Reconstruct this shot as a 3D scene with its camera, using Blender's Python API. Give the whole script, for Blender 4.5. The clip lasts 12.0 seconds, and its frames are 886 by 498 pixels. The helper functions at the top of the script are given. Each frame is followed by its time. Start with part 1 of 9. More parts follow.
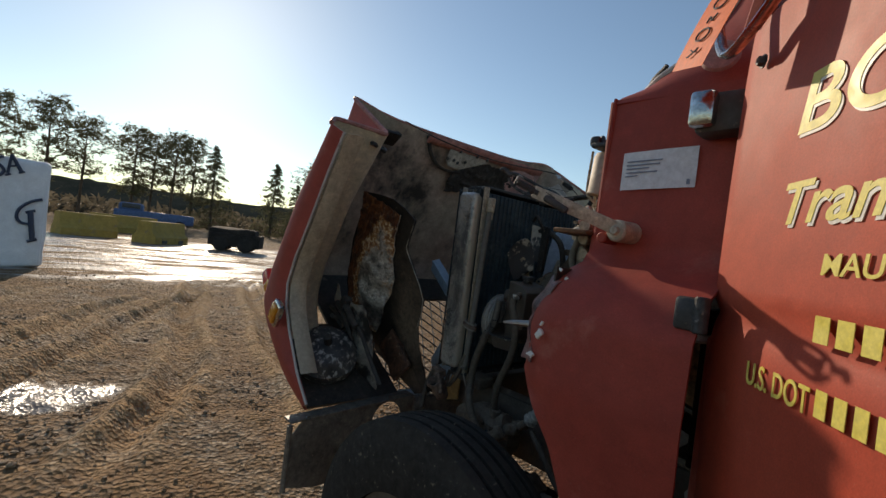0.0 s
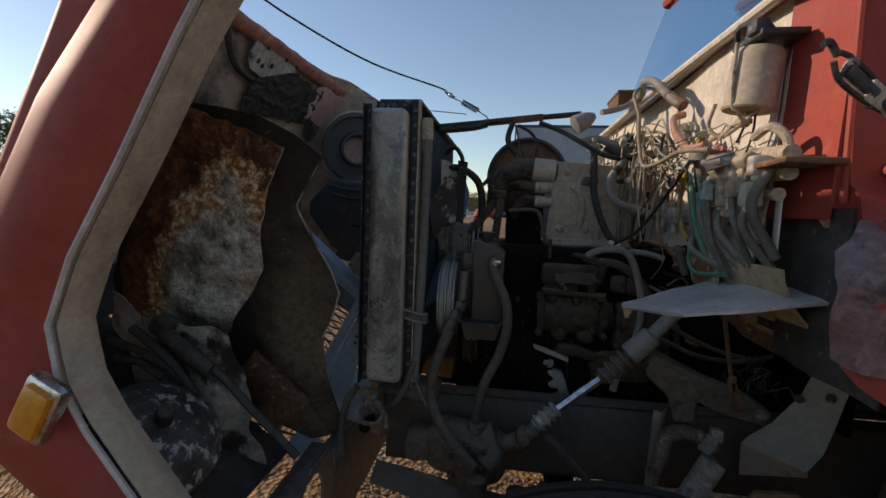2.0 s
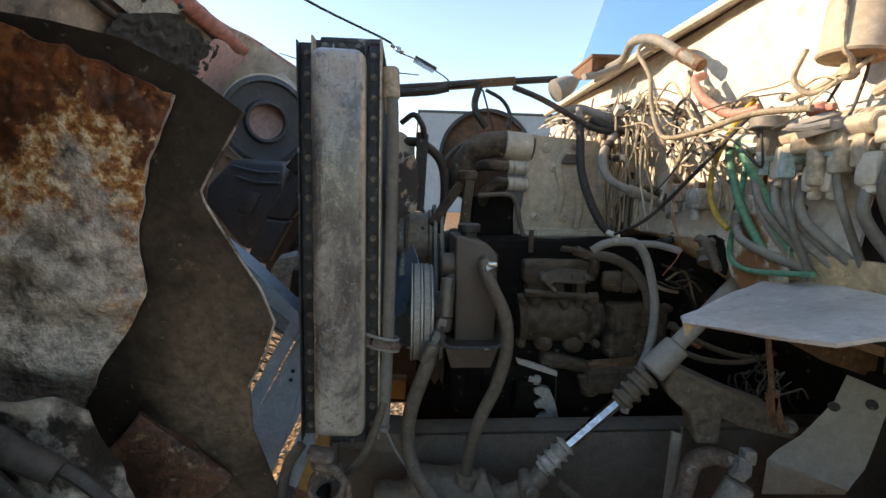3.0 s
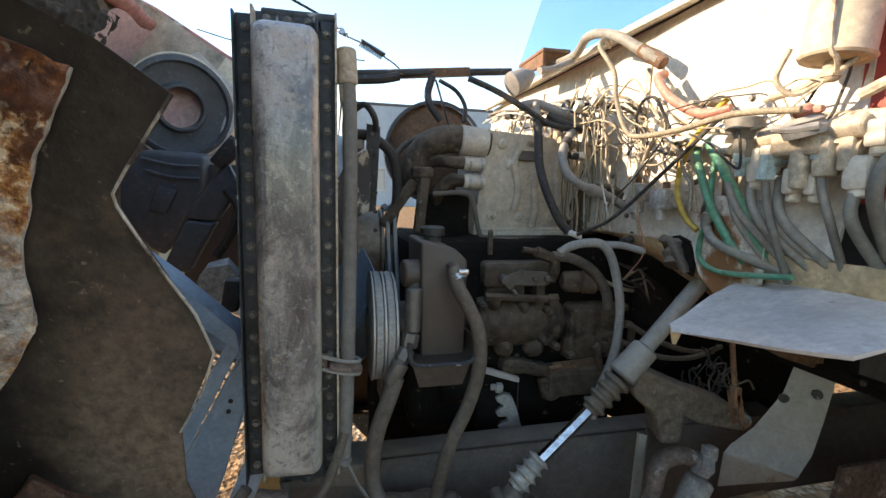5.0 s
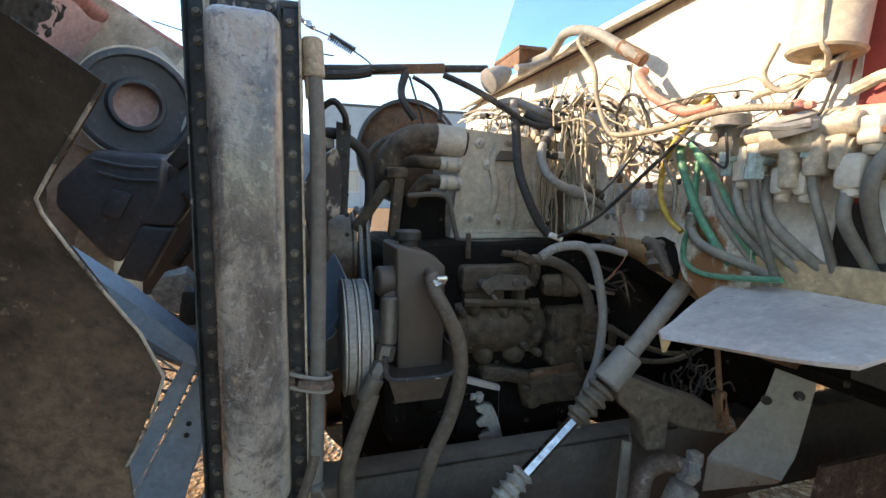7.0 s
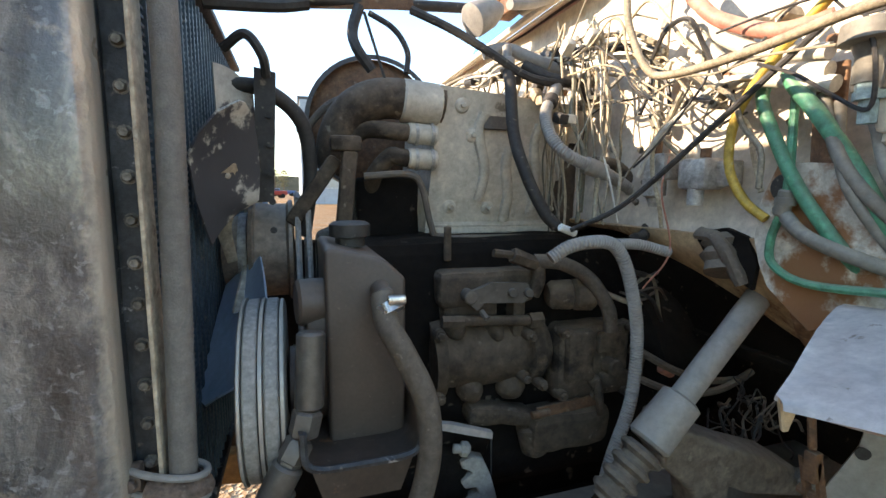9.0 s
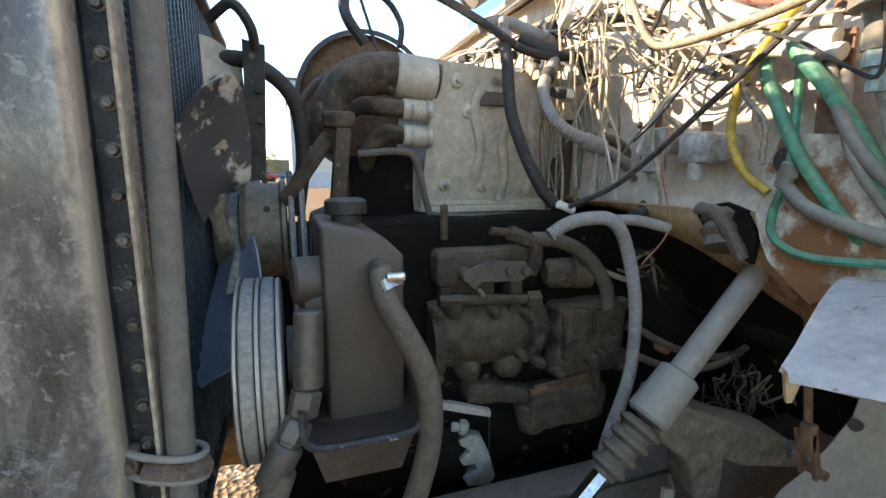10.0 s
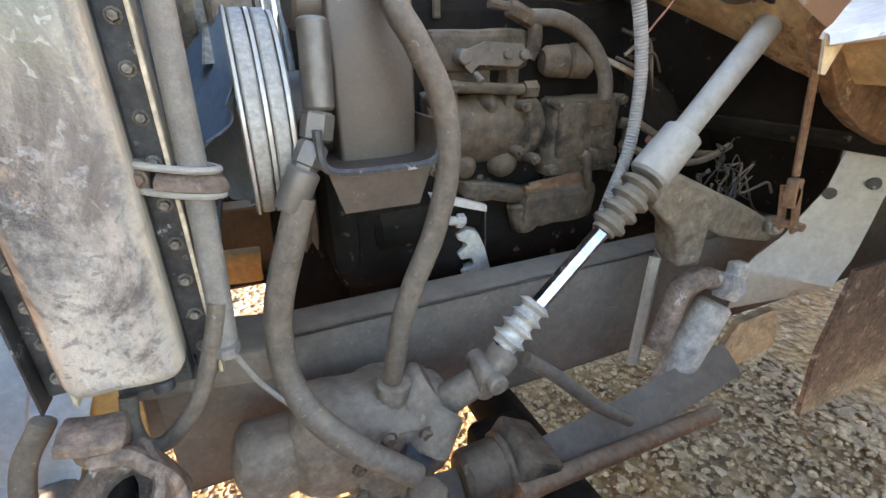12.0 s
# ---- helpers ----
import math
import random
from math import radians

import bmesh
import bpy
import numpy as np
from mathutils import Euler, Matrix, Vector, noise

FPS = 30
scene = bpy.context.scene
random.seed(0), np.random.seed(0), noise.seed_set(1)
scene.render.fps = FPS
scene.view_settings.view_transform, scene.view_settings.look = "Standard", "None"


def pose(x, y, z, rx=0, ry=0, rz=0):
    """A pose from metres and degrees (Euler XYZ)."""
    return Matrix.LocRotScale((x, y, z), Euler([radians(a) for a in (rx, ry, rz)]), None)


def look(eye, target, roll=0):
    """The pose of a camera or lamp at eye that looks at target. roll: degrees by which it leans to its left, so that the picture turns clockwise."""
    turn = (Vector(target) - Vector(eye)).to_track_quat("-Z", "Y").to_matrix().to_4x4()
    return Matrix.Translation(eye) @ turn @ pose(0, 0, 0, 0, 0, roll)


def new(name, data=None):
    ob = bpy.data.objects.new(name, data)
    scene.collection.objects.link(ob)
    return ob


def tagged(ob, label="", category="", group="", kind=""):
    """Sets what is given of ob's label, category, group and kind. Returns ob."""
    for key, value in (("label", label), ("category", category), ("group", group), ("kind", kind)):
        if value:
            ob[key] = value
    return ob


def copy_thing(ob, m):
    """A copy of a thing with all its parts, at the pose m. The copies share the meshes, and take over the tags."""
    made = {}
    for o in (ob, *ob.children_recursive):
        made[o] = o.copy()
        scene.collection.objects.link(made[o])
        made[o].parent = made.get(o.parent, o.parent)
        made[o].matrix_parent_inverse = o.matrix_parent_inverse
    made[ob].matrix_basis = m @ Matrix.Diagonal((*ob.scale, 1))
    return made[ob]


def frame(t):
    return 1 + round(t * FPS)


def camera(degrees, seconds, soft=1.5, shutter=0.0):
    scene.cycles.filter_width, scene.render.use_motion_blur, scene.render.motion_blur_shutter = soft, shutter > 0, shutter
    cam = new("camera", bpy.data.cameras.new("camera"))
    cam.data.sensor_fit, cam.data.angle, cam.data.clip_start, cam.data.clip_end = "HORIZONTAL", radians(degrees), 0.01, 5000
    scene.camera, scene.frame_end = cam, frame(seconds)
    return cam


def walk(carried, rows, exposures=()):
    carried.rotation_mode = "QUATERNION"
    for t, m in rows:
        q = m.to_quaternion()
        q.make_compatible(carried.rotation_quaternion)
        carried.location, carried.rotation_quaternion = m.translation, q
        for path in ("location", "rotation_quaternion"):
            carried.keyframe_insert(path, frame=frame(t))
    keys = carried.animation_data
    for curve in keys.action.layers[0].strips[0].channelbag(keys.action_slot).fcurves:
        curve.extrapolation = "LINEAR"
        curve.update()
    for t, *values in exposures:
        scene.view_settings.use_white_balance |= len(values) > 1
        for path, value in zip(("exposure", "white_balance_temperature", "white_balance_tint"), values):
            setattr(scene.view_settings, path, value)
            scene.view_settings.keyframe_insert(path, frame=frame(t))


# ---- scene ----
cam = camera(88.2, 12.0)
PATH = [
    (0, (-0.369, 0.515, 1.519), (-1.853, 1.855, 1.505), 7.0),
    (0.5, (-0.711, 0.36, 1.515), (-1.994, 1.894, 1.466), 5.7),
    (1, (-1.003, 0.414, 1.506), (-1.994, 2.146, 1.374), 3.8),
    (1.5, (-1.305, 0.569, 1.492), (-1.956, 2.453, 1.333), 2.9),
    (2, (-1.566, 0.703, 1.493), (-1.837, 2.678, 1.323), 2.0),
    (2.5, (-1.669, 0.934, 1.48), (-1.743, 2.923, 1.284), 1.7),
    (3, (-1.771, 1.061, 1.488), (-1.627, 3.044, 1.269), 1.2),
    (4.8, (-1.851, 1.173, 1.501), (-1.404, 3.107, 1.26), 1.3),
    (5, (-1.842, 1.179, 1.502), (-1.379, 3.11, 1.261), 1.2),
    (5.5, (-1.838, 1.21, 1.499), (-1.344, 3.134, 1.261), 1.2),
    (6, (-1.827, 1.22, 1.505), (-1.308, 3.136, 1.265), 1.2),
    (6.5, (-1.828, 1.226, 1.502), (-1.285, 3.136, 1.269), 1.2),
    (6.7, (-1.832, 1.228, 1.504), (-1.275, 3.135, 1.272), 1.1),
    (8.3, (-1.787, 1.419, 1.488), (-1.193, 3.313, 1.24), 0.4),
    (8.5, (-1.758, 1.471, 1.486), (-1.155, 3.361, 1.23), 0.5),
    (9, (-1.697, 1.547, 1.471), (-1.086, 3.435, 1.219), 0.3),
    (9.5, (-1.689, 1.563, 1.469), (-1.064, 3.444, 1.201), 0.1),
    (10, (-1.701, 1.56, 1.461), (-1.063, 3.428, 1.135), -0.1),
    (10.5, (-1.733, 1.549, 1.398), (-1.052, 3.362, 0.898), -0.9),
    (11, (-1.764, 1.545, 1.321), (-1.053, 3.288, 0.645), -1.0),
    (11.5, (-1.77, 1.551, 1.289), (-1.053, 3.256, 0.529), -0.9),
    (12, (-1.768, 1.557, 1.28), (-1.05, 3.241, 0.475), -1.0),
]
walk(cam, [(t, look(eye, target, roll)) for t, eye, target, roll in PATH],
     exposures=[(0, -0.2, 8150, 15), (0.5, -0.6, 7850, 14), (1, -0.7, 7750, 16), (1.5, -0.28, 8000, 20), (2, 0.05, 8250, 22), (2.5, 1.15, 9150, 22), (3, 1.52, 9100, 20), (5, 1.93, 8750, 19), (6.5, 1.93, 8550, 19),
                (8.5, 2.15, 8450, 18), (9.5, 2.27, 8400, 18), (10.5, 2.7, 8500, 19), (11, 3.4, 9000, 23), (11.5, 3.72, 9250, 25), (12, 3.8, 9300, 25)])

# ---- world, sun ----
SUN_DIR = Vector((-0.90, 0.215, 0.385)).normalized()
world = bpy.data.worlds.new("sky")
scene.world = world
world.use_nodes = True
wn = world.node_tree
sky = wn.nodes.new("ShaderNodeTexSky")
sky.sky_type = "NISHITA"
sky.sun_disc = False
sky.sun_elevation = math.asin(SUN_DIR.z)
sky.sun_rotation = math.atan2(SUN_DIR.x, SUN_DIR.y)
sky.air_density, sky.dust_density, sky.ozone_density = 1.0, 0.18, 2.4
clear = wn.nodes.new("ShaderNodeMix")
clear.data_type, clear.blend_type = "RGBA", "MULTIPLY"
clear.inputs[0].default_value, clear.inputs[7].default_value = 1.0, (0.85, 1.0, 1.06, 1)
wn.links.new(sky.outputs[0], clear.inputs[6])
wn.links.new(clear.outputs[2], wn.nodes["Background"].inputs[0])
wn.nodes["Background"].inputs[1].default_value = 0.15
sun = new("sun", bpy.data.lights.new("sun", "SUN"))
sun.data.energy, sun.data.angle, sun.data.color = 3.4, radians(0.6), (1.0, 0.93, 0.82)
sun.matrix_basis = look((0, 0, 0), -SUN_DIR)


# ---- materials ----
def ramp(nt, src, stops):
    r = nt.nodes.new("ShaderNodeValToRGB")
    els = r.color_ramp.elements
    while len(els) < len(stops):
        els.new(0.5)
    for e, (p, c) in zip(els, stops):
        e.position = p
        e.color = (*c, 1) if len(c) == 3 else c
    nt.links.new(src, r.inputs[0])
    return r.outputs[0]


def noise_tex(nt, vec, scale, detail=6.0, rough=0.6, dist=0.0):
    n = nt.nodes.new("ShaderNodeTexNoise")
    n.inputs["Scale"].default_value, n.inputs["Detail"].default_value = scale, detail
    n.inputs["Roughness"].default_value, n.inputs["Distortion"].default_value = rough, dist
    nt.links.new(vec, n.inputs["Vector"])
    return n.outputs[0]


def mixc(nt, fac, a, b, blend="MIX"):
    m = nt.nodes.new("ShaderNodeMix")
    m.data_type, m.blend_type = "RGBA", blend
    for sock, v in ((m.inputs[0], fac), (m.inputs[6], a), (m.inputs[7], b)):
        if isinstance(v, (int, float)):
            sock.default_value = v
        elif isinstance(v, tuple):
            sock.default_value = (*v, 1)
        else:
            nt.links.new(v, sock)
    return m.outputs[2]


def mat(name, c1, c2, rough=(0.5, 0.7), metal=0.0, scale=6.0, bump=0.15, fine=90.0, wear=None, wear_at=(0.55, 0.66), wear_scale=14.0,
        dust=None, stretch=(1, 1, 1), spec=0.5, vary=0.0, coat=0.0, detail=0.55):
    """A weathered surface: two tones at a large scale, grain at a fine one, wear (colour) in patches and dust on faces that look up."""
    m = bpy.data.materials.new(name)
    m.use_nodes = True
    nt = m.node_tree
    b = nt.nodes["Principled BSDF"]
    tc = nt.nodes.new("ShaderNodeTexCoord")
    mp = nt.nodes.new("ShaderNodeMapping")
    mp.inputs["Scale"].default_value = stretch
    nt.links.new(tc.outputs["Object"], mp.inputs[0])
    v = mp.outputs[0]
    big = noise_tex(nt, v, scale, 7.0, 0.62, 0.3)
    grain = noise_tex(nt, v, fine, 4.0, 0.6)
    col = mixc(nt, ramp(nt, big, [(0.32, (0, 0, 0)), (0.68, (1, 1, 1))]), c1, c2)
    col = mixc(nt, 0.35, col, ramp(nt, grain, [(0.3, (0.35, 0.35, 0.35)), (0.7, (1.0, 1.0, 1.0))]), "MULTIPLY")
    mid = noise_tex(nt, v, scale * 6.0, 9.0, 0.72, 0.15)
    col = mixc(nt, detail, col, ramp(nt, mid, [(0.32, (0.12, 0.115, 0.11)), (0.46, (0.75, 0.75, 0.75)), (0.55, (1.15, 1.15, 1.13)), (0.68, (2.0, 1.96, 1.86))]), "MULTIPLY")
    speck = noise_tex(nt, v, fine * 0.8, 3.0, 0.5)
    col = mixc(nt, ramp(nt, speck, [(0.66, (0, 0, 0)), (0.74, (detail * 0.8,) * 3)]), col, (0.34, 0.29, 0.22))
    if vary:
        oi = nt.nodes.new("ShaderNodeObjectInfo")
        col = mixc(nt, vary, col, ramp(nt, oi.outputs["Random"], [(0.0, (0.3, 0.3, 0.3)), (1.0, (1.3, 1.3, 1.3))]), "MULTIPLY")
    if wear:
        w = noise_tex(nt, v, wear_scale, 9.0, 0.68, 0.1)
        col = mixc(nt, ramp(nt, w, [(wear_at[0], (0, 0, 0)), (wear_at[1], (1, 1, 1))]), col, wear)
    if dust:
        geo = nt.nodes.new("ShaderNodeNewGeometry")
        sp = nt.nodes.new("ShaderNodeSeparateXYZ")
        nt.links.new(geo.outputs["Normal"], sp.inputs[0])
        up = ramp(nt, sp.outputs[2], [(0.15, (0.12, 0.12, 0.12)), (0.95, (0.75, 0.75, 0.75))])
        patch = ramp(nt, noise_tex(nt, v, scale * 2.5, 8.0, 0.7), [(0.3, (0.15, 0.15, 0.15)), (0.65, (1, 1, 1))])
        col = mixc(nt, mixc(nt, 1.0, up, patch, "MULTIPLY"), col, dust)
    nt.links.new(col, b.inputs["Base Color"])
    rr = ramp(nt, big, [(0.3, (rough[0],) * 3), (0.7, (rough[1],) * 3)])
    nt.links.new(rr, b.inputs["Roughness"])
    b.inputs["Metallic"].default_value = metal
    b.inputs["Specular IOR Level"].default_value = spec
    if coat:
        b.inputs["Coat Weight"].default_value, b.inputs["Coat Roughness"].default_value = coat, 0.2
    bp = nt.nodes.new("ShaderNodeBump")
    bp.inputs["Strength"].default_value, bp.inputs["Distance"].default_value = min(1.0, bump * 1.6), 0.006
    mixh = mixc(nt, 0.4, mid, grain)
    nt.links.new(mixh, bp.inputs["Height"])
    nt.links.new(bp.outputs[0], b.inputs["Normal"])
    return m


# Lit copy of RED for the door: its sunlight is put into the colour.
RED_SUNLIT = mat("red_paint_sunlit", (0.45, 0.055, 0.028), (0.53, 0.085, 0.045), (0.5, 0.68), scale=3, bump=0.05, wear=(0.48, 0.15, 0.10), wear_at=(0.62, 0.8), wear_scale=5, fine=300, detail=0.15, spec=0.35)
# The darker red: shade on the cowl is put into this copy.
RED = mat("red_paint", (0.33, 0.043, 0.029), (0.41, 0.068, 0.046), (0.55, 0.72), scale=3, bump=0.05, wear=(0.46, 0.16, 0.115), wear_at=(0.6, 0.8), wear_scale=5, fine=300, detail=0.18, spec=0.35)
DUCT = mat("dull_pink_paint", (0.52, 0.30, 0.28), (0.60, 0.40, 0.37), (0.5, 0.7), scale=6, bump=0.1, detail=0.3)
RED_DULL = mat("faded_red_paint", (0.38, 0.12, 0.095), (0.50, 0.22, 0.18), (0.5, 0.7), scale=5, bump=0.08, wear=(0.52, 0.44, 0.4), wear_at=(0.64, 0.7), wear_scale=12, fine=200)
FLAP = mat("scuffed_torn_fibreglass", (0.20, 0.145, 0.14), (0.27, 0.10, 0.085), (0.35, 0.6), scale=9, bump=0.5, detail=0.5, wear=(0.05, 0.042, 0.042), wear_at=(0.57, 0.64), wear_scale=11)
CREAM = mat("cream_primer", (0.64, 0.545, 0.39), (0.74, 0.65, 0.50), (0.4, 0.65), scale=4, bump=0.12, detail=0.3, wear=(0.20, 0.15, 0.105), wear_at=(0.60, 0.77), wear_scale=3.0, dust=(0.45, 0.36, 0.25))
# Dimmed copy of CREAM: the flange's shade is put into the colour.
CREAM_DIM = mat("cream_primer_dimmed", (0.50, 0.42, 0.305), (0.60, 0.515, 0.39), (0.45, 0.7), scale=4, bump=0.12, detail=0.32, wear=(0.18, 0.135, 0.095), wear_at=(0.58, 0.74), wear_scale=5.0, dust=(0.40, 0.32, 0.23))
# Soot under the hood; also the painted shade of a groove and a lining.
SOOT_SHADE = mat("soot_and_shade_black", (0.03, 0.028, 0.026), (0.08, 0.07, 0.06), (0.45, 0.8), scale=5, bump=0.3, wear=(0.3, 0.26, 0.2), wear_at=(0.64, 0.74), wear_scale=4)
SOOT_CREAM = mat("soot_streaked_cream_paint", (0.42, 0.355, 0.27), (0.42, 0.29, 0.235), (0.45, 0.7), scale=2.0, bump=0.2, wear=(0.04, 0.033, 0.028), wear_at=(0.50, 0.63), wear_scale=2.3, detail=0.4)
RUST_BLOCK = mat("crusted_tan_rust", (0.10, 0.05, 0.026), (0.27, 0.15, 0.075), (0.6, 0.9), scale=9, bump=0.9, fine=60, wear=(0.38, 0.27, 0.17), wear_at=(0.57, 0.63), wear_scale=16, detail=0.7)
RUST_PLAIN = mat("brown_rust", (0.09, 0.04, 0.022), (0.24, 0.115, 0.055), (0.75, 0.95), scale=14, bump=0.5, fine=80, dust=(0.3, 0.22, 0.15))
RUST_DARK = mat("blistered_dark_rust", (0.055, 0.03, 0.022), (0.19, 0.085, 0.048), (0.35, 0.7), scale=9, bump=1.0, fine=45, detail=0.9, wear=(0.30, 0.20, 0.13), wear_at=(0.6, 0.66), wear_scale=20)
DUSTY_CAST = mat("dust_caked_casting", (0.10, 0.078, 0.06), (0.20, 0.16, 0.125), (0.7, 0.95), scale=9, bump=0.5, fine=70, detail=0.55, dust=(0.30, 0.24, 0.18), wear=(0.05, 0.036, 0.028), wear_at=(0.58, 0.66), wear_scale=8, spec=0.25)
# Orange-tan: sunlight on the plate and strut is put into the colour.
OCHRE = mat("ochre_sunlit_steel", (0.46, 0.26, 0.09), (0.58, 0.35, 0.14), (0.55, 0.75), scale=8, bump=0.15, detail=0.25)
FITTING = mat("dark_dusty_steel", (0.07, 0.064, 0.057), (0.13, 0.118, 0.105), (0.35, 0.55), metal=0.35, scale=14, bump=0.1, detail=0.3, dust=(0.2, 0.17, 0.14))
PALE_CLIP = mat("dusty_white_casting", (0.33, 0.315, 0.28), (0.42, 0.40, 0.355), (0.5, 0.7), scale=14, bump=0.2, detail=0.3)
CHALK = mat("rubbed_zinc", (0.36, 0.335, 0.29), (0.52, 0.48, 0.41), (0.5, 0.75), scale=6, bump=0.4, wear=(0.05, 0.045, 0.04), wear_at=(0.52, 0.6), wear_scale=9)
CHALK_PLAIN = mat("pale_dusty_steel", (0.28, 0.24, 0.19), (0.37, 0.32, 0.262), (0.45, 0.7), scale=4, bump=0.08, detail=0.15, wear=(0.2, 0.11, 0.06), wear_at=(0.68, 0.72), wear_scale=11)
FLANGE = mat("dirty_steel_flange", (0.02, 0.0225, 0.025), (0.07, 0.075, 0.08), (0.4, 0.65), metal=0.2, scale=16, bump=0.3, wear=(0.30, 0.30, 0.29), wear_at=(0.62, 0.66), wear_scale=30)
BOLT = mat("grimy_bolt_heads", (0.13, 0.12, 0.105), (0.27, 0.245, 0.21), (0.45, 0.7), metal=0.5, scale=60, bump=0.2, vary=0.6)
FINS = mat("blue_grey_radiator_fins", (0.03, 0.055, 0.075), (0.08, 0.12, 0.15), (0.4, 0.6), metal=0.3, scale=8, bump=0.1)
RUBBER = mat("dusty_rubber_hose", (0.07, 0.056, 0.046), (0.125, 0.10, 0.08), (0.6, 0.9), scale=9, bump=0.25, fine=180, detail=0.45, dust=(0.25, 0.20, 0.145), spec=0.3)
RUBBER_BLACK = mat("black_rubber", (0.015, 0.015, 0.015), (0.04, 0.038, 0.036), (0.5, 0.75), scale=14, bump=0.15, dust=(0.13, 0.11, 0.09), spec=0.35)
LOOM = mat("grey_corrugated_loom", (0.2, 0.195, 0.185), (0.3, 0.29, 0.27), (0.5, 0.75), scale=10, bump=0.1, detail=0.2, dust=(0.33, 0.28, 0.22))
WOVEN = mat("grey_woven_hose", (0.12, 0.113, 0.103), (0.18, 0.168, 0.15), (0.6, 0.85), scale=12, bump=0.3, fine=420, detail=0.3, dust=(0.26, 0.22, 0.17))
BLADE = mat("half_stripped_fan_blade", (0.42, 0.395, 0.34), (0.52, 0.49, 0.43), (0.35, 0.6), scale=5, bump=0.12, detail=0.25, wear=(0.055, 0.055, 0.06), wear_at=(0.50, 0.53), wear_scale=5)
INLET = mat("dark_blue_grey_moulding", (0.035, 0.042, 0.052), (0.065, 0.072, 0.082), (0.4, 0.65), scale=6, bump=0.15, detail=0.35, dust=(0.14, 0.14, 0.14))
WIRE_OLIVE = mat("olive_grey_wire", (0.10, 0.10, 0.075), (0.2, 0.19, 0.14), (0.5, 0.75), scale=30, bump=0.1, vary=0.6, dust=(0.3, 0.25, 0.18))
TYRE = mat("tyre_rubber", (0.02, 0.019, 0.018), (0.04, 0.037, 0.034), (0.7, 0.9), scale=6, bump=0.25, dust=(0.075, 0.062, 0.05), spec=0.15)
ENGINE = mat("dusty_engine_casting", (0.05, 0.037, 0.028), (0.14, 0.104, 0.075), (0.7, 0.95), detail=0.6, scale=7, bump=0.6, fine=65, dust=(0.26, 0.19, 0.13), wear=(0.012, 0.010, 0.009), wear_at=(0.50, 0.60), wear_scale=7, spec=0.25)
# Near black: the bay's deep shade is put into this colour.
ENGINE_DARK = mat("near_black_bay_parts", (0.005, 0.0046, 0.0043), (0.015, 0.0125, 0.011), (0.7, 0.95), scale=7, bump=0.4, fine=45, dust=(0.035, 0.028, 0.022), spec=0.06, detail=0.3)
COVER = mat("grey_valve_cover_paint", (0.48, 0.43, 0.35), (0.60, 0.545, 0.45), (0.55, 0.75), detail=0.3, scale=5, bump=0.15, wear=(0.15, 0.125, 0.095), wear_at=(0.6, 0.66), wear_scale=9, dust=(0.42, 0.35, 0.26))
BROWN_TANK = mat("brown_dusty_reservoir", (0.045, 0.033, 0.027), (0.066, 0.049, 0.04), (0.4, 0.62), scale=5, detail=0.15, bump=0.06, fine=200, dust=(0.19, 0.14, 0.10), wear=(0.36, 0.16, 0.07), wear_at=(0.66, 0.76), wear_scale=7)
WHITE_DIRTY = mat("dirty_white_firewall", (0.52, 0.455, 0.365), (0.69, 0.63, 0.535), (0.5, 0.75), detail=0.3, scale=4, bump=0.15, wear=(0.35, 0.24, 0.15), wear_at=(0.58, 0.7), wear_scale=6, dust=(0.57, 0.48, 0.37))
WHITE_RUSTY = mat("white_paint_over_rust", (0.5, 0.45, 0.37), (0.62, 0.57, 0.48), (0.55, 0.8), scale=5, bump=0.3, wear=(0.23, 0.10, 0.04), wear_at=(0.5, 0.58), wear_scale=8)
SHEET = mat("pale_oxidised_sheet", (0.46, 0.405, 0.37), (0.60, 0.545, 0.50), (0.3, 0.55), detail=0.25, scale=4, bump=0.15, wear=(0.2, 0.15, 0.12), wear_at=(0.64, 0.68), wear_scale=26)
TAN = mat("tan_dust_covered_metal", (0.36, 0.29, 0.205), (0.5, 0.42, 0.32), (0.65, 0.85), scale=9, bump=0.25, wear=(0.16, 0.105, 0.07), wear_at=(0.6, 0.66), wear_scale=18)
TRAY = mat("dark_brown_bracket_paint", (0.045, 0.031, 0.023), (0.075, 0.053, 0.04), (0.45, 0.7), scale=6, bump=0.1, detail=0.3, wear=(0.2, 0.095, 0.045), wear_at=(0.64, 0.7), wear_scale=10)
LAMP_PANEL = mat("greasy_grey_panel", (0.22, 0.205, 0.185), (0.44, 0.41, 0.365), (0.25, 0.45), scale=5, bump=0.5, detail=0.6, wear=(0.02, 0.018, 0.016), wear_at=(0.50, 0.57), wear_scale=5, spec=0.7)
RUST_PALE = mat("crusted_pink_brown_rust", (0.11, 0.07, 0.05), (0.27, 0.19, 0.145), (0.6, 0.9), scale=12, bump=0.9, fine=70, detail=0.7, wear=(0.42, 0.34, 0.28), wear_at=(0.6, 0.66), wear_scale=24)
WIRE_TAN = mat("dust_covered_wire", (0.30, 0.24, 0.16), (0.5, 0.42, 0.3), (0.6, 0.8), scale=40, bump=0.1, vary=0.7)
WIRE_BLACK = mat("black_wire", (0.012, 0.012, 0.012), (0.05, 0.045, 0.04), (0.5, 0.7), scale=30, bump=0.1)
GREEN = mat("green_air_hose", (0.02, 0.20, 0.11), (0.05, 0.30, 0.18), (0.4, 0.6), scale=12, bump=0.1, dust=(0.30, 0.31, 0.22))
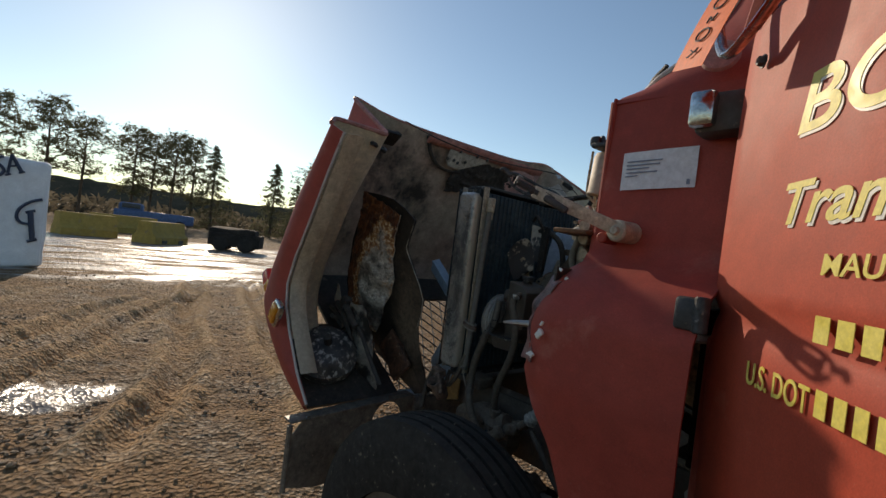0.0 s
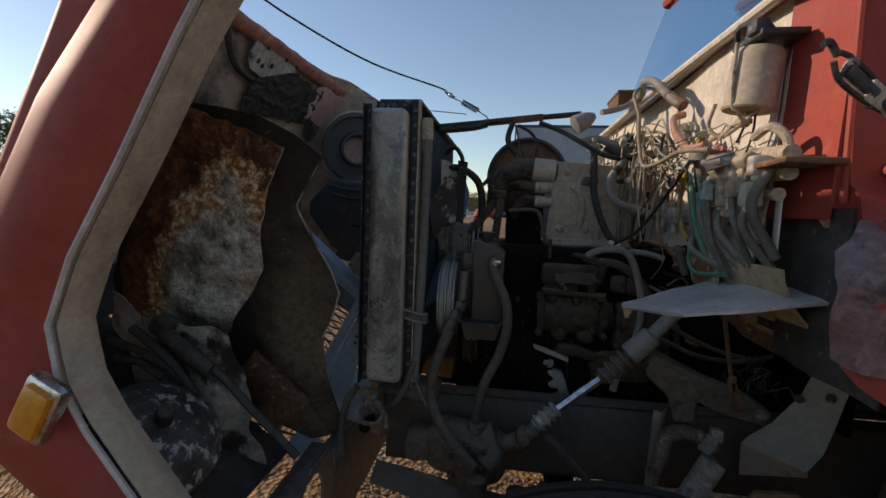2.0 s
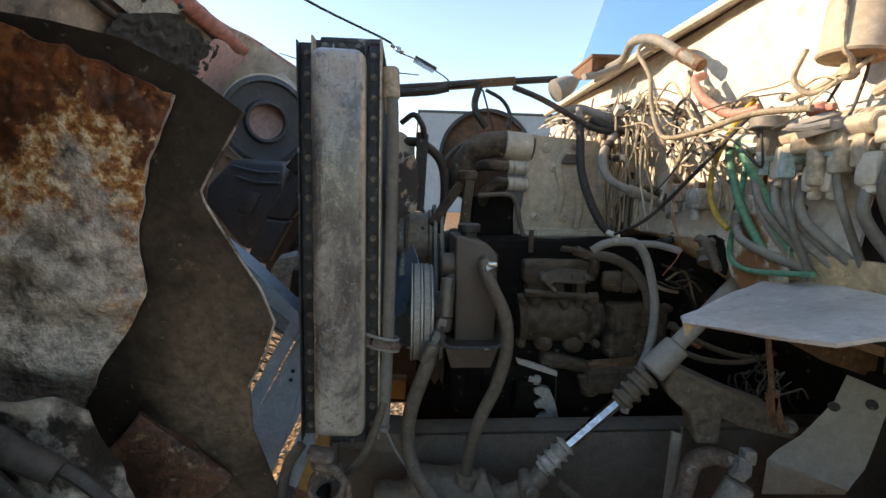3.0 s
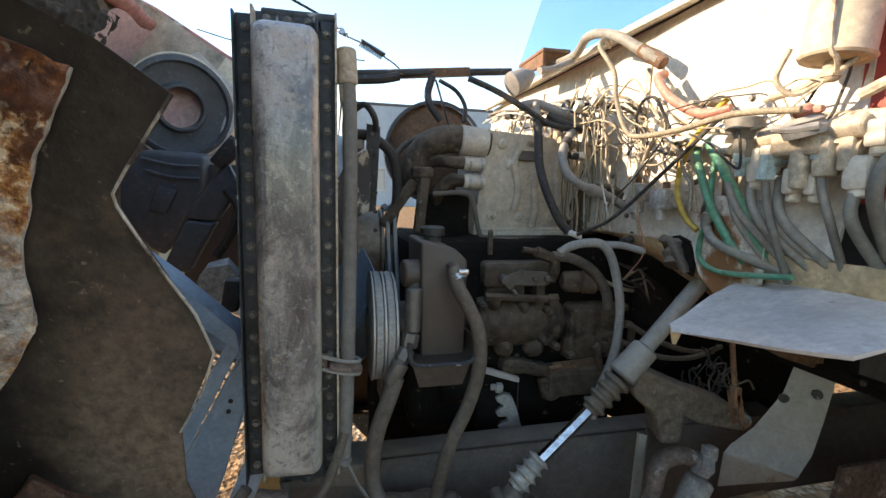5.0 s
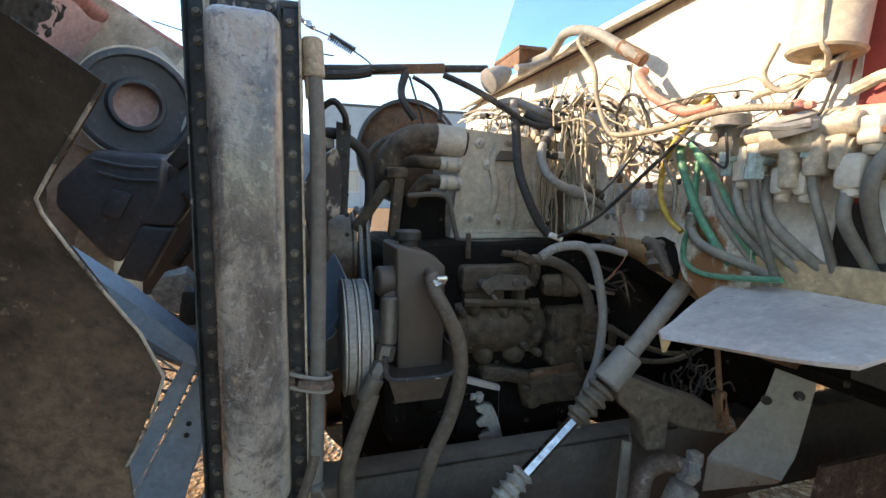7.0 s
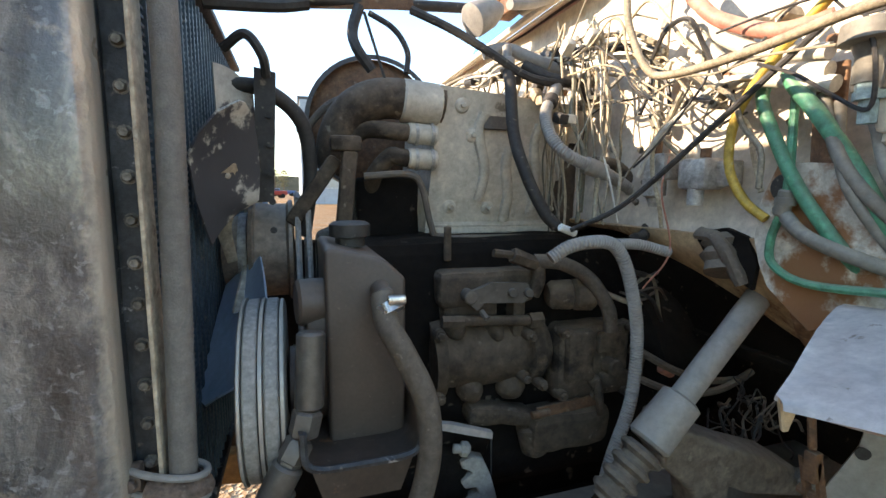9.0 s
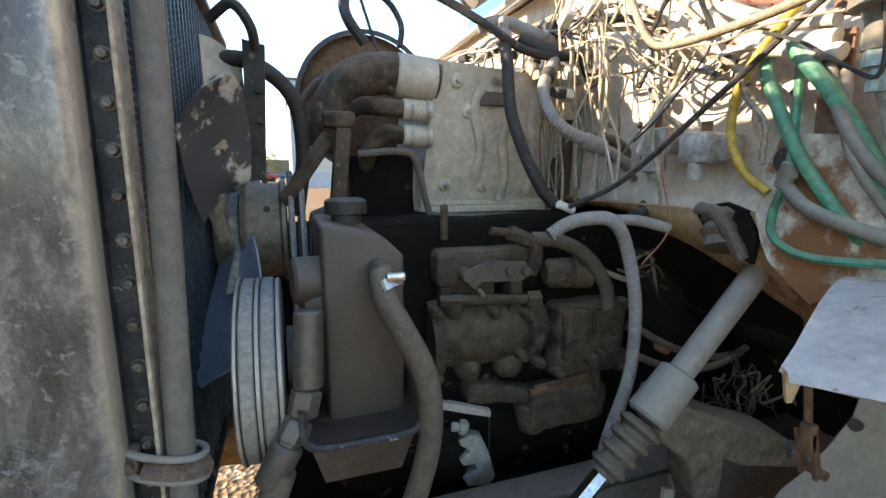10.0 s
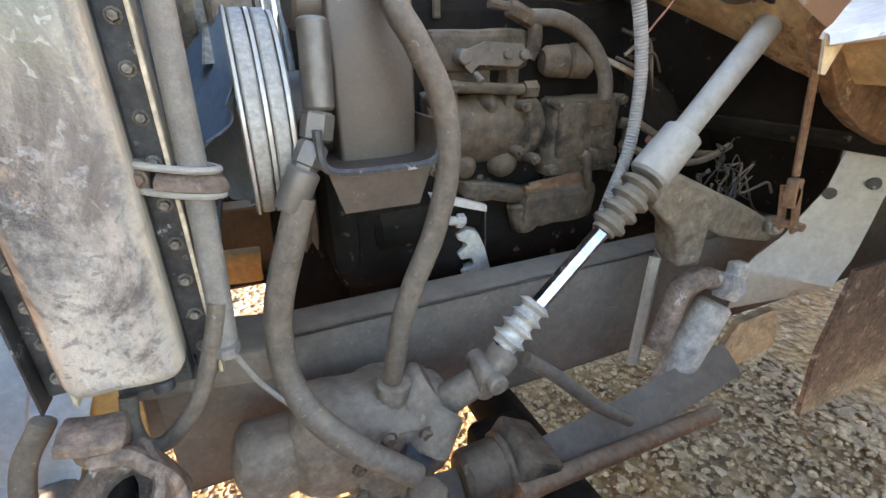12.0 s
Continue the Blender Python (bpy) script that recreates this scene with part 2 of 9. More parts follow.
GREYHOSE = mat("grey_air_hose", (0.12, 0.115, 0.10), (0.25, 0.235, 0.195), (0.5, 0.7), scale=16, bump=0.1, detail=0.3, dust=(0.42, 0.36, 0.27), vary=0.5)
PALE_HOSE = mat("whitish_air_hose", (0.5, 0.47, 0.39), (0.62, 0.585, 0.5), (0.5, 0.7), scale=14, bump=0.1, detail=0.25)
TOE = mat("brown_stained_toe_board", (0.38, 0.26, 0.145), (0.56, 0.42, 0.26), (0.6, 0.85), scale=5, bump=0.25, detail=0.45, wear=(0.17, 0.075, 0.03), wear_at=(0.57, 0.62), wear_scale=9)
BOWL = mat("flaking_black_lamp_bowl", (0.03, 0.03, 0.031), (0.12, 0.115, 0.11), (0.25, 0.55), scale=6, bump=0.8, fine=60, detail=0.6, wear=(0.42, 0.42, 0.40), wear_at=(0.54, 0.59), wear_scale=30)
YELLOW_HOSE = mat("yellow_air_hose", (0.42, 0.27, 0.04), (0.55, 0.37, 0.07), (0.45, 0.65), scale=12, bump=0.1)
RED_HOSE = mat("pink_red_air_hose", (0.35, 0.10, 0.07), (0.45, 0.18, 0.13), (0.45, 0.65), scale=12, bump=0.1, dust=(0.5, 0.36, 0.26))
TEAL = mat("pale_teal_fitting", (0.22, 0.33, 0.32), (0.34, 0.44, 0.42), (0.5, 0.7), scale=20, bump=0.15, dust=(0.45, 0.4, 0.31))
BELT = mat("worn_belt", (0.22, 0.215, 0.20), (0.31, 0.30, 0.275), (0.5, 0.7), scale=30, bump=0.1, detail=0.3)
PULLEY = mat("bare_pulley_metal", (0.34, 0.33, 0.305), (0.46, 0.445, 0.41), (0.4, 0.55), metal=0.35, scale=14, bump=0.05, detail=0.15, dust=(0.36, 0.31, 0.24))
PULLEY_BROWN = mat("brown_fan_pulley", (0.2, 0.15, 0.115), (0.32, 0.25, 0.19), (0.5, 0.7), metal=0.2, scale=9, bump=0.15, dust=(0.3, 0.24, 0.17))
CHROME = mat("scuffed_chrome", (0.55, 0.55, 0.54), (0.7, 0.7, 0.69), (0.12, 0.35), metal=1.0, scale=10, bump=0.06, wear=(0.4, 0.36, 0.3), wear_at=(0.6, 0.72))
STEEL_BRIGHT = mat("bright_steel", (0.5, 0.49, 0.47), (0.66, 0.65, 0.62), (0.2, 0.4), metal=0.8, scale=12, bump=0.08)
ALU = mat("cast_aluminium", (0.38, 0.37, 0.34), (0.5, 0.48, 0.44), (0.45, 0.65), metal=0.5, scale=12, bump=0.2)
BLUESTEEL = mat("blue_grey_steel", (0.30, 0.43, 0.55), (0.40, 0.53, 0.64), (0.3, 0.5), metal=0.1, scale=5, bump=0.1, detail=0.22, wear=(0.16, 0.19, 0.21), wear_at=(0.64, 0.7), dust=(0.38, 0.42, 0.45))
FRAME = mat("grimy_frame_rail", (0.095, 0.08, 0.067), (0.15, 0.125, 0.103), (0.6, 0.85), scale=5, bump=0.15, detail=0.25, dust=(0.24, 0.195, 0.148), wear=(0.17, 0.09, 0.05), wear_at=(0.64, 0.72), spec=0.25)
BUMPER = mat("grey_bumper_paint", (0.12, 0.105, 0.09), (0.2, 0.18, 0.155), (0.35, 0.6), metal=0.2, scale=5, bump=0.12, wear=(0.34, 0.29, 0.23), wear_at=(0.62, 0.72))
BEIGE = mat("beige_latch_paint", (0.46, 0.38, 0.29), (0.56, 0.48, 0.38), (0.5, 0.7), scale=10, bump=0.15, wear=(0.3, 0.17, 0.1), wear_at=(0.6, 0.7), wear_scale=20)
FILTER_TAN = mat("tan_filter_paint", (0.36, 0.285, 0.205), (0.45, 0.37, 0.275), (0.5, 0.7), scale=8, bump=0.12, detail=0.3, wear=(0.26, 0.14, 0.07), wear_at=(0.62, 0.74), wear_scale=9, dust=(0.46, 0.38, 0.28))
PAPER = mat("white_paper", (0.72, 0.75, 0.8), (0.78, 0.8, 0.84), (0.7, 0.8), scale=4, bump=0.03, detail=0.06)
INK = mat("grey_print", (0.2, 0.24, 0.32), (0.26, 0.3, 0.4), (0.7, 0.8), scale=20, bump=0.0, detail=0.06)
ORANGE = mat("orange_tag_card", (0.78, 0.115, 0.012), (0.84, 0.14, 0.016), (0.6, 0.75), scale=5, bump=0.04, detail=0.06)
PEN = mat("black_marker_ink", (0.03, 0.02, 0.02), (0.05, 0.03, 0.03), (0.6, 0.7), scale=30, bump=0.0, detail=0.06)
YELLOW_LETTER = mat("yellow_lettering", (0.75, 0.62, 0.10), (0.82, 0.70, 0.18), (0.4, 0.6), scale=30, bump=0.03, detail=0.06)
WHITE_LETTER = mat("white_letter_outline", (0.7, 0.68, 0.62), (0.78, 0.76, 0.7), (0.4, 0.6), scale=30, bump=0.03, detail=0.06)
AMBER = mat("amber_lens", (0.72, 0.24, 0.015), (0.8, 0.32, 0.03), (0.15, 0.3), scale=20, bump=0.1, coat=0.6, detail=0.06)
REDLENS = mat("red_lens", (0.6, 0.03, 0.015), (0.7, 0.05, 0.02), (0.15, 0.3), scale=20, bump=0.1, coat=0.6, detail=0.06)
BLUEGREY_WALL = mat("grey_metal_cladding", (0.30, 0.35, 0.40), (0.34, 0.39, 0.44), (0.4, 0.6), scale=0.3, bump=0.05, detail=0.12)
WHITE_WRAP = mat("white_vinyl_wrap", (0.74, 0.76, 0.8), (0.8, 0.82, 0.85), (0.4, 0.6), scale=1, bump=0.06, detail=0.12)
NAVY = mat("navy_print", (0.02, 0.03, 0.06), (0.03, 0.05, 0.1), (0.4, 0.6), scale=6, bump=0.0, detail=0.06)
YELLOW_BLOCK = mat("faded_yellow_concrete", (0.38, 0.25, 0.055), (0.47, 0.32, 0.09), (0.8, 0.95), scale=1.2, bump=0.12, detail=0.22, fine=30, wear=(0.24, 0.18, 0.11), wear_at=(0.56, 0.68), wear_scale=2.5)
DARKMETAL = mat("dark_machinery", (0.04, 0.042, 0.045), (0.08, 0.08, 0.08), (0.4, 0.7), scale=2, bump=0.1)
TRAILER = mat("black_brown_steel", (0.02, 0.018, 0.017), (0.05, 0.042, 0.036), (0.8, 0.95), scale=2, bump=0.2, spec=0.15)
MACHINE_RED = mat("red_machinery", (0.4, 0.04, 0.03), (0.5, 0.07, 0.05), (0.4, 0.6), scale=2, bump=0.05)
MACHINE_WHITE = mat("white_machinery", (0.38, 0.39, 0.4), (0.48, 0.49, 0.5), (0.4, 0.6), scale=2, bump=0.05)
MACHINE_BLUE = mat("blue_machinery", (0.04, 0.09, 0.22), (0.06, 0.13, 0.28), (0.4, 0.6), scale=2, bump=0.05)
BARK = mat("pine_bark", (0.09, 0.06, 0.04), (0.15, 0.11, 0.08), (0.8, 0.95), scale=3, bump=0.5, stretch=(1, 1, 0.2))
STONE = mat("gravel_stones", (0.22, 0.135, 0.072), (0.40, 0.28, 0.175), (0.75, 0.95), scale=5, bump=0.3, fine=120)
HILL = mat("wooded_hill", (0.035, 0.042, 0.035), (0.065, 0.068, 0.055), (0.9, 1.0), scale=0.03, bump=0.0, fine=0.4, detail=0.04, spec=0.0)


def panel_mat():
    """Dark rust at the rim, a crusted orange belt, and a pale coating that still clings to the middle."""
    m = mat("rust_with_pale_coating", (0.075, 0.026, 0.015), (0.29, 0.10, 0.036), (0.4, 0.85), scale=6, bump=1.0, fine=60, wear=(0.30, 0.12, 0.04), wear_at=(0.56, 0.62), wear_scale=18, detail=0.9)
    nt = m.node_tree
    b = nt.nodes["Principled BSDF"]
    rust = b.inputs["Base Color"].links[0].from_socket
    tc = nt.nodes.new("ShaderNodeTexCoord")
    sp = nt.nodes.new("ShaderNodeSeparateXYZ")
    nt.links.new(tc.outputs["Object"], sp.inputs[0])

    def calc(op, a, c, d=None):
        n = nt.nodes.new("ShaderNodeMath")
        n.operation = op
        for k, v in enumerate((a, c, d)):
            if v is None:
                continue
            if isinstance(v, (int, float)):
                n.inputs[k].default_value = v
            else:
                nt.links.new(v, n.inputs[k])
        return n.outputs[0]

    dz = calc("SUBTRACT", sp.outputs[2], 1.24)
    dx = calc("SUBTRACT", calc("ADD", sp.outputs[0], 2.40), calc("MULTIPLY", dz, 0.42))
    d = calc("SQRT", calc("ADD", calc("POWER", calc("ABSOLUTE", calc("DIVIDE", dx, 0.19), 0), 2.0), calc("POWER", calc("ABSOLUTE", calc("DIVIDE", dz, 0.40), 0), 2.0)), 0)
    edge = calc("MULTIPLY_ADD", noise_tex(nt, tc.outputs["Object"], 9.0, 9.0, 0.75, 0.1), 1.5, calc("SUBTRACT", 0.25, d))
    belt = ramp(nt, edge, [(-0.0, (0, 0, 0)), (0.10, (1, 1, 1))])
    pale = ramp(nt, edge, [(0.24, (0, 0, 0)), (0.40, (1, 1, 1))])
    blister = ramp(nt, noise_tex(nt, tc.outputs["Object"], 60.0, 6.0, 0.6), [(0.40, (0.26, 0.10, 0.036)), (0.48, (0.50, 0.235, 0.085)), (0.54, (0.60, 0.38, 0.19)), (0.58, (0.80, 0.66, 0.47))])
    coat = ramp(nt, noise_tex(nt, tc.outputs["Object"], 26.0, 10.0, 0.75), [(0.34, (0.08, 0.068, 0.058)), (0.45, (0.36, 0.335, 0.30)), (0.60, (0.68, 0.64, 0.57))])
    coat = mixc(nt, 1.0, coat, ramp(nt, noise_tex(nt, tc.outputs["Object"], 6.5, 4.0, 0.5, 0.4), [(0.42, (0.42, 0.41, 0.4)), (0.56, (1, 1, 1))]), "MULTIPLY")
    col = mixc(nt, belt, rust, blister)
    col = mixc(nt, pale, col, coat)
    nt.links.new(col, b.inputs["Base Color"])
    bp = nt.nodes.new("ShaderNodeBump")
    bp.inputs["Strength"].default_value, bp.inputs["Distance"].default_value = 1.0, 0.012
    nt.links.new(mixc(nt, belt, (0.5, 0.5, 0.5), noise_tex(nt, tc.outputs["Object"], 60.0, 6.0, 0.6)), bp.inputs["Height"])
    nt.links.new(b.inputs["Normal"].links[0].from_socket, bp.inputs["Normal"])
    nt.links.new(bp.outputs[0], b.inputs["Normal"])
    return m


RUST_PANEL = panel_mat()


def liner_mat():
    """Black greasy rubber with fine pale scratches; a brown sheen and road dust are painted in a tall patch along the
    rear edge.
    """
    m = mat("greasy_liner", (0.015, 0.0125, 0.0105), (0.046, 0.037, 0.030), (0.45, 0.7), scale=4.0, bump=0.3, detail=0.5, wear=(0.24, 0.20, 0.16), wear_at=(0.685, 0.70), wear_scale=55, spec=0.3)
    nt = m.node_tree
    b = nt.nodes["Principled BSDF"]
    base = b.inputs["Base Color"].links[0].from_socket
    tc = nt.nodes.new("ShaderNodeTexCoord")
    st = nt.nodes.new("ShaderNodeMapping")
    st.inputs["Location"].default_value = (2.13 / 0.11, 0.0, -1.13 / 0.27)
    st.inputs["Scale"].default_value = (1 / 0.11, 0.0, 1 / 0.27)
    nt.links.new(tc.outputs["Object"], st.inputs[0])
    far = nt.nodes.new("ShaderNodeVectorMath")
    far.operation = "LENGTH"
    nt.links.new(st.outputs[0], far.inputs[0])
    near = nt.nodes.new("ShaderNodeMath")
    near.operation = "SUBTRACT"
    nt.links.new(noise_tex(nt, tc.outputs["Object"], 5.0, 6.0, 0.6, 0.4), near.inputs[0])
    half = nt.nodes.new("ShaderNodeMath")
    half.operation = "MULTIPLY"
    half.inputs[1].default_value = 0.36
    nt.links.new(far.outputs["Value"], half.inputs[0])
    nt.links.new(half.outputs[0], near.inputs[1])
    # Brown light reflected by the shield is put into the colour, with dust.
    sheen_patch = ramp(nt, near.outputs[0], [(0.0, (0, 0, 0)), (0.36, (0.8, 0.8, 0.8))])
    fine = ramp(nt, noise_tex(nt, tc.outputs["Object"], 55.0, 6.0, 0.7), [(0.35, (0.35, 0.35, 0.35)), (0.6, (1, 1, 1))])
    col = mixc(nt, mixc(nt, 1.0, sheen_patch, fine, "MULTIPLY"), base, (0.225, 0.165, 0.118))
    nt.links.new(col, b.inputs["Base Color"])
    return m


LINER = liner_mat()


def tank_mat():
    """Black paint crackled and rubbed through to grey, with tan dust and rust spots; paler towards the foot."""
    m = mat("weathered_paint_on_tank", (0.03, 0.035, 0.045), (0.1, 0.1, 0.1), (0.22, 0.45), scale=8, bump=0.6, fine=160, detail=0.9, spec=0.7, coat=1.0)
    nt = m.node_tree
    b = nt.nodes["Principled BSDF"]
    tc = nt.nodes.new("ShaderNodeTexCoord")
    v = tc.outputs["Object"]
    sp = nt.nodes.new("ShaderNodeSeparateXYZ")
    nt.links.new(v, sp.inputs[0])
    lift = nt.nodes.new("ShaderNodeMapRange")
    lift.inputs[1].default_value, lift.inputs[2].default_value = 1.0, 1.8
    nt.links.new(sp.outputs[2], lift.inputs[0])
    level = ramp(nt, lift.outputs[0], [(0.0, (0.55, 0.55, 0.55)), (0.10, (0.51, 0.51, 0.51)), (0.2, (0.46, 0.46, 0.46)), (0.4, (0.425, 0.425, 0.425)), (0.68, (0.42, 0.42, 0.42)), (0.82, (0.47, 0.47, 0.47)), (0.93, (0.54, 0.54, 0.54)), (1.0, (0.62, 0.62, 0.62))])
    st = nt.nodes.new("ShaderNodeMapping")
    st.inputs["Scale"].default_value = (1.0, 1.0, 0.55)
    nt.links.new(v, st.inputs[0])

    def plus(a, c, k):
        n = nt.nodes.new("ShaderNodeMath")
        n.operation = "MULTIPLY_ADD"
        n.inputs[1].default_value = k
        nt.links.new(a, n.inputs[0])
        nt.links.new(c, n.inputs[2])
        return n.outputs[0]

    amount = plus(noise_tex(nt, st.outputs[0], 12.0, 10.0, 0.72, 0.6), level, 0.78)
    col = ramp(nt, amount, [(0.71, (0.02, 0.02, 0.022)), (0.79, (0.085, 0.082, 0.08)), (0.85, (0.205, 0.19, 0.172)), (0.93, (0.33, 0.30, 0.265)), (1.02, (0.42, 0.38, 0.33))])
    flake = ramp(nt, noise_tex(nt, v, 70.0, 6.0, 0.6, 0.5), [(0.58, (0, 0, 0)), (0.62, (0.5, 0.5, 0.5))])
    col = mixc(nt, flake, col, (0.30, 0.305, 0.315))
    pit = ramp(nt, noise_tex(nt, v, 85.0, 5.0, 0.6, 0.4), [(0.37, (0.6, 0.6, 0.6)), (0.43, (0, 0, 0))])
    col = mixc(nt, pit, col, (0.055, 0.062, 0.075))
    black = ramp(nt, noise_tex(nt, st.outputs[0], 8.0, 10.0, 0.74, 0.8), [(0.515, (0, 0, 0)), (0.60, (0.85, 0.85, 0.85))])
    col = mixc(nt, black, col, (0.028, 0.028, 0.031))
    tan = ramp(nt, noise_tex(nt, v, 11.0, 8.0, 0.7), [(0.57, (0, 0, 0)), (0.66, (0.7, 0.7, 0.7))])
    col = mixc(nt, tan, col, (0.40, 0.30, 0.21))
    # cream put into the colour: dust, and light caught along the rounded rear edge
    rim = nt.nodes.new("ShaderNodeMapRange")
    rim.inputs[1].default_value, rim.inputs[2].default_value = -1.878, -1.869
    jag = nt.nodes.new("ShaderNodeMath")
    jag.operation = "MULTIPLY_ADD"
    jag.inputs[1].default_value = 0.03
    nt.links.new(noise_tex(nt, v, 30.0, 7.0, 0.7), jag.inputs[0])
    nt.links.new(sp.outputs[0], jag.inputs[2])
    low = nt.nodes.new("ShaderNodeMath")
    low.operation = "SUBTRACT"
    low.inputs[1].default_value = 0.015
    nt.links.new(jag.outputs[0], low.inputs[0])
    nt.links.new(low.outputs[0], rim.inputs[0])
    col = mixc(nt, rim.outputs[0], col, (0.46, 0.40, 0.32))
    nt.links.new(col, b.inputs["Base Color"])
    return m


TANK = tank_mat()


def leaf_mat(name, c1, c2):
    """Needles that let some light through."""
    m = bpy.data.materials.new(name)
    m.use_nodes = True
    nt = m.node_tree
    tc = nt.nodes.new("ShaderNodeTexCoord")
    col = mixc(nt, ramp(nt, noise_tex(nt, tc.outputs["Object"], 0.9, 5.0, 0.6), [(0.35, (0, 0, 0)), (0.65, (1, 1, 1))]), c1, c2)
    d, t, x = nt.nodes.new("ShaderNodeBsdfDiffuse"), nt.nodes.new("ShaderNodeBsdfTranslucent"), nt.nodes.new("ShaderNodeMixShader")
    x.inputs[0].default_value = 0.55
    nt.links.new(col, d.inputs[0])
    nt.links.new(col, t.inputs[0])
    nt.links.new(d.outputs[0], x.inputs[1])
    nt.links.new(t.outputs[0], x.inputs[2])
    nt.links.new(x.outputs[0], nt.nodes["Material Output"].inputs[0])
    return m


BRUSH = leaf_mat("bare_brush", (0.10, 0.085, 0.06), (0.17, 0.14, 0.1))
NEEDLES = leaf_mat("pine_needles", (0.10, 0.105, 0.058), (0.19, 0.18, 0.11))


def glass_mat():
    m = bpy.data.materials.new("windscreen_glass")
    m.use_nodes = True
    b = m.node_tree.nodes["Principled BSDF"]
    b.inputs["Base Color"].default_value = (0.42, 0.72, 0.88, 1)
    b.inputs["Transmission Weight"].default_value = 1.0
    b.inputs["Roughness"].default_value, b.inputs["IOR"].default_value = 0.03, 1.45
    return m


GLASS = glass_mat()


def ground_mat():
    """Brown gravel and mud: wet puddles, and a broad sheet of wet ice farther off."""
    m = bpy.data.materials.new("muddy_gravel")
    m.use_nodes = True
    nt = m.node_tree
    b = nt.nodes["Principled BSDF"]
    tc = nt.nodes.new("ShaderNodeTexCoord")
    v = tc.outputs["Object"]
    big = noise_tex(nt, v, 0.55, 8.0, 0.6, 0.4)
    mid = noise_tex(nt, v, 7.0, 8.0, 0.7)
    vor = nt.nodes.new("ShaderNodeTexVoronoi")
    vor.inputs["Scale"].default_value = 30.0
    nt.links.new(v, vor.inputs["Vector"])
    col = mixc(nt, ramp(nt, big, [(0.35, (0, 0, 0)), (0.65, (1, 1, 1))]), (0.135, 0.062, 0.021), (0.24, 0.12, 0.045))
    col = mixc(nt, ramp(nt, mid, [(0.4, (0, 0, 0)), (0.62, (1, 1, 1))]), col, (0.38, 0.215, 0.092))
    at = nt.nodes.new("ShaderNodeAttribute")
    at.attribute_name = "trodden"
    col = mixc(nt, 0.45, col, ramp(nt, vor.outputs["Distance"], [(0.1, (1.2, 1.2, 1.2)), (0.75, (0.35, 0.33, 0.3))]), "MULTIPLY")
    dry = mixc(nt, ramp(nt, mid, [(0.4, (0, 0, 0)), (0.62, (1, 1, 1))]), (0.40, 0.23, 0.10), (0.55, 0.345, 0.17))
    col = mixc(nt, ramp(nt, at.outputs["Fac"], [(0.05, (0, 0, 0)), (0.5, (0.75, 0.75, 0.75))]), col, dry)
    stones = ramp(nt, vor.outputs["Color"], [(0.15, (0.07, 0.054, 0.04)), (0.5, (0.19, 0.125, 0.07)), (0.85, (0.52, 0.41, 0.29))])
    col = mixc(nt, ramp(nt, noise_tex(nt, v, 0.9, 7.0, 0.7, 0.5), [(0.46, (0.1, 0.1, 0.1)), (0.58, (0.75, 0.75, 0.75))]), col, stones)
    sp = nt.nodes.new("ShaderNodeSeparateXYZ")
    nt.links.new(v, sp.inputs[0])
    wob = noise_tex(nt, v, 0.22, 5.0, 0.6, 0.6)
    # the ice sheet lies ahead of the truck, between about 11 and 27 m
    mth = nt.nodes.new("ShaderNodeMath")
    mth.operation = "MULTIPLY_ADD"
    mth.inputs[1].default_value, mth.inputs[2].default_value = 7.0, -3.5
    nt.links.new(wob, mth.inputs[0])
    add = nt.nodes.new("ShaderNodeMath")
    add.operation = "ADD"
    nt.links.new(sp.outputs[0], add.inputs[0])
    nt.links.new(mth.outputs[0], add.inputs[1])
    mr = nt.nodes.new("ShaderNodeMapRange")
    mr.inputs[1].default_value, mr.inputs[2].default_value = -40.0, 0.0
    nt.links.new(add.outputs[0], mr.inputs[0])
    zone = ramp(nt, mr.outputs[0], [(0.28, (0, 0, 0)), (0.34, (1, 1, 1)), (0.70, (1, 1, 1)), (0.73, (0, 0, 0))])
    streak = nt.nodes.new("ShaderNodeMapping")
    streak.inputs["Scale"].default_value = (1.5, 0.4, 1)
    nt.links.new(v, streak.inputs[0])
    patch = ramp(nt, noise_tex(nt, streak.outputs[0], 1.0, 7.0, 0.7, 0.6), [(0.44, (0, 0, 0)), (0.56, (1, 1, 1))])
    ice = mixc(nt, 1.0, zone, patch, "MULTIPLY")
    # one puddle near the truck
    vm = nt.nodes.new("ShaderNodeVectorMath")
    vm.operation = "SUBTRACT"
    vm.inputs[1].default_value = (-4.85, 0.75, 0)
    nt.links.new(v, vm.inputs[0])
    vs = nt.nodes.new("ShaderNodeVectorMath")
    vs.operation = "MULTIPLY"
    vs.inputs[1].default_value = (1.0, 0.75, 0)
    nt.links.new(vm.outputs[0], vs.inputs[0])
    ln = nt.nodes.new("ShaderNodeVectorMath")
    ln.operation = "LENGTH"
    nt.links.new(vs.outputs[0], ln.inputs[0])
    jit = nt.nodes.new("ShaderNodeMath")
    jit.operation = "MULTIPLY_ADD"
    jit.inputs[1].default_value = 0.7
    nt.links.new(noise_tex(nt, v, 5.0, 6.0, 0.7), jit.inputs[0])
    nt.links.new(ln.outputs["Value"], jit.inputs[2])
    puddle = ramp(nt, jit.outputs[0], [(0.62, (1, 1, 1)), (0.72, (0, 0, 0))])
    wet = mixc(nt, 1.0, ice, puddle, "ADD")
    col = mixc(nt, ice, col, (0.36, 0.355, 0.345))
    col = mixc(nt, puddle, col, (0.16, 0.13, 0.10))
    nt.links.new(col, b.inputs["Base Color"])
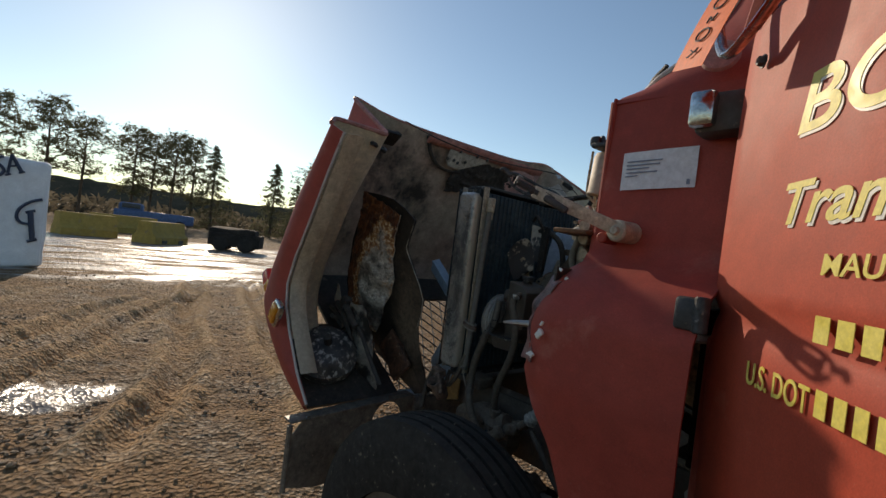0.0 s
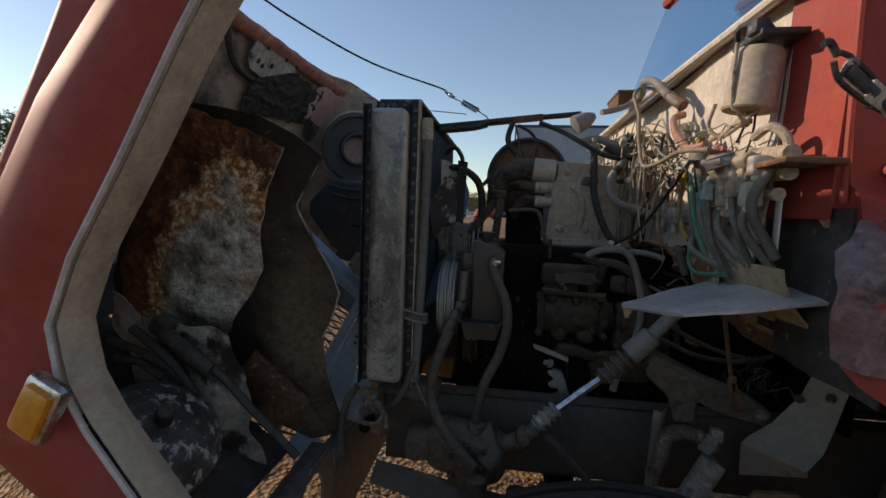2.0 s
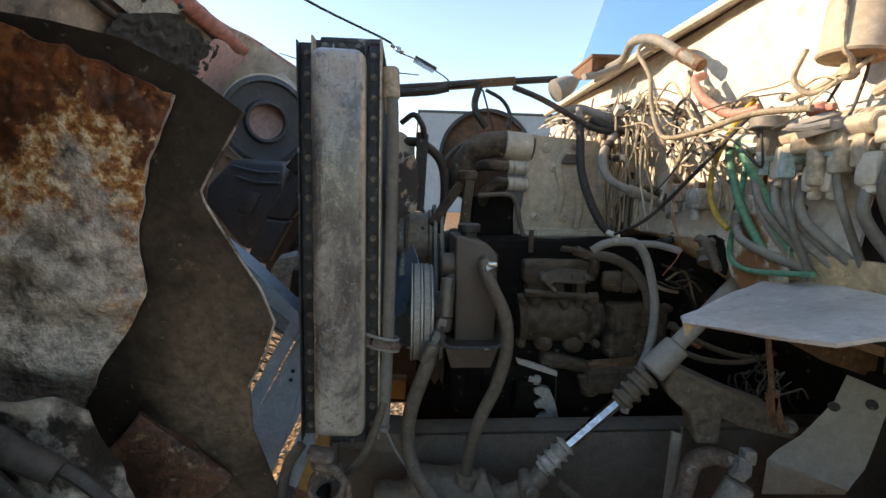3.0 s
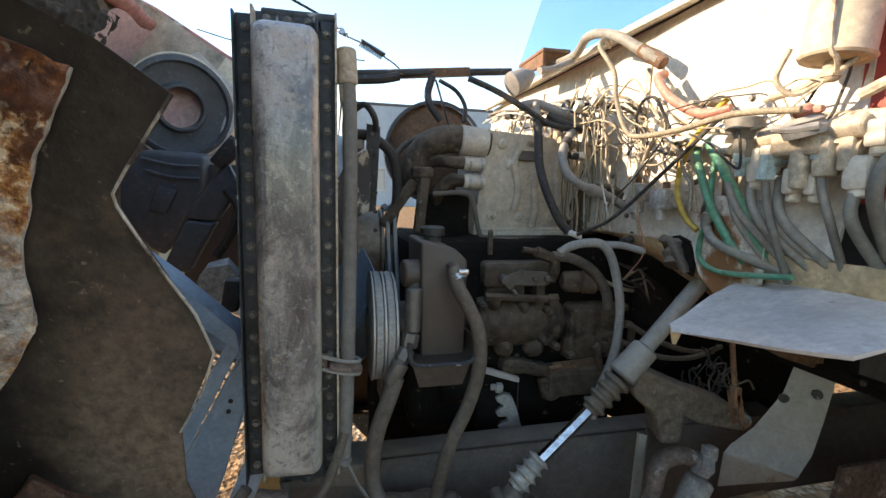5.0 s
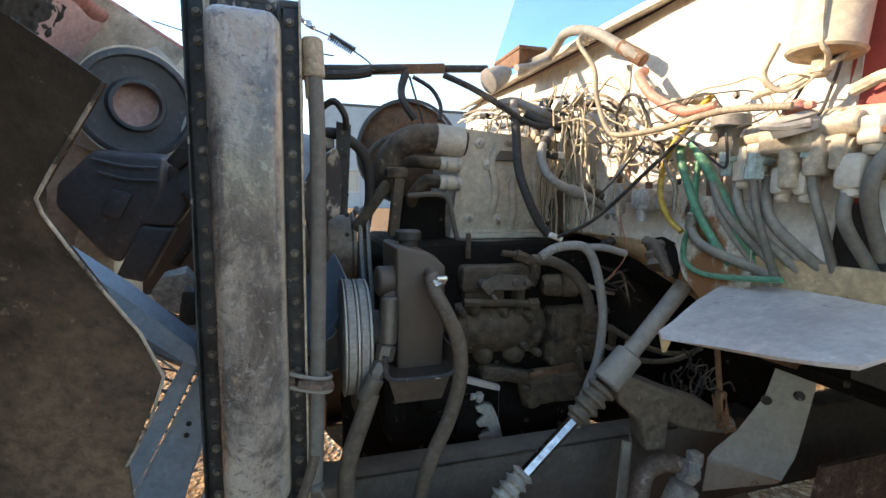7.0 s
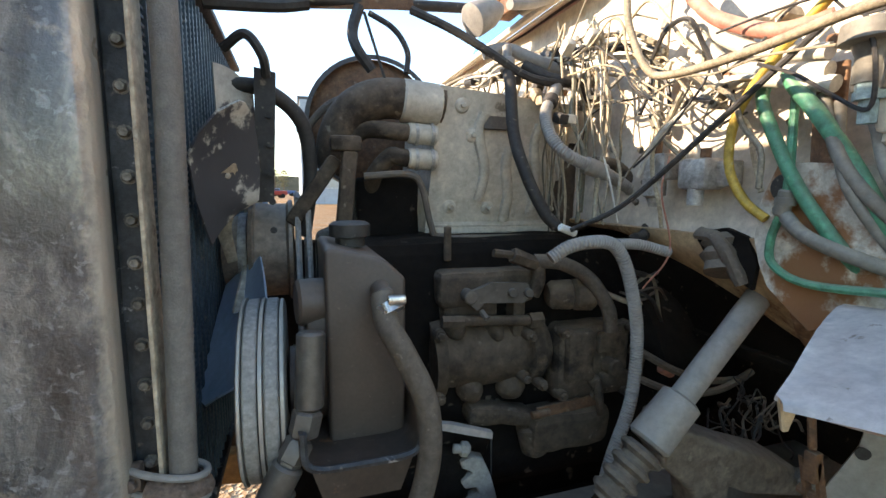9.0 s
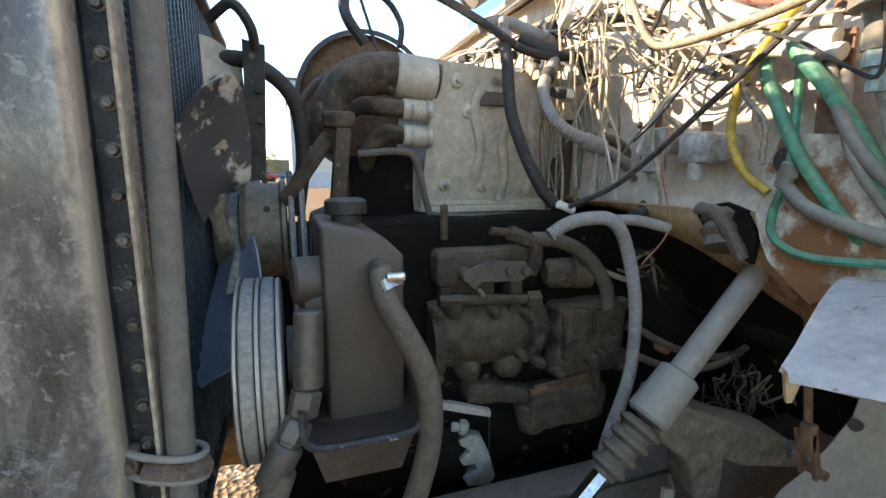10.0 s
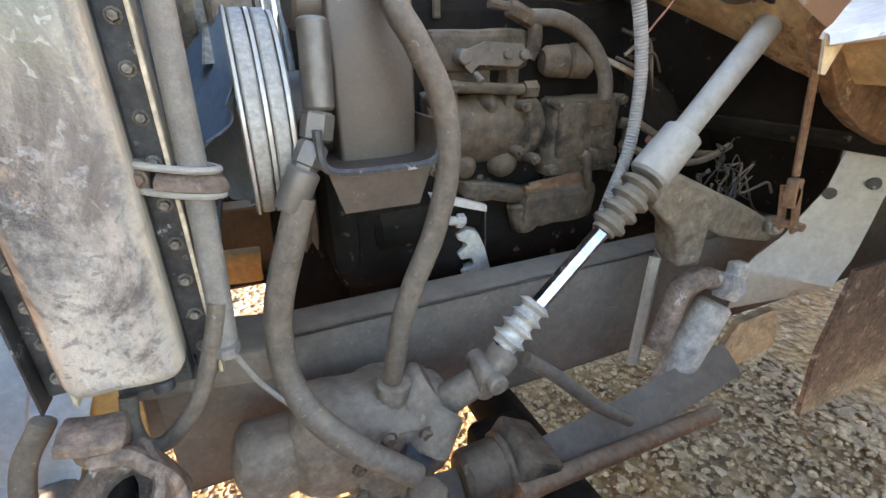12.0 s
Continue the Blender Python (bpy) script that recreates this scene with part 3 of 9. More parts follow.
    nt.links.new(mixc(nt, wet, (0.85, 0.85, 0.85), (0.24, 0.24, 0.24)), b.inputs["Roughness"])
    bp = nt.nodes.new("ShaderNodeBump")
    bp.inputs["Strength"].default_value, bp.inputs["Distance"].default_value = 1.0, 0.06
    b.inputs["Specular IOR Level"].default_value = 0.25
    h = mixc(nt, 0.5, mid, mixc(nt, 1.0, vor.outputs["Distance"], (1, 1, 1), "SUBTRACT"))
    h = mixc(nt, wet, h, mixc(nt, 0.8, h, (0.4, 0.4, 0.4)))
    nt.links.new(h, bp.inputs["Height"])
    nt.links.new(bp.outputs[0], b.inputs["Normal"])
    return m


GROUND = ground_mat()


# ---- shapes: each gives (vertices, faces) ----
def join(*shapes):
    vs, fs = [], []
    for v, f in shapes:
        n = len(vs)
        vs += [tuple(p) for p in v]
        fs += [tuple(i + n for i in q) for q in f]
    return vs, fs


def moved(shape, m):
    return [tuple(m @ Vector(p)) for p in shape[0]], shape[1]


def rough_up(shape, amount, scale, seed=0.0):
    """Dents and unevenness."""
    out = []
    for p in shape[0]:
        q = Vector(p)
        out.append(tuple(q + amount * noise.noise_vector(q * scale + Vector((seed, seed, seed)))))
    return out, shape[1]


def box(c, s, bevel=0.0, rot=None, segs=2, cuts=0):
    bm = bmesh.new()
    bmesh.ops.create_cube(bm, size=1.0)
    bmesh.ops.scale(bm, vec=s, verts=bm.verts)
    if bevel:
        bmesh.ops.bevel(bm, geom=bm.edges[:], offset=min(bevel, 0.48 * min(s)), segments=segs, affect="EDGES", profile=0.5)
    if cuts:
        bmesh.ops.subdivide_edges(bm, edges=bm.edges[:], cuts=cuts, use_grid_fill=True)
    m = Matrix.Translation(c) @ (rot.to_4x4() if rot else Matrix.Identity(4))
    bm.verts.ensure_lookup_table()
    out = [tuple(m @ v.co) for v in bm.verts], [tuple(v.index for v in f.verts) for f in bm.faces]
    bm.free()
    return out


def turned(axis, deg):
    return Matrix.Rotation(radians(deg), 3, axis)


def frame_of(d):
    d = Vector(d).normalized()
    a = d.orthogonal().normalized()
    return d, a, d.cross(a)


def lathe(p0, axis, prof, n=24, caps=True):
    """Profile of (distance along the axis, radius) turned about it."""
    d, a, b = frame_of(axis)
    vs, fs = [], []
    for s, r in prof:
        for k in range(n):
            w = 2 * math.pi * k / n
            vs.append(tuple(Vector(p0) + d * s + (a * math.cos(w) + b * math.sin(w)) * r))
    for i in range(len(prof) - 1):
        for k in range(n):
            fs.append((i * n + k, i * n + (k + 1) % n, (i + 1) * n + (k + 1) % n, (i + 1) * n + k))
    if caps:
        fs.append(tuple(range(n - 1, -1, -1)))
        fs.append(tuple(range((len(prof) - 1) * n, len(prof) * n)))
    return vs, fs


def rod(p0, p1, r, n=16, bev=0.0, r1=None):
    d = Vector(p1) - Vector(p0)
    ln, r1 = d.length, r if r1 is None else r1
    e = min(bev, ln * 0.3, r * 0.5)
    prof = [(0, r - e), (e, r), (ln - e, r1), (ln, r1 - e)] if e else [(0, r), (ln, r1)]
    return lathe(p0, d, prof, n)


def smooth(pts, per=8):
    """Points on a curve through pts."""
    p = [Vector(q) for q in pts]
    p = [2 * p[0] - p[1]] + p + [2 * p[-1] - p[-2]]
    out = []
    for i in range(1, len(p) - 2):
        for k in range(per):
            t = k / per
            a, b, c, d = p[i - 1 : i + 3]
            out.append(0.5 * (2 * b + (c - a) * t + (2 * a - 5 * b + 4 * c - d) * t * t + (3 * b - a - 3 * c + d) * t**3))
    out.append(p[-2])
    return out


def tube(pts, r, n=10, per=8, ring=0.0, pitch=0.006, flat=1.0):
    """A hose or wire through pts; ring: depth of corrugations."""
    p = smooth(pts, per) if len(pts) > 2 else [Vector(pts[0]), Vector(pts[-1])]
    if ring:
        total, q = 0.0, [p[0]]
        for a, b in zip(p, p[1:]):
            k = max(1, int((b - a).length / (pitch / 2)))
            q += [a.lerp(b, (j + 1) / k) for j in range(k)]
        p = q
    vs, fs = [], []
    side = None
    for i, c in enumerate(p):
        d = (p[min(i + 1, len(p) - 1)] - p[max(i - 1, 0)]).normalized()
        side = d.orthogonal().normalized() if side is None else (side - d * side.dot(d)).normalized()
        up = d.cross(side)
        rr = r - (ring if ring and i % 2 else 0.0)
        for k in range(n):
            w = 2 * math.pi * k / n
            vs.append(tuple(c + side * (rr * math.cos(w)) + up * (rr * flat * math.sin(w))))
    for i in range(len(p) - 1):
        for k in range(n):
            fs.append((i * n + k, i * n + (k + 1) % n, (i + 1) * n + (k + 1) % n, (i + 1) * n + k))
    fs.append(tuple(range(n - 1, -1, -1)))
    fs.append(tuple(range((len(p) - 1) * n, len(p) * n)))
    return vs, fs


def slab(poly, thick):
    """A plate: outline of 3D points, pushed along the vector thick."""
    n, t = len(poly), Vector(thick)
    vs = [tuple(Vector(p)) for p in poly] + [tuple(Vector(p) + t) for p in poly]
    fs = [tuple(range(n)), tuple(range(2 * n - 1, n - 1, -1))]
    fs += [(i, i + n, (i + 1) % n + n, (i + 1) % n) for i in range(n)]
    return vs, fs


def sheet(fn, nu, nv, thick=0.004):
    """A bent sheet fn(u, v), u and v from 0 to 1, with thickness."""
    g = [[Vector(fn(i / nu, j / nv)) for j in range(nv + 1)] for i in range(nu + 1)]
    top, low = [], []
    for i in range(nu + 1):
        for j in range(nv + 1):
            du = g[min(i + 1, nu)][j] - g[max(i - 1, 0)][j]
            dv = g[i][min(j + 1, nv)] - g[i][max(j - 1, 0)]
            nn = du.cross(dv)
            nn = nn.normalized() if nn.length > 1e-9 else Vector((0, 0, 1))
            top.append(tuple(g[i][j]))
            low.append(tuple(g[i][j] - nn * thick))
    w, n = nv + 1, len(top)
    fs = []
    for i in range(nu):
        for j in range(nv):
            q = (i * w + j, (i + 1) * w + j, (i + 1) * w + j + 1, i * w + j + 1)
            fs.append(q)
            fs.append(tuple(k + n for k in reversed(q)))
    rim = [i * w for i in range(nu + 1)] + [nu * w + j for j in range(1, w)] + [i * w + nv for i in range(nu - 1, -1, -1)] + list(range(nv - 1, 0, -1))
    for a, b in zip(rim, rim[1:] + rim[:1]):
        fs.append((b, a, a + n, b + n))
    return top + low, fs


def bevelled(shape, width, segs=3, over=30):
    """Rounds the sharp edges of a shape."""
    bm = bmesh.new()
    vs = [bm.verts.new(p) for p in shape[0]]
    for f in shape[1]:
        bm.faces.new([vs[i] for i in f])
    bmesh.ops.recalc_face_normals(bm, faces=bm.faces[:])
    sharp = [e for e in bm.edges if len(e.link_faces) == 2 and e.calc_face_angle(0) > radians(over)]
    bmesh.ops.bevel(bm, geom=sharp, offset=width, segments=segs, affect="EDGES", profile=0.5, clamp_overlap=True)
    bm.verts.index_update()
    out = [tuple(v.co) for v in bm.verts], [tuple(v.index for v in f.verts) for f in bm.faces]
    bm.free()
    return out


def hexbolt(c, axis, r=0.006, h=0.006):
    return join(lathe(c, axis, [(0, r * 1.35), (0.0015, r * 1.35)], 12), lathe(c, axis, [(0.0015, r), (h * 0.8, r), (h, r * 0.8)], 6))


# ---- things and parts ----
TRUCK_BASE = Vector((-0.6, 2.6, 0.0))


def mesh_of(name, shape, material, angle=38):
    me = bpy.data.meshes.new(name)
    me.from_pydata(shape[0], [], shape[1])
    me.materials.append(material)
    me.update()
    me.validate()
    bm = bmesh.new()
    bm.from_mesh(me)
    bmesh.ops.recalc_face_normals(bm, faces=bm.faces)
    bm.to_mesh(me)
    bm.free()
    me.shade_smooth()
    me.set_sharp_from_angle(angle=radians(angle))
    return me


def part(name, shape, material, parent, label="", angle=38):
    """One mesh object under a thing or under a part; the shape is given in the world."""
    ob = new(name, shape if isinstance(shape, bpy.types.Mesh) else mesh_of(name, shape, material, angle))
    ob.parent = parent
    if parent.type == "EMPTY":
        ob.matrix_parent_inverse = Matrix.Translation(-parent.location)
    return tagged(ob, label)


def thing(name, base, label, category, group="", kind=""):
    ob = new(name)
    ob.location = base
    ob.empty_display_size = 0.1
    return tagged(ob, label, category, group, kind)


def single(name, shape, material, label, category, group="", kind="", angle=38):
    return tagged(new(name, mesh_of(name, shape, material, angle)), label, category, group, kind)


# ---- ground and distance ----
def lines(lo, hi, step, far=2500.0, n=46):
    """Grid lines: fine between lo and hi, ever wider outside."""
    inner = [lo + step * k for k in range(int((hi - lo) / step) + 1)]
    grow = [step * 1.5 * (math.exp(0.215 * k) - 1) / 0.24 for k in range(1, n)]
    return [lo - g for g in reversed(grow)] + [-0.0 + x for x in inner] + [inner[-1] + g for g in grow]


TRACKS = (((-3.2, -0.5), (-4.6, 0.15), (-5.9, 0.75), (-7.6, 1.6), (-9.2, 2.5), (-10.8, 3.4)), ((-3.4, -1.2), (-4.8, -0.5), (-6.2, 0.15), (-8.0, 1.05), (-10.2, 2.4)),
          ((-3.0, 2.2), (-3.7, 2.45), (-4.9, 2.75), (-6.6, 3.1), (-9.8, 4.05), (-13.0, 4.8)), ((-4.2, 3.2), (-5.0, 3.3), (-6.05, 3.56), (-7.65, 4.23), (-10.0, 5.74)),
          ((-2.6, -2.6), (-5.0, -1.9), (-8.0, -0.6), (-11.0, 1.0)), ((-3.4, 0.9), (-4.6, 1.5), (-6.4, 2.0), (-9.0, 2.6), (-12.0, 3.5)))


def rut(x, y):
    """Wheel tracks that swing away ahead of the truck."""
    if not -13.5 < x < -2.4:
        return 0.0
    d = 0.0
    for k, pts in enumerate(TRACKS):
        xs = [p[0] for p in reversed(pts)]
        if not xs[0] < x < xs[-1]:
            continue
        i = next(n for n in range(len(pts) - 1) if pts[n + 1][0] <= x)
        (xa, ya), (xb, yb) = pts[i], pts[i + 1]
        off = abs(y - (ya + (yb - ya) * (x - xa) / (xb - xa)) - 0.05 * math.sin(x * 1.7 + k)) * 0.88
        if off > 0.5:
            continue
        ends = min(1.0, (x - xs[0]) * 1.5, (xs[-1] - x) * 1.5)
        d += ends * (-0.10 * math.exp(-((off / 0.10) ** 2)) + 0.075 * math.exp(-(((off - 0.2) / 0.07) ** 2)) + 0.012 * math.sin(x * 40) * math.exp(-((off / 0.09) ** 2)))
    return d


def ground_height(x, y):
    r = math.hypot(x + 2, y - 1)
    fade = 1.0 / (1.0 + (r / 14.0) ** 2)
    near_truck = 1.0 - math.exp(-(max(0.0, 1.0 - y) + max(0.0, -2.3 - x)) * 2.0)
    h = 0.03 * noise.noise(Vector((x * 0.35, y * 0.35, 0))) + 0.012 * noise.noise(Vector((x * 2.2, y * 2.2, 3))) + 0.02 * noise.noise(Vector((x * 6, y * 6, 8))) + 0.018 * noise.noise(Vector((x * 13, y * 13, 1))) + 0.007 * noise.noise(Vector((x * 34, y * 34, 5)))
    return fade * (h + rut(x, y)) * near_truck


def build_ground():
    xs, ys = lines(-12.5, 0.4, 0.045), lines(-4.2, 4.6, 0.045)
    vs = [(x, y, ground_height(x, y) - 0.004) for x in xs for y in ys]
    w = len(ys)
    fs = [(i * w + j, (i + 1) * w + j, (i + 1) * w + j + 1, i * w + j + 1) for i in range(len(xs) - 1) for j in range(w - 1)]
    me = single("ground", (vs, fs), GROUND, "brown muddy gravel yard with wheel ruts and puddles", "ground", kind="structure", angle=180).data
    trodden = me.attributes.new("trodden", "FLOAT", "POINT")
    trodden.data.foreach_set("value", [min(1.0, 16.0 * abs(rut(v.co.x, v.co.y))) for v in me.vertices])


def pebble(rnd):
    bm = bmesh.new()
    bmesh.ops.create_icosphere(bm, subdivisions=1, radius=1.0)
    s = (rnd.uniform(0.7, 1.3), rnd.uniform(0.7, 1.3), rnd.uniform(0.4, 0.8))
    vs = [(v.co.x * s[0] * rnd.uniform(0.8, 1.2), v.co.y * s[1] * rnd.uniform(0.8, 1.2), v.co.z * s[2]) for v in bm.verts]
    fs = [tuple(v.index for v in f.verts) for f in bm.faces]
    bm.free()
    return vs, fs


def build_gravel():
    rnd = random.Random(5)
    kinds = [pebble(rnd) for _ in range(8)]
    vs, fs = [], []
    for n_ in range(34000):
        if n_ < 25000:
            r, w = 0.6 + 9.5 * rnd.random() ** 1.4, rnd.uniform(0, 2 * math.pi)
            x, y = -2.6 + r * math.cos(w), 0.4 + r * math.sin(w)
        else:
            x, y = rnd.uniform(-2.3, 0.2), rnd.uniform(1.7, 3.2)
        coarse = noise.noise(Vector((x * 0.5, y * 0.5, 4))) - 3.0 * abs(rut(x, y)) * 6
        if coarse < 0.0 and n_ < 25000 and rnd.random() < 0.75:
            continue
        if math.hypot(x + 4.85, (y - 0.75) * 0.75) < 0.32:
            continue
        kv, kf = rnd.choice(kinds)
        s, c = (0.006 + 0.019 * rnd.random() ** 2.2 if coarse > 0 else 0.004 + 0.01 * rnd.random() ** 3), rnd.uniform(0, 6.28)
        z, n = ground_height(x, y), len(vs)
        vs += [(x + s * (p[0] * math.cos(c) - p[1] * math.sin(c)), y + s * (p[0] * math.sin(c) + p[1] * math.cos(c)), z + s * (p[2] + 0.05)) for p in kv]
        fs += [tuple(i + n for i in q) for q in kf]
    single("gravel", (vs, fs), STONE, "loose brown gravel scattered over the mud", "gravel", kind="stuff", angle=30)


def bearing(deg, dist, z=0.0):
    return Vector((-0.6 + dist * math.cos(radians(deg)), 0.4 + dist * math.sin(radians(deg)), z))


def pine(rnd, height, conifer, bare=0.3):
    """Trunk with limbs, and a crown of needle tufts gathered in clumps along the limbs, with gaps between."""
    lean = Vector((rnd.uniform(-0.02, 0.02), rnd.uniform(-0.02, 0.02), 1))
    r0 = 0.016 * height
    trunk = [lathe((0, 0, 0), lean, [(0, r0 * 1.2), (height * 0.1, r0), (height * 0.6, r0 * 0.6), (height * 0.97, r0 * 0.12)], 8)]
    tufts_v, tufts_f = [], []

    def tuft(c, s, blades):
        for _ in range(blades):
            d = Vector((rnd.gauss(0, 1), rnd.gauss(0, 1), rnd.gauss(0.15, 0.6))).normalized()
            e = d.orthogonal().normalized() * s * rnd.uniform(0.07, 0.15)
            o = Vector(c) + d * s * 0.3 * rnd.random()
            n = len(tufts_v)
            tufts_v.extend([tuple(o - e), tuple(o + d * s), tuple(o + e), tuple(o - d * s * 0.4)])
            tufts_f.append((n, n + 1, n + 2, n + 3))

    start = 0.08 if conifer else bare
    limbs = 84 if conifer else 32
    for i in range(limbs):
        t = min(0.985, start + (1 - start) * (i / limbs) + rnd.uniform(-0.015, 0.015))
        w = 2.4 * i + rnd.uniform(-0.5, 0.5)
        if conifer:
            reach = height * 0.37 * (1 - t) ** 0.85 * rnd.uniform(0.75, 1.1) + 0.12
        else:
            f = (t - start) / (1 - start)
            reach = height * (0.07 + 0.19 * math.sin(math.pi * min(1.0, 0.25 + 0.72 * f)) ** 0.8) * rnd.uniform(0.55, 1.15)
        a = lean * (height * t)
        tip = a + Vector((math.cos(w) * reach, math.sin(w) * reach, reach * (rnd.uniform(-0.42, -0.2) if conifer else rnd.uniform(0.0, 0.45))))
        trunk.append(rod(a, tip, r0 * 0.16, 4, r1=r0 * 0.04))
        if conifer:
            for k in range(20):
                c = a.lerp(tip, 0.15 + 0.85 * rnd.random()) + Vector((rnd.gauss(0, 1), rnd.gauss(0, 1), rnd.gauss(-0.5, 0.5))) * reach * 0.09
                tuft(c, height * 0.026 * rnd.uniform(0.6, 1.2), 8)
            continue
        for g in range(rnd.choice((3, 4, 4, 5))):
            hub = a.lerp(tip, rnd.uniform(0.45, 1.05)) + Vector((rnd.gauss(0, 1), rnd.gauss(0, 1), rnd.gauss(0.2, 0.5))) * reach * 0.16
            trunk.append(rod(a.lerp(tip, 0.4), hub, r0 * 0.07, 3, r1=r0 * 0.03))
            spread = height * rnd.uniform(0.026, 0.05)
            for k in range(11):
                c = hub + Vector((rnd.gauss(0, 1), rnd.gauss(0, 1), rnd.gauss(0, 0.6))) * spread
                tuft(c, height * 0.024 * rnd.uniform(0.6, 1.3), 7)
    for k in range(0 if conifer else 7):
        w, t = rnd.uniform(0, 6.28), rnd.uniform(0.15, bare)
        a = lean * (height * t)
        trunk.append(rod(a, a + Vector((math.cos(w), math.sin(w), 0.1)) * height * rnd.uniform(0.03, 0.07), r0 * 0.1, 4, r1=r0 * 0.03))
    return join(*trunk), (tufts_v, tufts_f)


def build_trees():
    rnd = random.Random(11)
    protos = []
    for k, (h, con) in enumerate(((10.5, False), (10.0, False), (10.0, False), (10.0, True))):
        trunk, crown = pine(rnd, h, con, (0.28, 0.34, 0.42, 0.1)[k])
        t = thing("pine_tree" if not con else "spruce_tree", (0, 0, 0), "tall dark green pine with a bare lower trunk" if not con else "dark green spruce with drooping boughs", "tree", "trees behind the yard")
        part("trunk", trunk, BARK, t)
        part("crown", crown, NEEDLES, t, angle=0)
        protos.append((t, h))
    spots = [(182.8, 58, 10.4), (179.2, 57, 10.7), (176.6, 60, 10.0), (172.4, 58, 9.8), (170.8, 60, 9.7), (168.9, 58, 10.0), (167.0, 59, 9.9), (185.5, 60, 10.2),
             (154.0, 59, 9.6), (151.7, 58, 9.5), (150.3, 60, 9.6), (149.0, 58, 9.1), (147.6, 60, 9.2), (146.4, 61, 9.0), (145.2, 59, 8.6), (143.8, 60, 8.4), (142.3, 60, 8.6), (140.6, 59, 8.8), (139.2, 61, 8.7), (137.5, 60, 8.6), (135.9, 62, 8.8)]
    used = set()
    for i, (b, d, h) in enumerate(spots):
        t, h0 = protos[i % 3]
        m = Matrix.Translation(bearing(b, d)) @ Matrix.Rotation(rnd.uniform(0, 6.28), 4, "Z") @ Matrix.Scale(h / h0, 4)
        if i % 3 in used:
            c = copy_thing(t, m)
            c.matrix_basis = m
        else:
            t.matrix_basis = m
            used.add(i % 3)
    t, h0 = protos[3]
    t.matrix_basis = Matrix.Translation(bearing(158.6, 54)) @ Matrix.Scale(8.3 / h0, 4)
    for b, d, h in ((156.2, 57, 6.6), (164.9, 57, 9.5), (154.3, 56, 9.3), (152.6, 58, 8.8)):
        c = copy_thing(t, Matrix.Identity(4))
        c.matrix_basis = Matrix.Translation(bearing(b, d)) @ Matrix.Rotation(b, 4, "Z") @ Matrix.Scale(h / h0, 4)
    # trees a long way behind the engine
    for k in range(7):
        c = copy_thing(protos[k % 3][0], Matrix.Identity(4))
        c.matrix_basis = Matrix.Translation(bearing(91.4 + 0.9 * k, 230 + 10 * (k % 3))) @ Matrix.Rotation(k, 4, "Z") @ Matrix.Scale((10 + k % 3) / 10, 4)


def build_hill():
    vs, fs = [], []
    n = 140
    for i in range(n + 1):
        b = 85 + 115 * i / n
        h = 34 + 20 * noise.noise(Vector((b * 0.06, 2, 0))) + 4 * noise.noise(Vector((b * 0.9, 5, 0)))
        p, q = bearing(b, 700), bearing(b, 900)
        vs += [(p.x, p.y, -1), ((p.x + q.x) / 2, (p.y + q.y) / 2, h * 0.8), (q.x, q.y, h)]
    for i in range(n):
        for j in range(2):
            fs.append((3 * i + j, 3 * i + 3 + j, 3 * i + 4 + j, 3 * i + j + 1))
    single("backdrop", (vs, fs), HILL, "low wooded hills on the horizon", "hills", kind="structure")


def build_brush():
    """Bare brush and young growth along the far side of the yard."""
    rnd = random.Random(21)
    vs, fs = [], []
    for _ in range(5200):
        c = bearing(rnd.uniform(128, 186), rnd.uniform(60, 84))
        c.z = rnd.random() ** 1.6 * 3.2 * (0.6 + 0.6 * noise.noise(c * 0.12))
        d = Vector((rnd.gauss(0, 1), rnd.gauss(0, 1), rnd.gauss(0.4, 0.8))).normalized() * rnd.uniform(0.4, 1.1)
        e = d.orthogonal().normalized() * rnd.uniform(0.08, 0.3)
        n = len(vs)
        vs += [tuple(c - e), tuple(c + d), tuple(c + e), tuple(c - d * 0.5)]
        fs.append((n, n + 1, n + 2, n + 3))
    single("brush", (vs, fs), BRUSH, "grey-brown brush and young growth behind the yard", "brush", kind="stuff", angle=0)


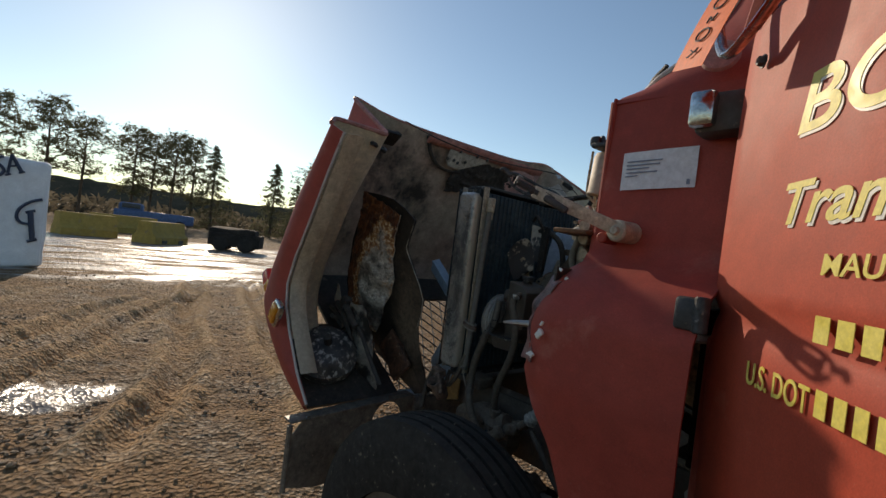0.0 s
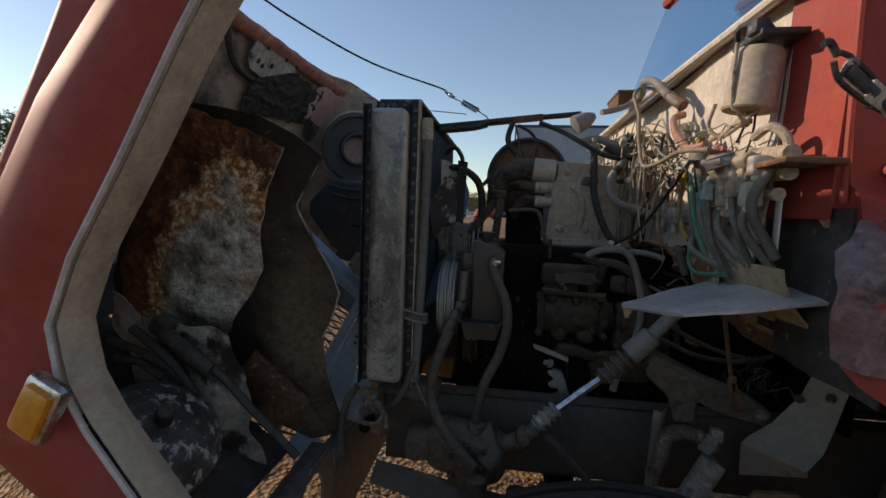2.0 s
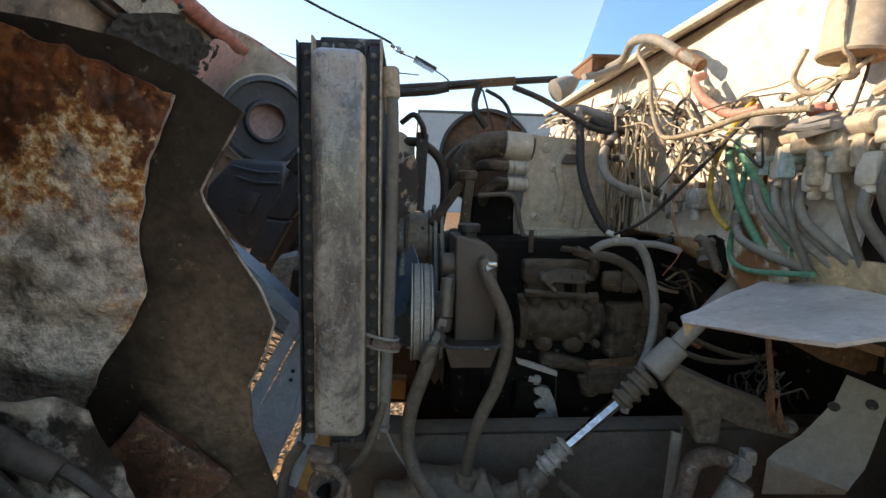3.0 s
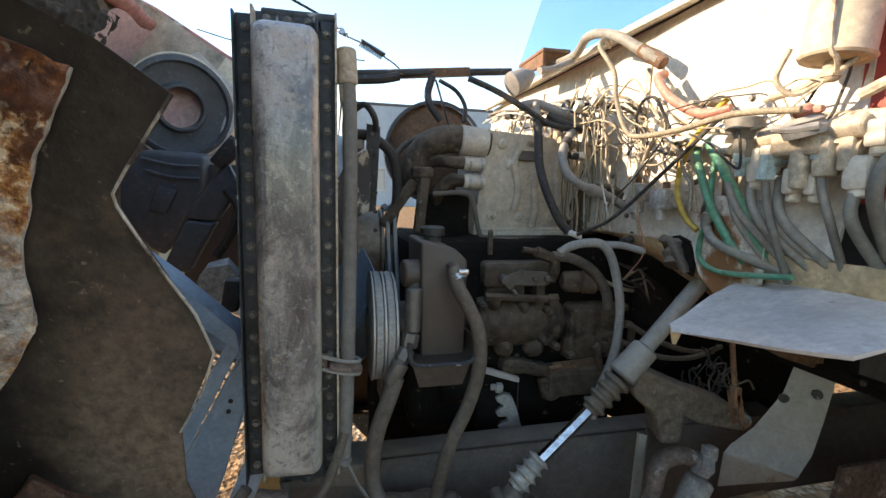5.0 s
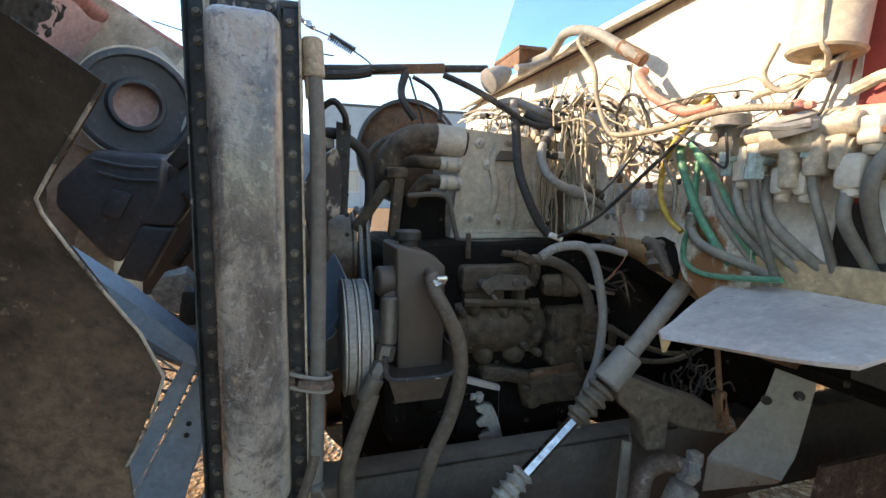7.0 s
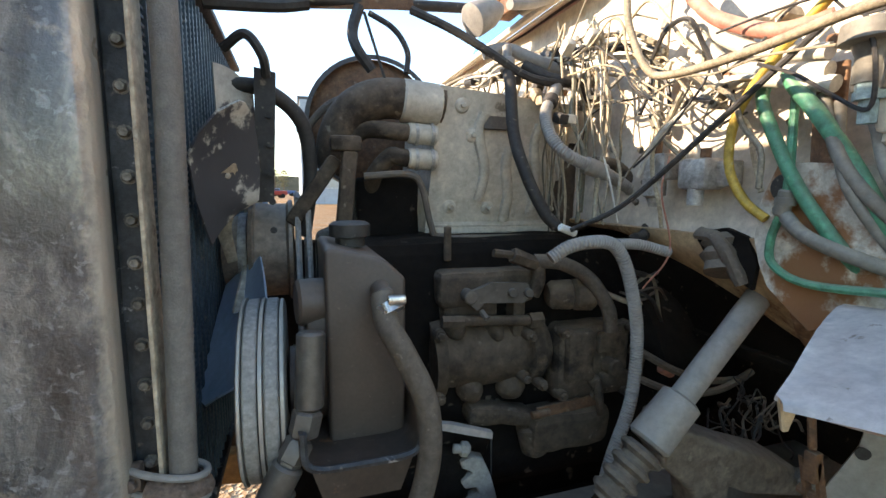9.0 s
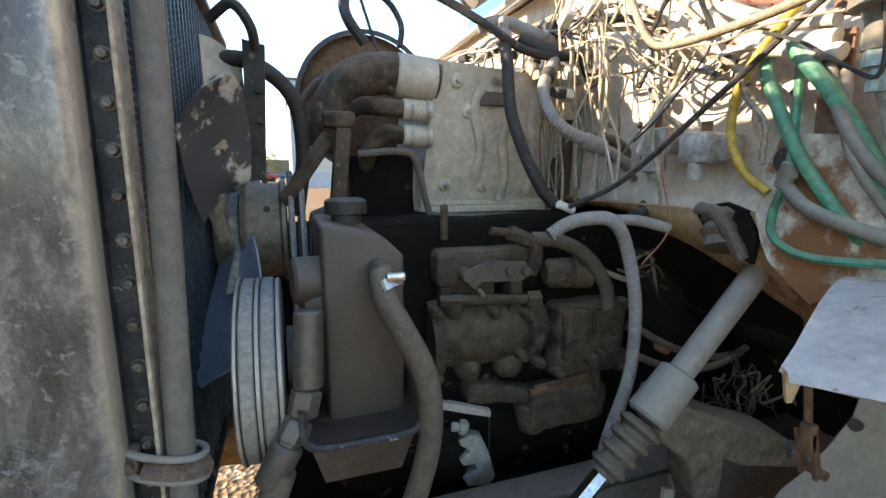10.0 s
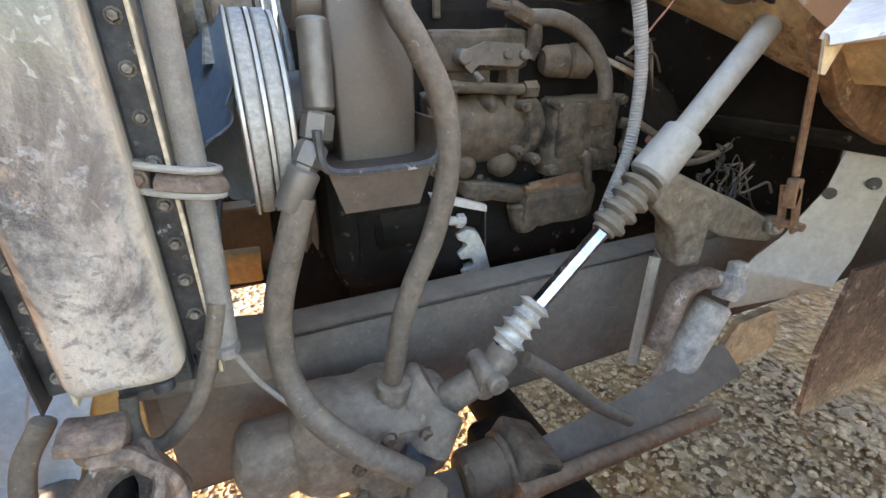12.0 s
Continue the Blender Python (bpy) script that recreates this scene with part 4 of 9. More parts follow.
def build_building():
    """Large grey clad hall, with a window, behind the engine side."""
    b = thing("warehouse", (8, 52, 0), "large pale blue-grey metal warehouse with a flat roof", "building")
    x0, x1, y0, y1, z1 = -0.9, 60.0, 52.0, 80.0, 10.7
    wx0, wx1, wz0, wz1 = 1.5, 3.6, 1.75, 4.0
    for n, (c, s) in enumerate((((0.5 * (x0 + wx0), y0, z1 / 2), (wx0 - x0, 0.3, z1)), ((0.5 * (wx1 + x1), y0, z1 / 2), (x1 - wx1, 0.3, z1)),
                                (((wx0 + wx1) / 2, y0, wz0 / 2), (wx1 - wx0, 0.3, wz0)), (((wx0 + wx1) / 2, y0, (wz1 + z1) / 2), (wx1 - wx0, 0.3, z1 - wz1)))):
        part("wall", box(c, s), BLUEGREY_WALL, b)
    part("wall", box((x0 + 0.15, (y0 + y1) / 2, z1 / 2), (0.3, y1 - y0 - 0.3, z1)), BLUEGREY_WALL, b)
    part("roof", join(box(((x0 + x1) / 2, (y0 + y1) / 2, z1 + 0.15), (x1 - x0 + 0.4, y1 - y0 + 0.4, 0.3), 0.05)), DARKMETAL, b, "dark flat roof edge")
    rib = mesh_of("rib", box((0, 0, 0), (0.05, 0.05, z1), 0.01, segs=1), BLUEGREY_WALL)
    for k in range(24):
        x = x0 + 0.25 + 0.5 * k
        if wx0 - 0.1 < x < wx1 + 0.1:
            continue
        o = part("rib", rib, None, b)
        o.location = (x, y0 - 0.17, z1 / 2)
    w = part("window", join(box(((wx0 + wx1) / 2, y0 - 0.08, wz0 - 0.06), (wx1 - wx0 + 0.3, 0.3, 0.14), 0.02), box(((wx0 + wx1) / 2, y0 - 0.08, wz1 + 0.06), (wx1 - wx0 + 0.3, 0.3, 0.14), 0.02),
                            box((wx0 - 0.06, y0 - 0.08, (wz0 + wz1) / 2), (0.14, 0.3, wz1 - wz0), 0.02), box((wx1 + 0.06, y0 - 0.08, (wz0 + wz1) / 2), (0.14, 0.3, wz1 - wz0), 0.02)), MACHINE_WHITE, b, "white framed window")
    part("pane", box(((wx0 + wx1) / 2, y0, (wz0 + wz1) / 2), (wx1 - wx0, 0.05, wz1 - wz0)), PULLEY, w, "yellowish lit pane")


def build_yard():
    # white wrapped block with printed marks
    c = thing("wrapped_container", (-13.9, -0.6, 0), "white vinyl-wrapped block with navy printed marks", "container")
    part("body", rough_up(box((-14.15, -0.95, 1.12), (1.86, 3.4, 2.24), 0.10, segs=3, cuts=6), 0.045, 1.9), WHITE_WRAP, c)
    x = -13.17
    part("printed_mark", join(tube([(x, 0.49, 1.2), (x, 0.57, 0.6)], 0.05, 6), tube([(x, 0.42, 1.15), (x, 0.57, 1.21)], 0.03, 6), tube([(x, 0.49, 0.55), (x, 0.64, 0.62)], 0.03, 6)), NAVY, c, "navy bar mark")
    part("printed_arc", tube([(x, 0.66, 1.46), (x, 0.48, 1.38), (x, 0.33, 1.23), (x, 0.29, 1.06), (x, 0.36, 0.94), (x, 0.52, 0.91)], 0.03, 6), NAVY, c, "navy arc mark")
    part("printed_mark", join(tube([(x, 0.12, 2.29), (x, 0.09, 1.9)], 0.025, 6), tube([(x, 0.12, 2.29), (x, 0.29, 1.97)], 0.035, 6), tube([(x, 0.1, 2.05), (x, 0.22, 2.08)], 0.02, 6), tube([(x, 0.06, 1.86), (x, 0.14, 1.9)], 0.02, 6), tube([(x, 0.25, 1.94), (x, 0.34, 1.98)], 0.02, 6)), NAVY, c, "navy block mark")
    part("printed_mark", tube([(x, 0.01, 2.23), (x, -0.06, 2.19), (x, -0.08, 2.09), (x, -0.01, 2.02), (x, 0.03, 1.94), (x, -0.02, 1.85), (x, -0.08, 1.85)], 0.03, 6), NAVY, c, "navy curved mark")

    def block(p, yaw, ln):
        b = thing("yellow_barrier", p, "faded yellow concrete barrier block standing in the yard", "barrier", "barriers along the yard")
        m = Matrix.Translation(p) @ Matrix.Rotation(radians(yaw), 4, "Z")
        prof = [(-0.55, 0), (-0.55, 0.3), (-0.36, 0.5), (-0.3, 1.0), (0.3, 1.0), (0.36, 0.5), (0.55, 0.3), (0.55, 0)]
        part("body", moved(slab([(-ln / 2, y, z) for y, z in prof], (ln, 0, 0)), m), YELLOW_BLOCK, b)
        for sx in (-ln / 4, ln / 4):
            part("lifting_slot", moved(box((sx, -0.5, 0.1), (0.35, 0.16, 0.16)), m), DARKMETAL, b, "dark lifting slot")

    block((-26.9, 2.4, 0), -74, 2.2)
    block((-25.6, 5.2, 0), 138, 2.6)
    block((-33.0, 4.6, 0), -70, 3.4)

    def machine(p, yaw, ln, col, label, boom=False):
        v = thing("yard_machine", p, label, "vehicle", "vehicles parked across the yard")
        m = Matrix.Translation(p) @ Matrix.Rotation(radians(yaw), 4, "Z")
        part("body", moved(join(box((0, 0, 0.95), (ln, 1.8, 0.8), 0.12), box((-ln * 0.3, 0, 1.55), (ln * 0.3, 1.7, 0.7), 0.2)), m), col, v)
        part("window", moved(join(box((-ln * 0.3, -0.86, 1.65), (ln * 0.22, 0.03, 0.35), 0.02), box((-ln * 0.452, 0, 1.65), (0.03, 1.3, 0.35), 0.02)), m), DARKMETAL, v, "dark cab glass")
        for sx in (-0.32, 0.32):
            for sy in (-0.8, 0.8):
                part("wheel", moved(lathe((ln * sx, sy - 0.13, 0.42), (0, 1, 0), [(0, 0.3), (0.03, 0.42), (0.23, 0.42), (0.26, 0.3)], 16), m), TYRE, v)
        if boom:
            part("boom", moved(join(rod((0, 0, 1.3), (ln * 0.55, 0, 2.9), 0.14, 8), rod((ln * 0.55, 0, 2.9), (ln * 0.95, 0, 1.6), 0.1, 8)), m), col, v)

    machine((-23.2, 13.6, 0), 32, 2.7, MACHINE_WHITE, "white truck parked across the yard")
    machine((-26.6, 14.6, 0), 200, 2.6, MACHINE_RED, "red loader with raised boom across the yard", True)
    machine((-38, 22, 0), 60, 4.5, DARKMETAL, "dark machine parked under the pines")
    machine((-44, 8, 0), 80, 5.5, MACHINE_BLUE, "blue truck parked behind the barriers")
    # short dark trailer with a low load
    tr = thing("flat_trailer", (-23.9, 8.1, 0), "short low dark trailer parked before the pines", "trailer")
    m = Matrix.Translation((-23.9, 8.1, 0)) @ Matrix.Rotation(radians(62), 4, "Z")
    part("body", moved(join(box((0, 0, 0.55), (2.3, 1.5, 0.62), 0.05), rough_up(box((-0.1, 0, 0.95), (2.1, 1.4, 0.3), 0.08, cuts=4), 0.12, 1.7)), m), TRAILER, tr)
    for sx in (-0.6, 0.5):
        part("wheel", moved(lathe((sx, -0.78, 0.34), (0, 1, 0), [(0, 0.24), (0.03, 0.34), (1.53, 0.34), (1.56, 0.24)], 16), m), TYRE, tr)
    machine((-5.5, 92, 0), 20, 5.0, MACHINE_RED, "red vehicle parked far off")
    machine((-9.5, 100, 0), -10, 5.0, MACHINE_WHITE, "white vehicle parked far off")
    machine((-4.2, 120, 0), 10, 6.0, MACHINE_BLUE, "blue vehicle parked far off")


build_ground()
build_gravel()
build_hill()
build_trees()
build_brush()
build_building()
build_yard()

# ---- the truck ----
truck = thing("truck", TRUCK_BASE, "old red heavy truck with its tilted hood open and engine bare", "truck")

# hood, tilted forward about 58 degrees
HOOD_C, HOOD_S = 0.521, 0.853
MID = 2.6


def hw(a, y, h):
    """Hood coordinates (back, across, up when shut) to the world."""
    return (-2.3 + HOOD_C * a - HOOD_S * h, y, 0.8 + HOOD_S * a + HOOD_C * h)


def interp(x, pts):
    return float(np.interp(x, [p[0] for p in pts], [p[1] for p in pts]))


def hood_section(a):
    lip = interp(a, ((0.0, -0.13), (0.09, -0.17), (0.142, -0.203), (0.152, -0.07), (0.23, 0.145), (0.278, 0.235), (0.355, 0.303), (0.49, 0.327), (0.69, 0.33), (0.92, 0.341), (1.1, 0.34)))
    crown = interp(a, ((0.0, 0.30), (0.06, 0.42), (0.15, 0.49), (0.3, 0.53), (0.7, 0.545), (1.1, 0.5)))
    top = interp(a, ((0.0, 0.84), (0.1, 0.9), (1.1, 0.985)))
    tuck = 0.07 * max(0.0, 1 - a / 0.14) ** 2
    half = [(1.405 + tuck, lip), (1.378 + tuck, lip + 0.4 * (crown - lip)), (1.395 + tuck, crown - 0.05), (1.45 + tuck, crown), (1.66, crown - 0.005),
            (1.70, crown + 0.05), (1.715, top - 0.10), (1.745, top - 0.012), (1.9, top + 0.01), (2.6, top + 0.03)]
    return half + [(2 * MID - y, h) for y, h in reversed(half[:-1])]


SECTIONS = {}


def hood_point(u, v):
    a = 1.1 * u
    key = round(a, 5)
    if key not in SECTIONS:
        SECTIONS[key] = smooth([(0, y, h) for y, h in hood_section(a)], 4)
    row = SECTIONS[key]
    f = v * (len(row) - 1)
    i = min(int(f), len(row) - 2)
    p = row[i].lerp(row[i + 1], f - i)
    # the rear edge is cut forward between the fenders
    cut = interp(abs(p.y - MID), ((0, 0.06), (0.55, 0.05), (0.88, 0.0))) if p.z > 0.8 else 0.0
    return Vector(hw(a - cut * u**3, p.y, p.z))


def inside(off, v0, v1):
    def fn(u, v):
        vv = v0 + (v1 - v0) * v
        e = 0.004
        du = hood_point(min(u + e, 1), vv) - hood_point(max(u - e, 0), vv)
        dv = hood_point(u, min(vv + e, 1)) - hood_point(u, max(vv - e, 0))
        return hood_point(u, vv) - du.cross(dv).normalized() * off
    return fn


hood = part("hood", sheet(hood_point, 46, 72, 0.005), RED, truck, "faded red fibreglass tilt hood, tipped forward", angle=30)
part("fender_underside", sheet(inside(0.0065, 0.004, 0.3), 46, 20, 0.003), CREAM, hood, "sooty cream underside of the fender")
part("hood_underside", sheet(inside(0.0065, 0.3, 0.7), 24, 28, 0.003), SOOT_CREAM, hood, "black sooty underside of the hood")
part("fender_underside", sheet(inside(0.0065, 0.7, 0.996), 24, 16, 0.003), CREAM, hood, "sooty cream underside of the fender")
# white edge bead along the wheel opening, and cream inner flange
bead = [hood_point(i / 96, 0.0) + Vector((0.004, -0.004, 0)) for i in range(12, 97)]
part("edge_trim", tube(bead, 0.006, 6, 3), SHEET, hood, "chipped pale edge trim of the wheel opening")
part("inner_flange", sheet(lambda u, v: hood_point(0.142 + 0.858 * u, 0.0) + Vector((0.02 * v + 0.003 - 0.035 * max(0, v - 0.55), 0.010 + 0.075 * v, 0.010 * v - 0.02 * max(0, v - 0.55))), 24, 4, 0.003), CREAM_DIM, hood, "cream flange inside the wheel opening")
part("cowl_edge", tube([hood_point(1, 0.08 + 0.84 * i / 20) for i in range(21)], 0.011, 6, 3), RED_DULL, hood, "scuffed red rolled rear edge")
# nose panels round the grille
def nose(y0, y1, h0, h1, a=-0.01):
    return slab([hw(a, y0, h0), hw(a, y1, h0), hw(a, y1, h1), hw(a, y0, h1)], Vector(hw(0.015, 0, 0)) - Vector(hw(0, 0, 0)))


part("nose_panel", nose(1.48, 1.98, -0.12, 0.4), SOOT_SHADE, hood)
part("nose_panel", nose(3.22, 3.72, -0.12, 0.4), SOOT_SHADE, hood)
part("nose_panel", nose(1.78, 3.42, 0.62, 0.86), SOOT_SHADE, hood)
part("nose_panel", nose(1.78, 1.98, 0.4, 0.62), SOOT_SHADE, hood)
part("nose_panel", nose(3.22, 3.42, 0.4, 0.62), SOOT_SHADE, hood)
part("nose_panel", nose(1.98, 3.22, -0.17, -0.10), BLUESTEEL, hood)
for k in range(-5, 18):
    y = 1.98 + 0.09 * k
    for sgn in (1, -1):
        h0, h1, ya, yb = -0.13, 0.62, y, y + sgn * 0.42
        pts = []
        for f in np.linspace(0, 1, 31):
            yy = ya + (yb - ya) * f
            if 1.97 <= yy <= 3.23:
                pts.append((yy, h0 + (h1 - h0) * f))
        if len(pts) > 2:
            part("grille_bar", rod(hw(0, *pts[0]), hw(0, *pts[-1]), 0.0045, 6), DARKMETAL, hood)

# amber side marker, double-faced turn lamp on the fender
sig = part("side_marker", rough_up(box((-2.335, 1.352, 1.135), (0.075, 0.03, 0.115), 0.012, turned("Y", 28)), 0.001, 30), CHROME, hood, "chrome-rimmed side marker")
part("lens", box((-2.333, 1.336, 1.136), (0.055, 0.022, 0.09), 0.01, turned("Y", 28)), AMBER, sig, "amber lens")
lamp = part("turn_lamp", box((-2.745, 1.50, 1.235), (0.10, 0.12, 0.07), 0.012, turned("Y", 58.6)), REDLENS, hood, "red and amber turn lamp on the fender")
part("lens", box((-2.712, 1.50, 1.205), (0.05, 0.124, 0.072), 0.01, turned("Y", 58.6)), AMBER, lamp, "amber lens half")
part("stalk", rod((-2.68, 1.50, 1.19), (-2.735, 1.50, 1.23), 0.02, 10), DARKMETAL, lamp)
# lettering on the hood's side: plain raised blocks
for k in range(4):
    s = 0.96 - 0.05 * k
    part("badge_block", slab([hw(s, 1.702, 0.70), hw(s + 0.032, 1.702, 0.70), hw(s + 0.032, 1.706, 0.775), hw(s, 1.706, 0.775)], (0, -0.012, 0)), WHITE_LETTER, hood, "pale raised badge block")


# splash shield: lies in the plane y = 2.251 - 0.26 z
def shield(x, z, off=0.0):
    return (x, 2.251 - 0.26 * z - off, z)


flap_edge = [(-2.037, 1.618), (-2.076, 1.561), (-2.114, 1.505), (-2.119, 1.475), (-2.075, 1.379), (-2.024, 1.25), (-2.088, 1.107), (-2.093, 1.0), (-2.045, 0.78),
             (-2.16, 0.74), (-2.45, 0.86), (-2.75, 1.02), (-2.74, 1.25), (-2.62, 1.5), (-2.42, 1.75), (-2.3, 1.735), (-2.2, 1.715), (-2.11, 1.672)]
part("splash_flap", slab([shield(x, z) for x, z in flap_edge], (0, 0.007, 0)), LINER, hood, "black greasy rubber splash shield with ragged edge")


def rust_fn(u, v):
    left = [(-2.60, 1.0), (-2.72, 1.12), (-2.69, 1.28), (-2.62, 1.42), (-2.53, 1.56), (-2.43, 1.755)]
    right = [(-2.447, 1.005), (-2.36, 1.14), (-2.245, 1.30), (-2.235, 1.42), (-2.20, 1.52), (-2.136, 1.64)]
    k = u * 5
    i = min(int(k), 4)
    l = Vector(left[i]).lerp(Vector(left[i + 1]), k - i)
    r = Vector(right[i]).lerp(Vector(right[i + 1]), k - i)
    p = l.lerp(r, v)
    wrinkle = 0.010 * noise.noise(Vector((p.x * 6, p.y * 14, 1))) + 0.007 * noise.noise(Vector((p.x * 25, p.y * 30, 4))) + 0.004 * noise.noise(Vector((p.x * 70, p.y * 70, 4)))
    edge = 0.007 * noise.noise(Vector((p.x * 30, p.y * 30, 9)))
    near_mid = math.exp(-(((p.x + 2.43 - 0.42 * (p.y - 1.2)) / 0.16) ** 2) - (((p.y - 1.17) / 0.26) ** 2))
    wrinkle += near_mid * 0.011 * math.sin(34 * p.y + 16 * p.x + 2.5 * noise.noise(Vector((p.x * 7, p.y * 7, 2)))) + 0.003 * noise.noise(Vector((p.x * 130, p.y * 130, 3)))
    return shield(p.x + edge, p.y + edge, 0.012 + 0.045 * math.sin(math.pi * v) ** 0.7 * math.sin(math.pi * min(1, u * 1.1 + 0.05)) + wrinkle)


part("rusted_wheelhouse", sheet(rust_fn, 130, 96, 0.004), RUST_PANEL, hood, "flaking rusted wheelhouse panel with pale centre", angle=60)


part("rusted_bracket", rough_up(box((-2.27, 1.985, 0.92), (0.22, 0.03, 0.15), 0.004, turned("Y", 42), cuts=4), 0.012, 22), RUST_DARK, hood, "brown rusted steel bracket")
part("strap", tube([(-2.32, 1.745, 1.092), (-2.275, 1.76, 1.048), (-2.199, 1.76, 0.974), (-2.111, 1.76, 0.894), (-2.07, 1.765, 0.85)], 0.0105, 8, flat=0.7), RUBBER_BLACK, hood, "long black strap across the shield")
part("strap_arm", rough_up(join(tube([(-2.435, 1.745, 1.165), (-2.39, 1.74, 1.135), (-2.34, 1.74, 1.10), (-2.295, 1.745, 1.068)], 0.020, 10, 6, flat=0.8), box((-2.43, 1.75, 1.172), (0.05, 0.05, 0.06), 0.014, turned("Y", 32), cuts=3)), 0.006, 22), RUBBER_BLACK, hood, "thick black bent arm holding the strap")
for edge_pts in (flap_edge[:7],):
    part("edge_bead", tube([shield(x, z, 0.003) for x, z in edge_pts], 0.0022, 5, 2), CHALK, hood, "worn pale edge of the shield")
part("edge_bead", tube([rust_fn(k / 24, 1.0) for k in range(25)], 0.003, 5, 2), CHALK, hood, "worn pale edge of the panel")
# headlamp bowl seen from behind
bowl = part("headlamp_bowl", rough_up(lathe(hw(0.15, 1.62, 0.12), Vector(hw(-1, 0.25, 0.1)) - Vector(hw(0, 0, 0)), [(0, 0.02), (0.004, 0.06), (0.012, 0.10), (0.03, 0.128), (0.06, 0.142), (0.07, 0.155), (0.12, 0.155)], 36), 0.007, 16), BOWL, hood, "headlamp bowl with flaking black paint")
part("plug", rod(hw(0.19, 1.60, 0.12), hw(0.145, 1.62, 0.12), 0.02, 10, 0.003), RUBBER_BLACK, bowl)
# round air inlet on the far side
ax = Vector((0.45, -0.87, -0.15)).normalized()
RC = Vector((-2.475, 3.38, 1.84))
ring = part("air_inlet_ring", lathe(RC, ax, [(0, 0.082), (0, 0.195), (0.012, 0.208), (0.035, 0.208), (0.042, 0.198), (0.042, 0.186), (0.026, 0.178), (0.02, 0.15), (0.02, 0.105), (0.035, 0.098), (0.05, 0.096), (0.052, 0.088), (0.05, 0.082), (0, 0.082)], 48, caps=False), INLET, hood, "round black rubber air inlet seal")
part("duct", lathe(RC, -ax, [(0, 0.09), (0.2, 0.09), (0.2, 0.001)], 24, caps=False), RED_DULL, ring, "dull pink paint inside the duct")
part("duct_back", lathe(RC - ax * 0.03, ax, [(0, 0.088), (0.004, 0.088)], 24), DUCT, ring, "dull pink paint at the back of the duct")
part("seal_bead", tube([RC + ax * 0.03 + Vector((0.845, 0.437, 0.0)) * (0.213 * math.cos(k * 0.2618)) + Vector((0.068, -0.132, 0.989)) * (0.213 * math.sin(k * 0.2618)) for k in range(25)], 0.006, 6, 2), WHITE_DIRTY, ring, "pale perished edge of the seal")
part("inlet_panel", slab([(-2.535, 3.44, 2.039), (-2.405, 3.44, 2.089), (-2.256, 3.44, 1.939), (-2.261, 3.44, 1.797), (-2.367, 3.44, 1.608), (-2.643, 3.44, 1.654), (-2.73, 3.44, 1.694), (-2.629, 3.44, 1.932)], (-0.01, 0.03, 0)), SHEET, hood, "pale panel round the inlet")
part("dark_duct", rough_up(bevelled(slab([(-2.529, 3.1, 1.639), (-2.316, 3.1, 1.627), (-2.329, 3.1, 1.503), (-2.47, 3.1, 1.242), (-2.516, 3.1, 1.27), (-2.65, 3.1, 1.445), (-2.64, 3.1, 1.52)], (-0.02, 0.2, 0.02)), 0.018, 3), 0.004, 6), INLET, hood, "dark blue-grey moulded duct")
part("duct_pad", bevelled(slab([(-2.474, 3.085, 1.508), (-2.412, 3.085, 1.492), (-2.456, 3.085, 1.404), (-2.514, 3.085, 1.421)], (0, 0.02, 0)), 0.004, 2), INLET, hood)
for z_ in (1.60, 1.555):
    part("duct_rib", tube([(-2.53 + 0.3 * (1.60 - z_), 3.095, z_ + 0.01), (-2.43, 3.09, z_ - 0.012), (-2.335, 3.095, z_ - 0.015)], 0.007, 6, flat=0.6), INLET, hood)
part("brown_panel", rough_up(slab([(-2.43, 3.25, 1.60), (-2.16, 3.25, 1.60), (-2.16, 3.25, 1.10), (-2.45, 3.25, 1.10)], (0, 0.01, 0)), 0.004, 5), BROWN_TANK, hood, "brown stained panel behind the duct")
part("duct_arm", rough_up(bevelled(slab([(-2.212, 2.75, 1.533), (-2.169, 2.75, 1.592), (-2.130, 2.75, 1.505), (-2.203, 2.75, 1.4), (-2.246, 2.75, 1.40), (-2.297, 2.75, 1.41)], (-0.01, 0.10, 0)), 0.012, 3), 0.003, 9), INLET, hood, "dark moulded arm")
part("duct_arm", rough_up(bevelled(slab([(-2.292, 2.745, 1.403), (-2.205, 2.745, 1.394), (-2.291, 2.745, 1.236), (-2.364, 2.745, 1.253)], (-0.01, 0.10, 0)), 0.010, 3), 0.003, 9), INLET, hood, "dark moulded arm")
part("arm_clamp", rough_up(bevelled(slab([(-2.214, 2.73, 1.59), (-2.151, 2.73, 1.671), (-2.120, 2.73, 1.622), (-2.182, 2.73, 1.562)], (0, 0.05, 0)), 0.006, 2), 0.004, 20), RUBBER_BLACK, hood)
part("arm_strap", tube([(-2.17, 2.735, 1.50), (-2.135, 2.73, 1.44), (-2.16, 2.735, 1.36), (-2.205, 2.735, 1.29)], 0.014, 8), RUBBER_BLACK, hood, "black corrugated strap beside the arm")
part("cast_bracket", rough_up(slab([(-2.19, 2.45, 1.262), (-2.161, 2.45, 1.298), (-2.116, 2.45, 1.307), (-2.088, 2.45, 1.272), (-2.13, 2.45, 1.217), (-2.174, 2.45, 1.231)], (0, 0.04, 0.01)), 0.012, 22), ALU, hood, "pale cast bracket beside the radiator")
part("bracket_foot", rough_up(box((-2.092, 2.40, 1.238), (0.04, 0.05, 0.085), 0.01, turned("Y", 8)), 0.004, 20), RUBBER_BLACK, hood)
